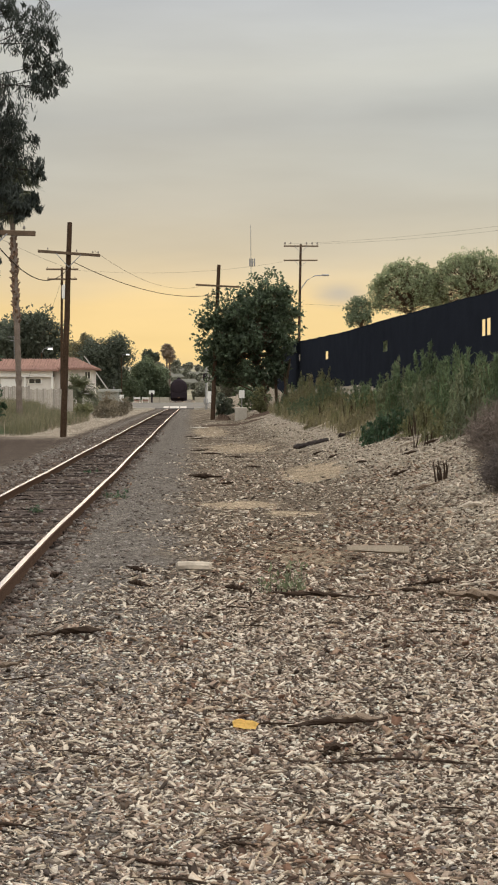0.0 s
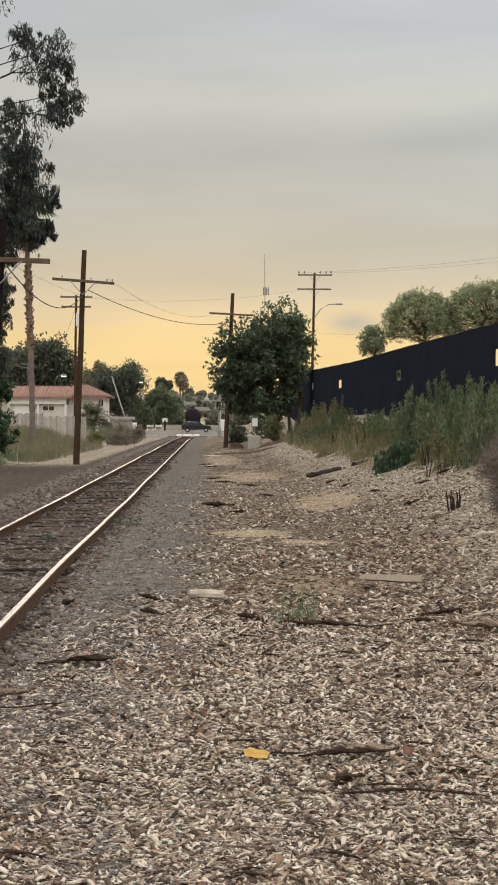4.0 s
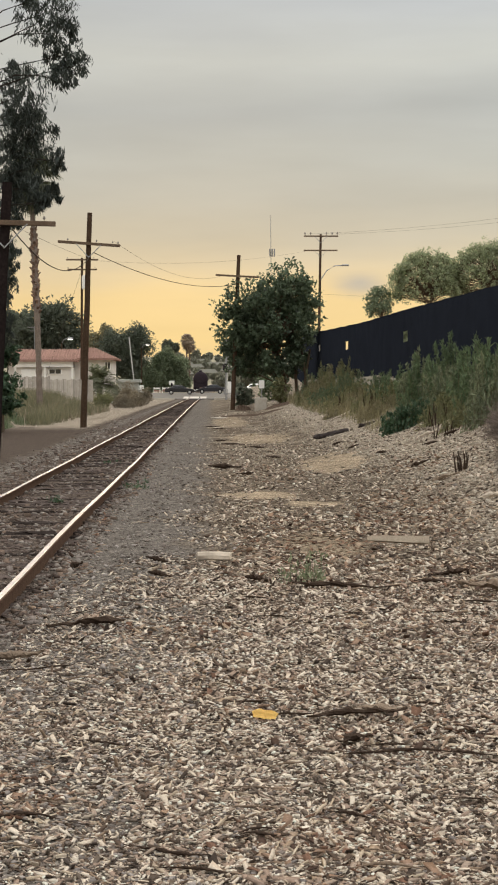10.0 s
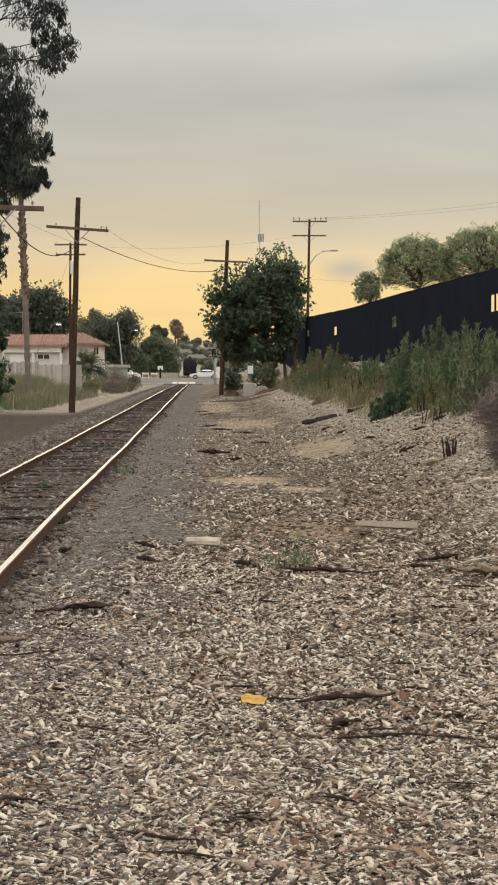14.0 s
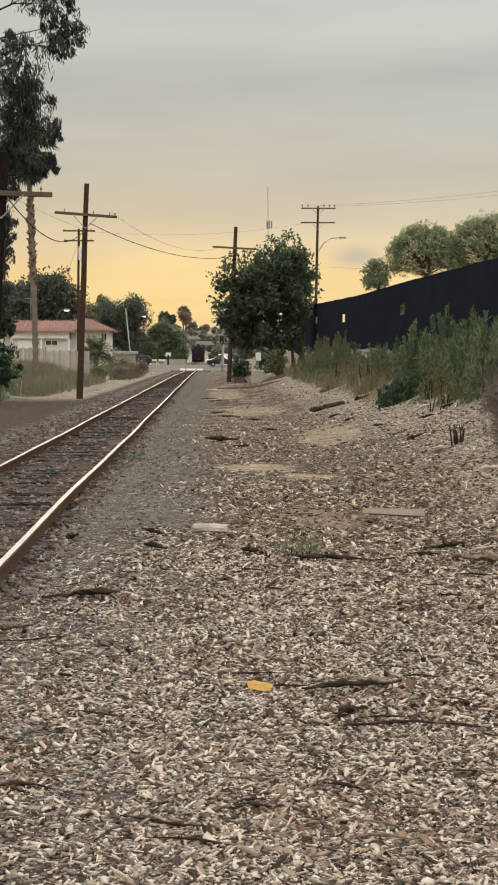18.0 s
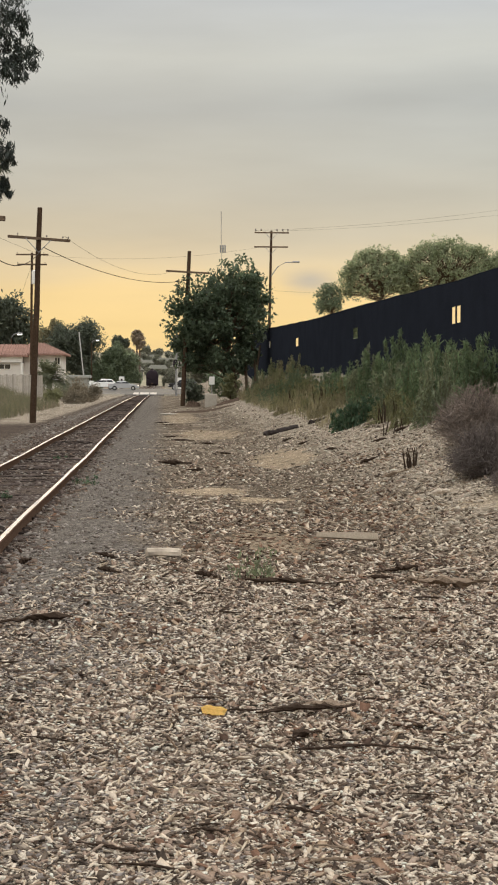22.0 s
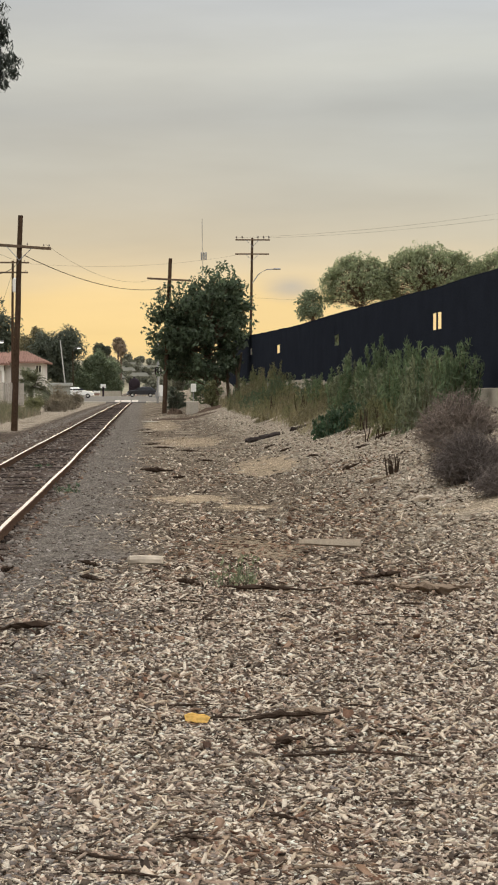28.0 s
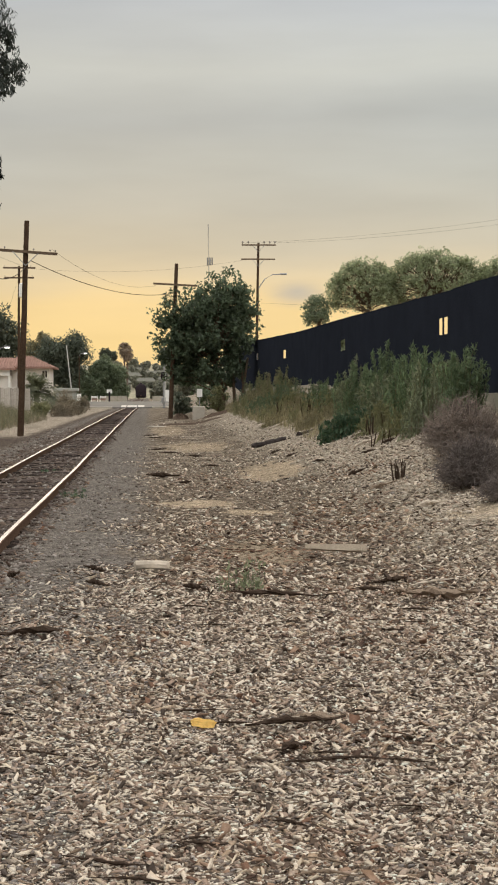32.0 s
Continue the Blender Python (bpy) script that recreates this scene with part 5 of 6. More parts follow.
def build_hills():
    for y, h, x0, x1, seed in HILLS:
        xs = np.linspace(x0, x1, 160)
        top = h * (0.95 + 0.05 * np.sin(xs * 0.011 + seed) + 0.03 * np.sin(xs * 0.07) + 0.03 * np.sin(xs * 0.31 + 1))
        v, f = [], []
        for i, x in enumerate(xs):
            for dy, z in ((-250, -1), (-120, top[i] * 0.55), (0, top[i]), (200, -1)):
                v.append((x, y + dy, z))
        for i in range(159):
            for j in range(3):
                f.append((i * 4 + j, i * 4 + 4 + j, i * 4 + 5 + j, i * 4 + 1 + j))
        ob = mesh_object("hillside", v, f, M_HILL, True)
        tagged(ob, "hazy built-up hillside on the horizon", "hill", kind="structure")


build_hills()


def slope(y):
    """Height of the nearest hillside."""
    return float(np.interp(y, (610, 740, 860), (-1, 7.1, 12.8)))


def hill_house(x, y, w, paint):
    h = thing("house", Matrix.Translation((x, y, slope(y))), "small hazy house on the far hillside", "house", "houses on the hillside")
    bm = bmesh.new()
    box(bm, -w, w, 0, 7, -2, 2.6)
    part("wall", bm, paint, h)
    bm = bmesh.new()
    v = [bm.verts.new(p) for p in ((-w - 0.5, -0.5, 2.6), (w + 0.5, -0.5, 2.6), (w + 0.5, 7.5, 2.6), (-w - 0.5, 7.5, 2.6), (-w + 1, 3.5, 4.2), (w - 1, 3.5, 4.2))]
    for f in ((0, 1, 5, 4), (1, 2, 5), (2, 3, 4, 5), (3, 0, 4), (3, 2, 1, 0)):
        bm.faces.new([v[i] for i in f])
    part("roof", bm, M_SHINGLE, h, "grey-brown roof")
    for k in (-0.5, 0.45):
        bm = bmesh.new()
        box(bm, k * w - 0.7, k * w + 0.7, -0.06, -0.003, 0.6, 1.9, 0.0)
        part("window", bm, M_GLASS, h)


# wall and roof tones greyed together to carry the distance haze
M_HAZEWALL = mat("haze_tinted_stucco", (0.23, 0.22, 0.19), 0.9, 0.1, 2.0, 0.1, 20.0)
M_SHINGLE = mat("haze_tinted_shingle_roof", (0.15, 0.145, 0.12), 0.9, 0.15, 2.0, 0.2, 20.0)
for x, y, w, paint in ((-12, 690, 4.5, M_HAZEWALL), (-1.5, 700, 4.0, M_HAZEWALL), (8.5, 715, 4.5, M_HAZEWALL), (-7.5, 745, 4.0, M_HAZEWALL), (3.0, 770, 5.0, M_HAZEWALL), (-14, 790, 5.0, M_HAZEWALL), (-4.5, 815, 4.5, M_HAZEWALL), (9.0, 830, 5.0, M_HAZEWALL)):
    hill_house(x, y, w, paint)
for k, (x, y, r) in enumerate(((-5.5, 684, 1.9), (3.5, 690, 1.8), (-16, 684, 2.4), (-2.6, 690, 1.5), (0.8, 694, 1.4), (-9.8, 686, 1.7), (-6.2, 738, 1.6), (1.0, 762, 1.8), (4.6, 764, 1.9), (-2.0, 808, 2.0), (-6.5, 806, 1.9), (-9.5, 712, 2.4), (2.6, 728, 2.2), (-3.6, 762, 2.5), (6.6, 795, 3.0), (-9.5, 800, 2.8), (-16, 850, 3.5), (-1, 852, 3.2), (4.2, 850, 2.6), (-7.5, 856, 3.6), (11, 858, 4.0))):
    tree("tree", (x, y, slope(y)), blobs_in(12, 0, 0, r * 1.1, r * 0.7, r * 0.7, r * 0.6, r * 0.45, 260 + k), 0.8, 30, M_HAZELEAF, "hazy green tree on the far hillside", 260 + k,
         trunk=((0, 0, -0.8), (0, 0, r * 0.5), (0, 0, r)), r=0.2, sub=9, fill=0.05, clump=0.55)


# ---- tank car at the rear of the departing train ----
def build_tank_car():
    t = thing("tank_car", pose((RAIL_R + RAIL_L) / 2, 328, RAIL_TOP), "black railway tank car seen from its end", "tank car")
    bm = bmesh.new()
    ys = [0.0, 0.05, 0.2, 0.5, 1.0, 14.0, 14.5, 14.8, 15.0]
    rs = [0.6, 1.05, 1.4, 1.58, 1.64, 1.64, 1.55, 1.3, 0.5]
    tube(bm, [(0, 0.9 + y, 2.85) for y in ys], rs, 28)
    part("tank", bm, M_TANK, t, smooth=True)
    bm = bmesh.new()
    tube(bm, [(0, 6.5, 4.2), (0, 6.5, 4.72), (0, 6.5, 4.85)], [0.36, 0.36, 0.22], 16)
    part("dome", bm, M_TANK, t)
    bm = bmesh.new()
    box(bm, -1.5, 1.5, 0.3, 1.3, 0.75, 1.15, 0.03)
    box(bm, -1.45, 1.45, 1.0, 15.6, 1.05, 1.9, 0.05)
    box(bm, -1.3, 1.3, 1.4, 5.0, 0.25, 0.85, 0.05)
    box(bm, -0.35, 0.35, 0.4, 16.3, 0.75, 1.05, 0.02)
    part("underframe", bm, M_TANK, t)
    bm = bmesh.new()
    box(bm, -1.6, 1.6, 1.25, 1.45, 0.30, 2.85, 0.04)
    part("end_sheet", bm, M_TANK, t)
    for y in (2.2, 4.0, 12.8, 14.6):
        ax = bmesh.new()
        tube(ax, [(-0.85, y, 0.46), (0.85, y, 0.46)], 0.08, 8)
        axle = part("axle", ax, M_RAIL, t)
        for sx in (-1, 1):
            bm = bmesh.new()
            tube(bm, [(sx * 0.70, y, 0.46), (sx * 0.84, y, 0.46)], 0.46, 20)
            part("wheel", bm, M_RAIL, axle)
    for sx in (-1, 1):
        bm = bmesh.new()
        tube(bm, [(sx * 1.25, 0.35, 1.1), (sx * 1.25, 0.35, 2.1), (sx * 0.2, 0.35, 2.1)], 0.03, 6)
        part("grab_rail", bm, M_TANK, t)
        bm = bmesh.new()
        for q in range(4):
            tube(bm, [(sx * 1.35 - 0.2, 0.32, 0.5 + q * 0.35), (sx * 1.35 + 0.2, 0.32, 0.5 + q * 0.35)], 0.02, 5)
        part("ladder", bm, M_TANK, t)
    bm = bmesh.new()
    box(bm, -0.2, 0.2, -0.35, 0.4, 0.72, 1.0, 0.05)
    part("coupler", bm, M_RAIL, t)
    return t


TANK = build_tank_car()

# ---- cars on the street ----
PAINT = {n: mat(n + "_car_paint", c, 0.28, 0.05, 2.0, 0.0, 20.0) for n, c in (("white", (0.84, 0.83, 0.80)), ("black", (0.015, 0.015, 0.018)), ("grey", (0.16, 0.16, 0.17)), ("silver", (0.42, 0.42, 0.42)), ("dark", (0.016, 0.016, 0.022)))}
PROFILES = {
    # half length, roof height, body outline and glasshouse outline as x, z
    "sedan": ([(-2.35, 0.35), (-2.38, 0.7), (-2.25, 0.98), (-1.5, 1.02), (0.95, 0.98), (2.0, 0.82), (2.32, 0.62), (2.35, 0.35)], [(-1.65, 1.0), (-0.95, 1.42), (0.1, 1.46), (1.05, 0.97)]),
    "suv": ([(-2.3, 0.4), (-2.34, 0.8), (-2.3, 1.12), (-1.5, 1.15), (1.0, 1.12), (2.1, 0.98), (2.32, 0.75), (2.34, 0.4)], [(-2.2, 1.12), (-1.65, 1.62), (-0.1, 1.68), (1.15, 1.1)]),
    "pickup": ([(-2.8, 0.45), (-2.85, 0.8), (-2.82, 1.12), (-0.75, 1.14), (1.25, 1.12), (2.45, 1.02), (2.72, 0.8), (2.75, 0.45)], [(-0.75, 1.12), (-0.6, 1.78), (0.55, 1.82), (1.4, 1.1)]),
}


def slab(bm, outline, w0, w1, zmid):
    """Extrude an outline across, with the upper part drawn in (tumblehome)."""
    def half(z):
        return w0 if z <= zmid else w1
    a = [bm.verts.new((x, -half(z), z)) for x, z in outline]
    b = [bm.verts.new((x, half(z), z)) for x, z in outline]
    n = len(outline)
    for k in range(n):
        bm.faces.new((a[k], b[k], b[(k + 1) % n], a[(k + 1) % n]))
    bm.faces.new(a)
    bm.faces.new(b[::-1])
    bmesh.ops.recalc_face_normals(bm, faces=bm.faces[:])
    bmesh.ops.bevel(bm, geom=bm.edges[:], offset=0.06, segments=2, affect="EDGES", profile=0.6)


WORDS = {"sedan": "sedan car", "suv": "sport utility car", "pickup": "pickup truck"}


def build_car(kind, paint):
    body_line, glass_line = PROFILES[kind]
    c = thing("pickup_truck" if kind == "pickup" else "car", pose(0, 0, 0), f"{paint} {WORDS[kind]} driving along the street", "pickup" if kind == "pickup" else "car", "cars on the street")
    bm = bmesh.new()
    slab(bm, body_line, 0.90, 0.90, 9)
    body = part("body", bm, PAINT[paint], c)
    if kind == "pickup":
        bm = bmesh.new()
        box(bm, -2.65, -0.9, -0.72, 0.72, 1.13, 1.16, 0.01)
        part("bed_cover", bm, M_TYRE, c, "black truck bed")
    bm = bmesh.new()
    slab(bm, glass_line, 0.84, 0.66, (glass_line[0][1] + glass_line[1][1]) / 2)
    part("cabin", bm, PAINT[paint], c)
    gx = [p[0] for p in glass_line]
    z0, z1 = glass_line[0][1] + 0.06, glass_line[1][1] - 0.09
    mid = (gx[1] + gx[2]) / 2
    for sy in (-1, 1):
        for x0, x1, s0, s1 in ((gx[0] + 0.25, mid - 0.04, 0.35, 0.0), (mid + 0.04, gx[3] - 0.2, 0.0, 0.5)):
            bm = bmesh.new()
            v = [bm.verts.new(p) for p in ((x0, sy * 0.853, z0), (x1, sy * 0.853, z0), (x1 - s1, sy * 0.69, z1), (x0 + s0, sy * 0.69, z1))]
            bm.faces.new(v)
            bmesh.ops.solidify(bm, geom=bm.faces[:], thickness=0.01)
            part("side_window", bm, M_GLASS, c)
    for a, b in ((glass_line[0], glass_line[1]), (glass_line[3], glass_line[2])):
        bm = bmesh.new()
        e = 0.02 if a[0] > 0 else -0.02
        p, q = Vector((a[0] + e, 0, a[1] + 0.02)), Vector((b[0] + e, 0, b[1] + 0.02))
        p, q = p.lerp(q, 0.15), p.lerp(q, 0.88)
        v = [bm.verts.new(k) for k in ((p.x, -0.74, p.z), (p.x, 0.74, p.z), (q.x, 0.60, q.z), (q.x, -0.60, q.z))]
        bm.faces.new(v)
        bmesh.ops.solidify(bm, geom=bm.faces[:], thickness=0.01)
        part("windscreen", bm, M_GLASS, c)
    wb = 1.42 if kind != "pickup" else 1.75
    for wx in (-wb, wb):
        for sy in (-1, 1):
            bm = bmesh.new()
            tube(bm, [(wx, sy * 0.70, 0.34), (wx, sy * 0.73, 0.34), (wx, sy * 0.90, 0.34), (wx, sy * 0.92, 0.34)], [0.30, 0.34, 0.34, 0.30], 18)
            w = part("wheel", bm, M_TYRE, c)
            bm = bmesh.new()
            tube(bm, [(wx, sy * 0.90, 0.34), (wx, sy * 0.93, 0.34)], [0.21, 0.19], 14)
            part("rim", bm, M_RIM, w)
    ends = body_line[0][0], body_line[-1][0]
    for sy in (-1, 1):
        bm = bmesh.new()
        box(bm, ends[0] - 0.05, ends[0] + 0.10, sy * 0.74 - 0.14, sy * 0.74 + 0.14, 0.72, 0.90, 0.02)
        part("tail_light", bm, M_RED, c, "red tail light")
        bm = bmesh.new()
        box(bm, ends[1] - 0.32, ends[1] + 0.0, sy * 0.74 - 0.16, sy * 0.74 + 0.16, 0.60, 0.74, 0.02)
        part("headlight", bm, M_LENS, c, "clear headlight")
    return c


# kind, paint, metres per second along the street (+ is to the right), place x at time t
TRAFFIC = [
    ("sedan", "grey", -6.88, -0.52, 2.0), ("suv", "black", 5.85, -4.13, 3.5), ("sedan", "white", 7.05, -7.48, 5.5), ("suv", "dark", -12.04, -3.27, 5.5),
    ("pickup", "white", -7.14, -1.2, 7.5), ("suv", "white", 7.31, -10.58, 7.5), ("sedan", "black", 8.51, -9.03, 9.5), ("sedan", "dark", -6.19, -4.39, 10.7),
    ("sedan", "dark", -8.51, 0.17, 11.9), ("pickup", "black", 8.08, -10.23, 11.9), ("sedan", "white", -7.22, 0.69, 14.0), ("suv", "white", 7.05, -11.52, 14.0),
    ("suv", "dark", -7.14, -7.65, 17.5), ("sedan", "black", 6.88, -1.2, 17.5), ("pickup", "white", -7.52, 0.0, 18.3), ("sedan", "white", 8.08, -8.69, 18.7),
    ("suv", "white", -7.65, 0.43, 20.7), ("sedan", "silver", 8.6, -10.06, 21.5), ("suv", "black", -7.91, 1.03, 22.3), ("sedan", "white", 9.46, -8.34, 23.9),
    ("sedan", "black", -9.46, 0.26, 23.9), ("suv", "white", -7.74, -0.17, 25.5), ("suv", "dark", -8.26, -0.26, 28.0), ("suv", "white", 7.74, -9.89, 28.0), ("sedan", "white", -8.26, -1.46, 30.5),
]
CARS, MADE = [], {}
for kind, paint, v, x, t in TRAFFIC:
    first = MADE.get((kind, paint))
    ob = copy_thing(first, pose(0, 0, 0)) if first else build_car(kind, paint)
    MADE.setdefault((kind, paint), ob)
    CARS.append((ob, v, x, t))

# ---- loose wood and stones ----
def bark_piece(name, x, y, length, width, thick, turn, material, label, seed, bend=0.05, category="branch"):
    """A curled, splintered strip of wood that follows the ground."""
    rng = random.Random(seed)
    width, thick = width * 1.4, thick * 1.9
    bm = bmesh.new()
    n = 15
    pts, rad = [], []
    ca, sa, z0 = math.cos(radians(turn)), math.sin(radians(turn)), float(land(x, y))
    heavy = rng.uniform(0.25, 0.75)
    for k in range(n):
        s = k / (n - 1)
        px, py = length * (s - 0.5), bend * math.sin(s * math.pi * 1.4) + rng.uniform(-1, 1) * min(0.012, width * 0.2)
        dz = float(land(x + px * ca - py * sa, y + px * sa + py * ca)) - z0
        pts.append((px, py, dz + thick * 0.5 + 0.010 + rng.uniform(-0.4, 1) * min(0.010, width * 0.15) + (0.035 * s * s if seed % 2 else 0.02 * (1 - s)) * min(1.0, width / 0.05)))
        bulge = math.exp(-((s - heavy) / 0.5) ** 2)
        rad.append(max(0.3, bulge * math.sin(math.pi * min(max(s, 0.04), 0.96)) ** 0.5) * width * 0.5 * rng.uniform(0.6, 1.3))
    tube(bm, pts, rad, 7)
    flat = min(1.0, thick / width)
    for i, v in enumerate(bm.verts):
        c = pts[min(i // 7, n - 1)]
        v.co.z = c[2] + (v.co.z - c[2]) * flat + 0.25 * abs(v.co.y - c[1]) * rng.uniform(0.2, 1.2)
        v.co += Vector((rng.uniform(-1, 1), rng.uniform(-1, 1), rng.uniform(-0.4, 0.4))) * width * 0.11
    ob = part(name, bm, material)
    ob.matrix_world = pose(x, y, z0, 0, 0, turn)
    return tagged(ob, label, category, "wood lying on the ground")


def spot(x, y):
    """Ground place under a sight line through (x, y), as seen when the camera looks straight down the line; for level ground."""
    d = EYE * 3000.0 / (y - 700.0)
    return (x - 360.0) * d / 3000.0, d


for k, (px, py, L, w, th, turn, m, lab) in enumerate([
    (135, 1126, 0.56, 0.065, 0.03, 6, M_WOODDARK, "dark curled strip of bark on the gravel"),
    (14, 1180, 0.36, 0.05, 0.035, 4, M_WOODBROWN, "grey-brown broken branch on the gravel"),
    (50, 1200, 0.56, 0.012, 0.012, 1, M_WOODDARK, "long thin dark twig on the gravel"),
    (727, 1357, 0.64, 0.010, 0.010, -1, M_WOODDARK, "long thin dark twig on the gravel"),
    (630, 1280, 0.16, 0.014, 0.014, 55, M_WOODGREY, "short pale stick lying across a branch"),
    (618, 1290, 0.54, 0.036, 0.022, -3, M_WOODDARK, "brown broken branch lying on the gravel"),
    (655, 1281, 0.24, 0.06, 0.012, 4, M_WOODBROWN, "flat grey-brown strip of bark"),
    (500, 1283, 0.22, 0.012, 0.012, 8, M_WOODDARK, "thin twig beside a yellow leaf"),
    (598, 1052, 0.95, 0.05, 0.025, 2, M_WOODDARK, "long dark strip of bark on the gravel"),
    (785, 1034, 0.36, 0.08, 0.024, -8, M_WOODDARK, "dark splintered piece of bark"),
    (880, 1064, 0.62, 0.11, 0.045, 2, M_WOODBROWN, "weathered grey-brown chunk of wood"),
    (805, 1056, 0.26, 0.05, 0.025, -30, M_WOODBROWN, "brown piece of bark"),
    (745, 1046, 0.26, 0.03, 0.02, 8, M_WOODDARK, "dark strip of bark on the gravel"),
    (870, 1040, 0.5, 0.02, 0.015, 3, M_WOODGREY, "bleached thin stick on the gravel"),
    (384, 841, 0.70, 0.12, 0.06, -5, M_WOODDARK, "dark broken branch on the ground"),
    (618, 1336, 0.12, 0.045, 0.015, 10, M_WOODDARK, "small dark chip of bark"),
    (268, 1040, 0.22, 0.04, 0.03, -6, M_WOODDARK, "thin dark strip of bark"),
]):
    x, y = spot(px, py + 8)
    bark_piece("branch", x, y, L, w, th, turn, m, lab, 600 + k)

bm = bmesh.new()
tube(bm, [(-0.175, 0.0, 0.035), (-0.16, 0, 0.037), (-0.05, 0.004, 0.041), (0.06, -0.003, 0.039), (0.16, 0, 0.036), (0.175, 0, 0.034)], [0.030, 0.049, 0.054, 0.047, 0.050, 0.028], 9)
for v in bm.verts:
    v.co += Vector((random.uniform(-0.012, 0.012), random.uniform(-0.006, 0.006), random.uniform(-0.006, 0.006)))
ob = part("timber_offcut", bm, M_WOODGREY)
ob.matrix_world = pose(*at(*spot(363, 1013)), 0, 0, 2)
tagged(ob, "pale bleached timber offcut lying on the gravel", "timber", "wood lying on the ground")


bm = bmesh.new()
outline = [(-0.37, 0.01), (-0.28, -0.035), (-0.12, -0.06), (0.1, -0.06), (0.27, -0.055), (0.33, -0.02), (0.31, 0.035), (0.12, 0.05), (-0.08, 0.05), (-0.26, 0.03)]
low = [bm.verts.new((x, y, 0.0)) for x, y in outline]
up = [bm.verts.new((x * 0.97, y * 0.85, 0.07 + 0.012 * math.sin(5 * x))) for x, y in outline]
bm.faces.new(up)
bm.faces.new(low[::-1])
for k in range(10):
    bm.faces.new((low[k], low[(k + 1) % 10], up[(k + 1) % 10], up[k]))
bmesh.ops.bevel(bm, geom=bm.edges[:], offset=0.008, segments=2, affect="EDGES")
ob = part("plank", bm, M_PLANK)
ob.matrix_world = pose(*at(*spot(694, 992), 0.075), -13, 3, -4)
tagged(ob, "weathered pale plank piece lying on the ground", "plank", "wood lying on the ground")


def build_leaf():
    bm = bmesh.new()
    c = bm.verts.new((0, 0, 0.035))
    ring = [bm.verts.new((0.075 * r * math.cos(a), 0.06 * r * math.sin(a), 0.03 + 0.006 * math.sin(a * 3 + 1))) for a, r in ((k * math.tau / 14, (1.0, 0.88)[k % 2]) for k in range(14))]
    for k in range(14):
        bm.faces.new((c, ring[k], ring[(k + 1) % 14]))
    bmesh.ops.solidify(bm, geom=bm.faces[:], thickness=0.002)
    ob = part("fallen_leaf", bm, M_YELLOW)
    ob.matrix_world = pose(*at(*spot(453, 1291)), 20, 3, 10)
    tagged(ob, "bright yellow fallen leaf on the gravel", "leaf")


build_leaf()


def build_log(px, py, L, r, turn, tilt, label):
    x, d = sight(px, py)
    bm = bmesh.new()
    n = 13
    tube(bm, [(L * (k / (n - 1) - 0.5), 0.03 * math.sin(k * 0.9), 0.012 * math.sin(k * 1.3)) for k in range(n)], [r * random.uniform(0.7, 1.15) * (0.75 if k in (0, n - 1) else 1) for k in range(n)], 10)
    for v in bm.verts:
        end = abs(v.co.x) > L * 0.42
        v.co += Vector((random.uniform(-1, 1) * (0.10 if end else 0.02), random.uniform(-1, 1) * 0.25 * r, random.uniform(-1, 1) * 0.25 * r))
    ob = part("log", bm, M_LOG)
    ob.matrix_world = pose(x, d, float(land(x, d)) + r * 0.7, 0, tilt, turn)
    tagged(ob, label, "log", "wood lying on the ground")


build_log(572, 789, 1.15, 0.08, 30, -10, "dark old log lying on the sandy bank")
build_log(638, 770, 0.7, 0.05, 35, -10, "weathered thin log lying on the sandy bank")

# ---- small things along the way ----
def street_lamp(x, y, h, reach, label):
    t = thing("street_lamp", Matrix.Translation((x, y, float(land(x, y)))), label, "street lamp", "street lamps")
    bm = bmesh.new()
    tube(bm, [(0, 0, -0.2), (0, 0, h * 0.5), (0, 0, h - 0.6)], [0.11, 0.09, 0.07], 8)
    part("pole", bm, M_POLE, t)
    bm = bmesh.new()
    tube(bm, [(0, 0, h - 0.7), (reach * 0.3, 0, h - 0.15), (reach, 0, h)], 0.04, 6)
    arm = part("lamp_arm", bm, M_IRON, t)
    bm = bmesh.new()
    box(bm, reach - 0.2, reach + 0.5, -0.18, 0.18, h - 0.1, h + 0.08, 0.05)
    head = part("lamp_head", bm, M_IRON, arm)
    bm = bmesh.new()
    box(bm, reach - 0.15, reach + 0.45, -0.22, 0.14, h - 0.22, h - 0.104, 0.04)
    part("lens", bm, M_GLOW, head, "lit white lamp lens")


M_GLOW = mat("lit_lamp_lens", (0.8, 0.8, 0.75), 0.4, 0.05, 8.0, 0.0, 40.0)
M_GLOW.node_tree.nodes["Principled BSDF"].inputs["Emission Color"].default_value = (1.0, 0.97, 0.9, 1)
M_GLOW.node_tree.nodes["Principled BSDF"].inputs["Emission Strength"].default_value = 1.6
street_lamp(-13.2, 322, 9.3, 1.0, "street lamp with a lit white head by the street")
street_lamp(-18.3, 208, 7.2, 0.9, "street lamp with a lit white head behind the house")


def signal_cabinet(x, w, h):
    c = thing("signal_cabinet", Matrix.Translation((x, 287, 0.45)), "pale grey railway signal cabinet beside the crossing", "cabinet")
    bm = bmesh.new()
    box(bm, -w, w, -0.5, 0.5, -0.3, h, 0.03)
    part("body", bm, M_WHITE, c)
    bm = bmesh.new()
    box(bm, 0.07 - w, w - 0.07, -0.53, -0.502, 0.1, h - 0.2, 0.01)
    part("door", bm, M_WHITE, c)


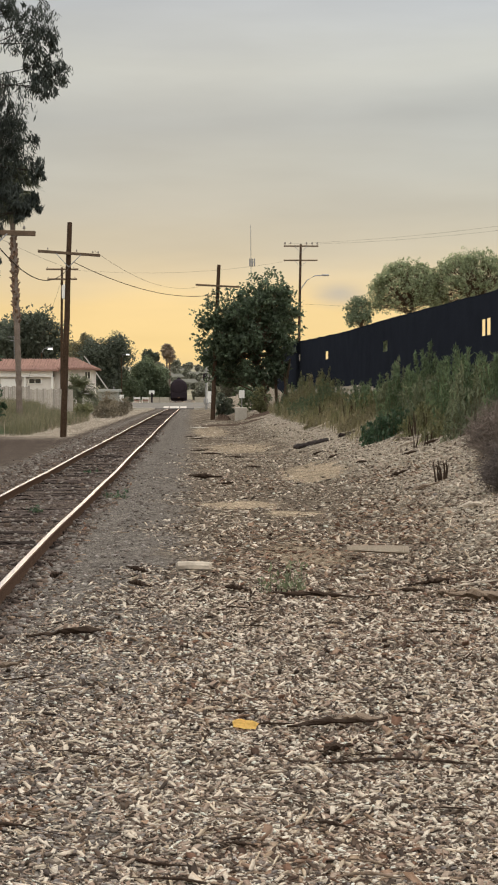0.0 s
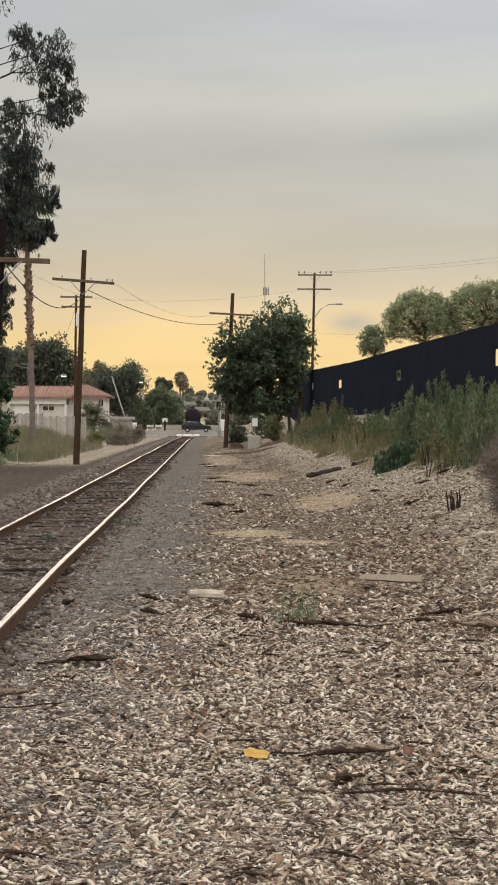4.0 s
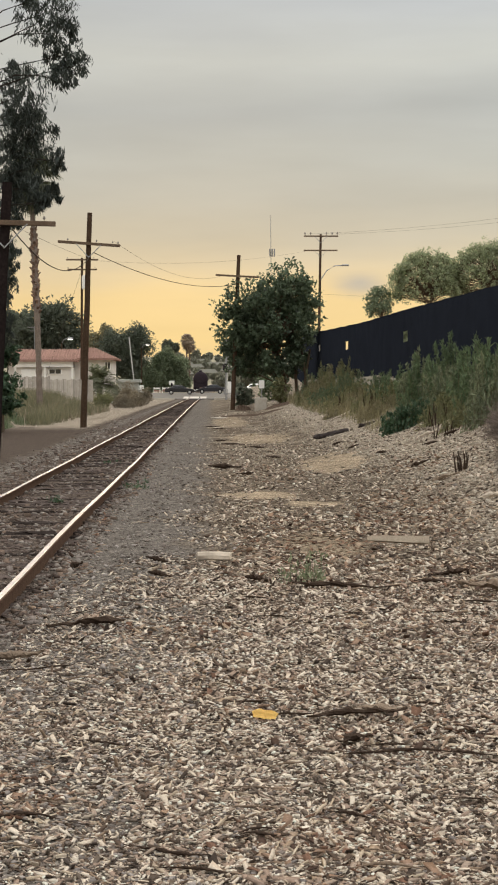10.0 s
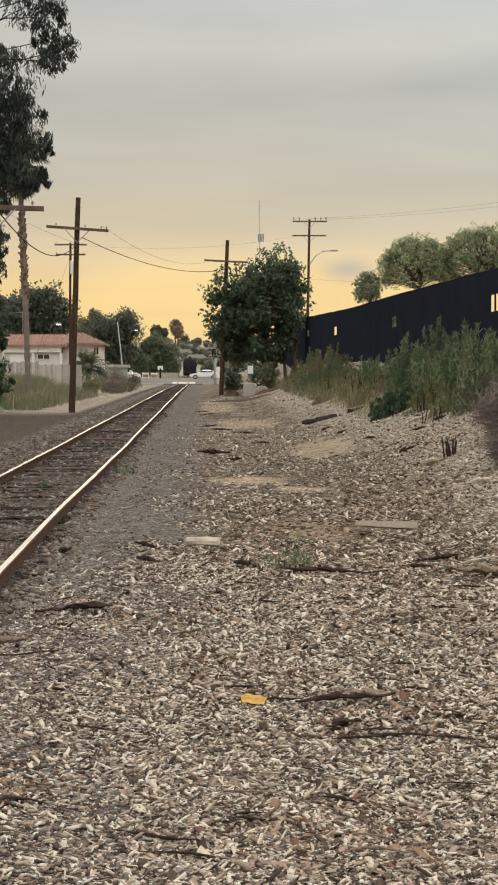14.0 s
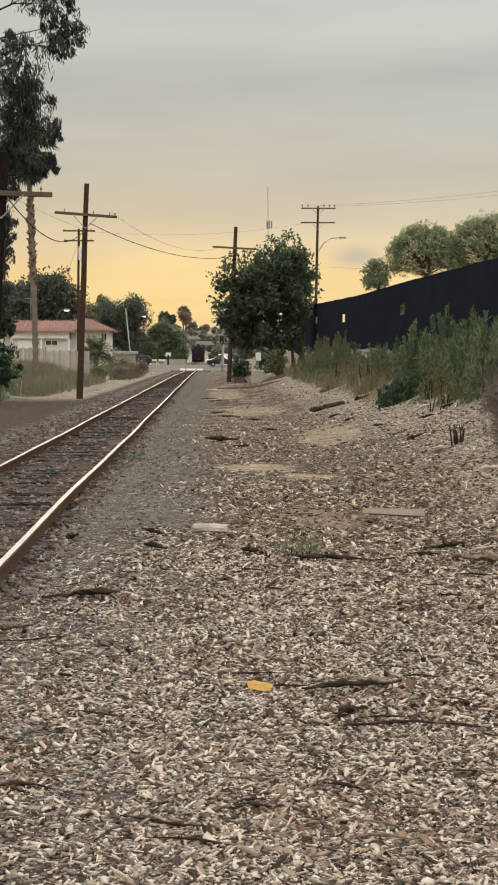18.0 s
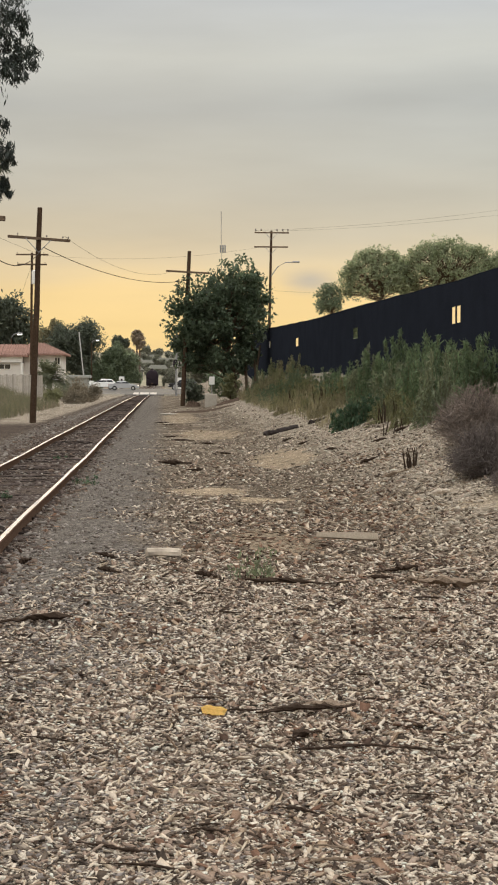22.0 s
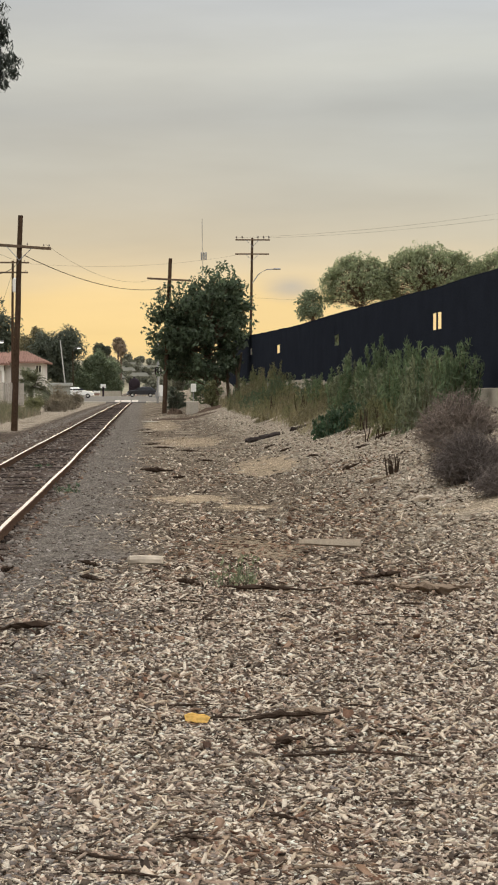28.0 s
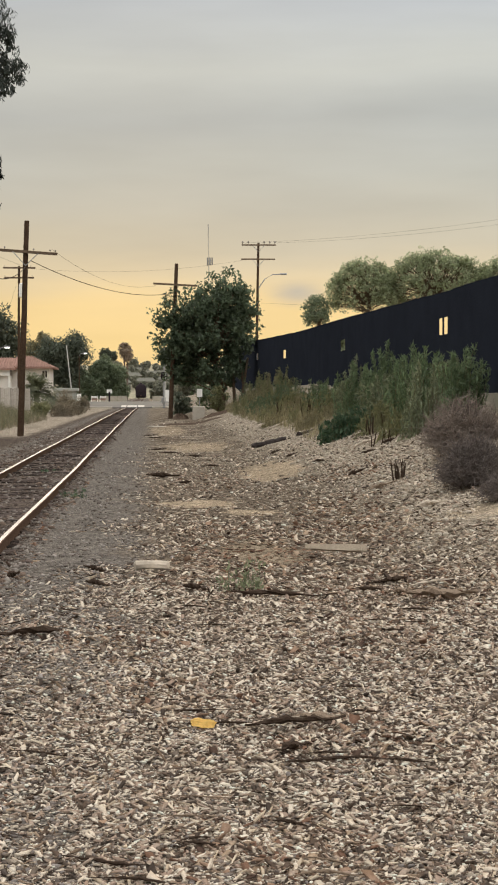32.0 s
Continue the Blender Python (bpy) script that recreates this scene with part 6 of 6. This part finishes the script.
def crossing_signal():
    """A cantilever signal whose arm reaches over the street."""
    m = thing("crossing_signal", Matrix.Translation((2.1, 238.2, -0.1)), "dark railway crossing signal with a cantilever arm over the street", "signal")
    bm = bmesh.new()
    tube(bm, [(0, 0, -0.3), (0, 0, 8.9)], [0.16, 0.12], 10)
    part("mast", bm, M_IRON, m)
    for z in (7.3, 8.6):
        bm = bmesh.new()
        tube(bm, [(0, 0, z), (0, 10, z - 0.2)], 0.07, 8)
        part("arm", bm, M_IRON, m)
    for y, z in ((0.3, 4.5), (4.0, 8.0), (8.0, 8.0)):
        for sx in (-1, 1):
            bm = bmesh.new()
            tube(bm, [(sx * 0.35, y - 0.45, z), (sx * 0.45, y - 0.45, z)], 0.42, 16)
            hood = part("backplate", bm, M_TANK, m)
            bm = bmesh.new()
            tube(bm, [(sx * 0.46, y - 0.45, z), (sx * 0.62, y - 0.45, z)], [0.14, 0.16], 12)
            part("lens", bm, M_CERAMIC, hood)
        bm = bmesh.new()
        box(bm, -0.35, 0.35, y - 0.55, y - 0.25, z - 0.55, z + 0.55, 0.04)
        part("lamp_housing", bm, M_TANK, m)


signal_cabinet(2.9, 0.48, 2.1)
signal_cabinet(-11.8, 0.35, 1.5)
crossing_signal()


def barricade(x):
    b = thing("barricade", Matrix.Translation((x, 288, 0.42)), "white street barricade with a red board", "barricade", "barricades by the street")
    for k in range(2):
        bm = bmesh.new()
        box(bm, -0.55, 0.55, -0.03, 0.03, 0.45 + 0.4 * k, 0.72 + 0.4 * k, 0.01)
        part("board", bm, (M_ROOF, M_WHITE)[k], b, ("red board", "white board")[k])
    for sx in (-1, 1):
        bm = bmesh.new()
        tube(bm, [(sx * 0.5, -0.3, -0.1), (sx * 0.5, 0.05, 1.2), (sx * 0.5, 0.35, -0.1)], 0.04, 6)
        part("leg", bm, M_WHITE, b)


barricade(-9.25)
barricade(-7.8)


def block_and_sign():
    x, y = 3.0, 103.0
    b = thing("concrete_block", Matrix.Translation(at(x, y)), "pale concrete block with a worn top beside the leafy tree", "concrete block")
    bm = bmesh.new()
    box(bm, -0.36, 0.36, -0.35, 0.35, -0.4, 0.75, 0.04)
    part("body", bm, M_CONCRETE, b)
    s = thing("marker_sign", Matrix.Translation(at(3.15, 106)), "small white marker plate on a post", "sign")
    bm = bmesh.new()
    tube(bm, [(0, 0, -0.3), (0, 0, 1.6)], 0.035, 6)
    part("post", bm, M_IRON, s)
    bm = bmesh.new()
    box(bm, -0.17, 0.17, -0.06, -0.035, 1.25, 1.75, 0.008)
    part("plate", bm, M_WHITE, s)


block_and_sign()


def white_stone(x, y, r, seed):
    rng = random.Random(seed)
    bm = bmesh.new()
    bmesh.ops.create_icosphere(bm, subdivisions=2, radius=r)
    for v in bm.verts:
        v.co = Vector((v.co.x * 1.4, v.co.y, v.co.z * 0.7)) * rng.uniform(0.82, 1.15)
    ob = part("stone", bm, M_WHITE)
    ob.matrix_world = pose(*at(x, y, r * 0.35), 0, 0, rng.uniform(0, 90))
    tagged(ob, "small white stone on the sand beside the bushes", "stone", "white stones")


for k, (px, py) in enumerate(((178, 727), (184, 730), (197, 731), (205, 728))):
    white_stone(*sight(px, py), 0.13 + 0.03 * (k % 2), k)


def mulch_heap(x, y, lx, ly, h, label, seed):
    rng = random.Random(seed)
    bm = bmesh.new()
    n, k = 22, 9
    grid = []
    for i in range(n):
        row = []
        for j in range(k):
            u, w = 2 * i / (n - 1) - 1, 2 * j / (k - 1) - 1
            px, py = x + u * lx + w * 0.25 * lx, y + w * ly
            hh = max(0.0, 1 - u * u) ** 0.5 * max(0.0, 1 - w * w) * h * rng.uniform(0.6, 1.2)
            row.append(bm.verts.new((px, py, float(land(px, py)) - 0.03 + hh)))
        grid.append(row)
    for i in range(n - 1):
        for j in range(k - 1):
            bm.faces.new((grid[i][j], grid[i + 1][j], grid[i + 1][j + 1], grid[i][j + 1]))
    tagged(part("mulch_heap", bm, M_MULCH), label, "mulch")


M_MULCH = mat("brown_mulch", (0.085, 0.060, 0.044), 0.95, 0.4, 3.0, 0.8, 25.0)
mulch_heap(2.3, 95.0, 1.9, 1.3, 0.10, "low heap of dark brown mulch along the bank", 1)
mulch_heap(4.2, 102.0, 1.0, 2.6, 0.16, "low heap of dark brown mulch under the tree", 2)
mulch_heap(2.0, 107.0, 0.45, 1.2, 0.4, "small heap of reddish brown earth", 3)


def stalk_tuft(x, y, n, h, r, label, seed, material=None):
    rng = random.Random(seed)
    t = thing("dead_stalk_tuft", Matrix.Translation(at(x, y)), label, "dead plant", "dead stalks on the bank")
    for k in range(n):
        a, d = rng.uniform(0, math.tau), r * rng.uniform(0.2, 1)
        p = Vector((d * math.cos(a), d * math.sin(a), -0.08))
        q = p + Vector((rng.uniform(-0.25, 0.25) * h, rng.uniform(-0.25, 0.25) * h, h * rng.uniform(0.6, 1.1) + 0.08))
        bm = bmesh.new()
        tube(bm, [p, p.lerp(q, 0.5) + Vector((rng.uniform(-0.02, 0.02), 0, 0)), q], [0.016, 0.013, 0.007], 6)
        part("stalk", bm, material or M_WOODDARK, t)


stalk_tuft(*sight(803, 853), 9, 0.30, 0.16, "tuft of short dark dead stalks", 1)
stalk_tuft(5.35, 40.0, 7, 0.5, 0.25, "tuft of dark dead stalks before green weeds", 2)
stalk_tuft(5.6, 46.0, 6, 0.5, 0.4, "tuft of dark dead stalks before green weeds", 3)
stalk_tuft(5.5, 58.0, 8, 0.7, 0.5, "tuft of dark dead stalks among dry weeds", 4)
stalk_tuft(5.4, 68.0, 8, 0.7, 0.6, "tuft of dark dead stalks among dry weeds", 5)
stalk_tuft(5.1, 36.5, 7, 0.3, 0.35, "tuft of short dark dead stalks", 6)
stalk_tuft(-8.2, 74.5, 1, 0.85, 0.05, "pale wooden stake standing in the grass", 7, M_WOODGREY)

stalk_tuft(*spot(508, 1056), 8, 0.09, 0.28, "dark dry stubs at the foot of a small weed", 8)
weed_clump("small_weed", at(*spot(520, 1042)), 0.36, 0.30, 15, M_PALEWEED, "small pale green weed growing in the gravel", 170, 0.05, 4, 0.45, stalk=M_PALEWEED)
weed_clump("small_weed", at(-1.35, 30.0), 0.22, 0.26, 10, M_DARKWEED, "small dark green weed growing beside the rail", 171, 0.05, 7, 0.3)
weed_clump("small_weed", at(-2.5, 26.5), 0.17, 0.14, 8, M_DARKWEED, "small dark weed growing between the rails", 172, 0.05, 7, 0.3)
weed_clump("small_weed", at(-2.4, 40.0), 0.14, 0.2, 8, M_DARKWEED, "small dark weed growing between the rails", 173, 0.05, 7, 0.3)
tree("shrub", at(-8.1, 66), blobs_in(14, 0, 0, 2.0, 0.55, 0.5, 1.5, 0.5, 77), 0.16, 24, M_DARKWEED, "upright dark green shrub at the edge of the terrace", 77, trunk=((0, 0, -0.2), (0, 0, 0.8), (0.1, 0, 1.8)), r=0.07, sub=14, fill=0.1, category="shrub")
tree("bush", at(4.25, 104.5), blobs_in(10, 0, 0, 0.8, 0.45, 0.4, 0.6, 0.32, 80), 0.12, 24, M_OLIVE, "khaki dry bush under the leafy tree", 80, trunk=((0, 0, -0.2), (0, 0, 0.4), (0, 0, 0.9)), r=0.05, sub=12, fill=0.1, category="bush")
tree("bush", at(4.6, 122), blobs_in(10, 0, 0, 0.9, 1.2, 0.8, 0.6, 0.6, 78), 0.18, 24, M_WEED, "olive green bush behind the leafy tree", 78, trunk=((0, 0, -0.2), (0, 0, 0.4), (0, 0, 0.9)), r=0.06, sub=12, fill=0.1, category="bush")
tree("bush", at(2.5, 128), blobs_in(8, 0, 0, 0.8, 0.8, 0.7, 0.6, 0.5, 79), 0.18, 24, M_FARLEAF, "olive green bush behind the leafy tree", 79, trunk=((0, 0, -0.2), (0, 0, 0.4), (0, 0, 0.9)), r=0.06, sub=12, fill=0.1, category="bush")
for k, (px, py, L, turn, m, lab) in enumerate([(745, 790, 0.6, 28, M_WOODGREY, "bleached crooked stick on the bank"), (596, 754, 1.3, 35, M_WOODGREY, "bleached branch on the bank"), (366, 777, 0.6, 4, M_WOODGREY, "pale broken slat on the sand"), (612, 812, 0.25, 10, M_WOODDARK, "dark scrap of bark on the bank"), (661, 823, 0.3, -20, M_WOODDARK, "dark scrap of bark on the bank"), (730, 845, 0.35, 25, M_WOODDARK, "dark scrap of bark on the bank"), (747, 808, 0.3, 15, M_WOODDARK, "dark scrap of bark on the bank"), (583, 806, 0.3, 5, M_WOODDARK, "dark scrap of bark on the bank"), (785, 788, 0.25, 40, M_WOODDARK, "dark scrap of bark on the bank"), (775, 870, 0.4, 12, M_WOODBROWN, "brown strip of bark on the bank"), (862, 905, 0.4, 8, M_WOODGREY, "bleached stick on the bank")]):
    bark_piece("branch", *sight(px, py), L, 0.05, 0.04, turn, m, lab, 40 + k, 0.1)
bm = bmesh.new()
box(bm, -0.42, 0.42, -0.8, 0.8, 0.0, 0.03, 0.008)
ob = part("board_scrap", bm, M_CONCRETE)
ob.matrix_world = pose(*at(*sight(376, 757)), 0, 0, 12)
tagged(ob, "pale flat scrap of board on the sand", "board", "wood lying on the ground")
for k, (px, py, L, turn) in enumerate([(398, 806, 0.7, 3), (372, 800, 0.5, -4), (440, 812, 0.4, 6), (372, 778, 0.6, 0), (470, 830, 0.35, 10), (420, 860, 0.35, -12), (262, 1022, 0.2, 12), (120, 1022, 0.12, 0), (440, 1050, 0.2, 5), (362, 774, 0.7, 4)]):
    x, y = spot(px, py)
    bark_piece("branch", x, y, L, 0.05, 0.035, turn, M_WOODDARK, "dark scrap of bark on the ground", 700 + k)

q = random.Random(77)
for k in range(34):
    px, py = q.uniform(-20, 900), q.uniform(1060, 1580)
    x, y = spot(px, py)
    bark_piece("twig", x, y, q.uniform(0.14, 0.42), q.uniform(0.006, 0.012), 0.010, q.gauss(0, 14), (M_WOODDARK, M_WOODBROWN, M_WOODDARK)[k % 3], "thin dark twig lying on the gravel" if k % 3 != 1 else "thin brown twig lying on the gravel", 900 + k, 0.03, "twig")

# ---- loose cover of the ground: thins out and coarsens with distance from the path's start ----
scatter("pebbles", M_PEBBLE, 84000, (5.2, 17.0), 0.0140, 0.5, 1, "pale pebbles and gravel", zone=zone_chips, sink=0.2, ico=True)
scatter("pebbles", M_PEBBLE, 26000, (11.0, 75.0), 0.021, 0.34, 3, "pale stones among the chips and on the bank", zone=zone_chips)
scatter("bark_chips", M_CHIP, 92000, (5.2, 18.0), 0.0138, 0.35, 5, "wood chips and bark bits", long=2.3, zone=zone_chips, sink=0.2)
scatter("bark_chips", M_CHIP, 48000, (12.0, 60.0), 0.023, 0.3, 7, "wood chips and bark bits", long=2.1, zone=zone_chips)
scatter("bark_chips", M_CHIP, 12000, (45.0, 112.0), 0.036, 0.14, 41, "scattered dark chips on the sandy verge", long=2.4, zone=lambda x, y: smoothstep(0.1, 0.5, x) * (1 - smoothstep(4.6, 5.4, x)) * (0.25 + 0.6 * patchy(x, y, 0.8)))
scatter("straw_bits", M_STRAW, 26000, (5.2, 30.0), 0.008, 0.7, 6, "thin twigs and straw litter", long=6.0, zone=zone_chips)
scatter("bank_gravel", M_BANKSTONE, 25000, (17.0, 90.0), 0.030, 0.6, 15, "pale grey gravel on the bank", zone=zone_bank)
scatter("leaf_litter", M_LITTER, 34000, (5.5, 44.0), 0.026, 0.18, 12, "reddish brown leaf litter", long=1.7, zone=zone_litter)
scatter("leaf_litter", M_LITTER, 34000, (14.0, 40.0), 0.033, 0.2, 14, "drift of reddish brown leaf litter", long=1.6, zone=lambda x, y: 0.45 * np.clip(1 - ((x + 1.38) / 0.2) ** 2, 0, 1) * patchy(x, y, 3.0) + np.clip(1.15 - ((x - 2.75) / 0.75) ** 2 - ((y - 23.0) / 4.2) ** 2, 0, 1) * (0.4 + 0.6 * patchy(x, y, 2.5)))
scatter("grey_gravel", M_BALLAST, 33000, (6.0, 60.0), 0.017, 0.5, 8, "fine grey gravel beside the rail", zone=zone_strip)
scatter("ballast_stones", M_TRACKSTONE, 40000, (12.0, 90.0), 0.036, 0.5, 9, "brown ballast stones round the sleepers", zone=zone_track)


scatter("pebbles", M_PEBBLE, 7000, (5.0, 6.0), 0.024, 0.5, 31, "pale pebbles round the viewpoint", zone=zone_chips, xr=(-2.0, 6.0))
scatter("bark_chips", M_CHIP, 8000, (5.0, 6.0), 0.024, 0.3, 32, "wood chips round the viewpoint", long=2.2, zone=zone_chips, xr=(-2.0, 6.0))
scatter("ballast_stones", M_TRACKSTONE, 5000, (5.0, 6.0), 0.05, 0.5, 33, "brown ballast stones round the near sleepers", zone=zone_track, xr=(-5.2, -1.0))

GROUND = bpy.data.objects["ground"]


def single_pieces(name, material_list, n, size, flat, long, seed):
    """The pieces nearest the path's start, each one an object of its own on the ground."""
    rng = np.random.default_rng(seed)
    shapes = []
    for k in range(10):
        bm = bmesh.new()
        vs = [bm.verts.new(((x * rng.uniform(0.6, 1.1)) * long, y * rng.uniform(0.5, 0.95), z * rng.uniform(0.6, 1.0) * flat)) for z in (-0.5, 0.5) for y in (-0.5, 0.5) for x in (-0.5, 0.5)]
        for f in ((0, 2, 3, 1), (4, 5, 7, 6), (0, 1, 5, 4), (2, 6, 7, 3), (0, 4, 6, 2), (1, 3, 7, 5)):
            bm.faces.new([vs[i] for i in f])
        bmesh.ops.bevel(bm, geom=bm.edges[:], offset=0.10 * min(flat, 1.0), segments=1, affect="EDGES")
        me = bpy.data.meshes.new(name)
        bm.to_mesh(me)
        bm.free()
        me.materials.append(material_list[k % len(material_list)])
        shapes.append(me)
    for k in range(n):
        y = 5.4 * (9.0 / 5.4) ** rng.uniform(0, 1)
        x = rng.uniform(-0.14 * y, 0.21 * y)
        s = size * math.exp(float(np.clip(rng.normal(0, 0.3), -0.5, 0.5)))
        ob = new(name, shapes[k % 10])
        ob.parent = GROUND
        ob.matrix_basis = pose(*at(x, y, s * flat * 0.45), rng.normal(0, 7), rng.normal(0, 7), rng.uniform(0, 360)) @ Matrix.Diagonal((s, s, s, 1))


STONES = [mat("loose_stone", c, 0.85, 0.2, 20.0, 0.4, 90.0, obj=0.25) for c in ((0.40, 0.34, 0.265), (0.28, 0.23, 0.18), (0.52, 0.46, 0.37), (0.16, 0.13, 0.11), (0.36, 0.30, 0.23))]
BARKS = [mat("loose_bark", c, 0.9, 0.25, 20.0, 0.4, 90.0, obj=0.25) for c in ((0.20, 0.14, 0.095), (0.38, 0.30, 0.21), (0.09, 0.065, 0.048), (0.27, 0.18, 0.12))]
single_pieces("pebble", STONES, 290, 0.025, 0.45, 1.2, 21)
single_pieces("bark_chip", BARKS, 200, 0.022, 0.3, 1.9, 22)


def motions():
    walk(GATE_ARM, [(t, pose(0.15, -0.3, 1.42, 0, -a, 0)) for t, a in ((0, 35), (1, 29.5), (2, 24), (3, 20.5), (4.2, 17.5), (5.5, 15), (7, 11), (8, 9), (9, 7), (10, 6), (32, 6))])
    walk(TANK, [(t, pose((RAIL_R + RAIL_L) / 2, y, RAIL_TOP + 0.42)) for t, y in ((0, 328), (4.5, 350), (9, 375), (14, 408), (20, 440), (26, 473), (32, 505))])
    for ob, v, x, t in CARS:
        y, z, turn = (262.0, 0.50, 0) if v > 0 else (270.0, 0.58, 180)
        walk(ob, [(s, pose(x + v * (s - t), y, z, 0, 0, turn)) for s in (0, 32)])


motions()
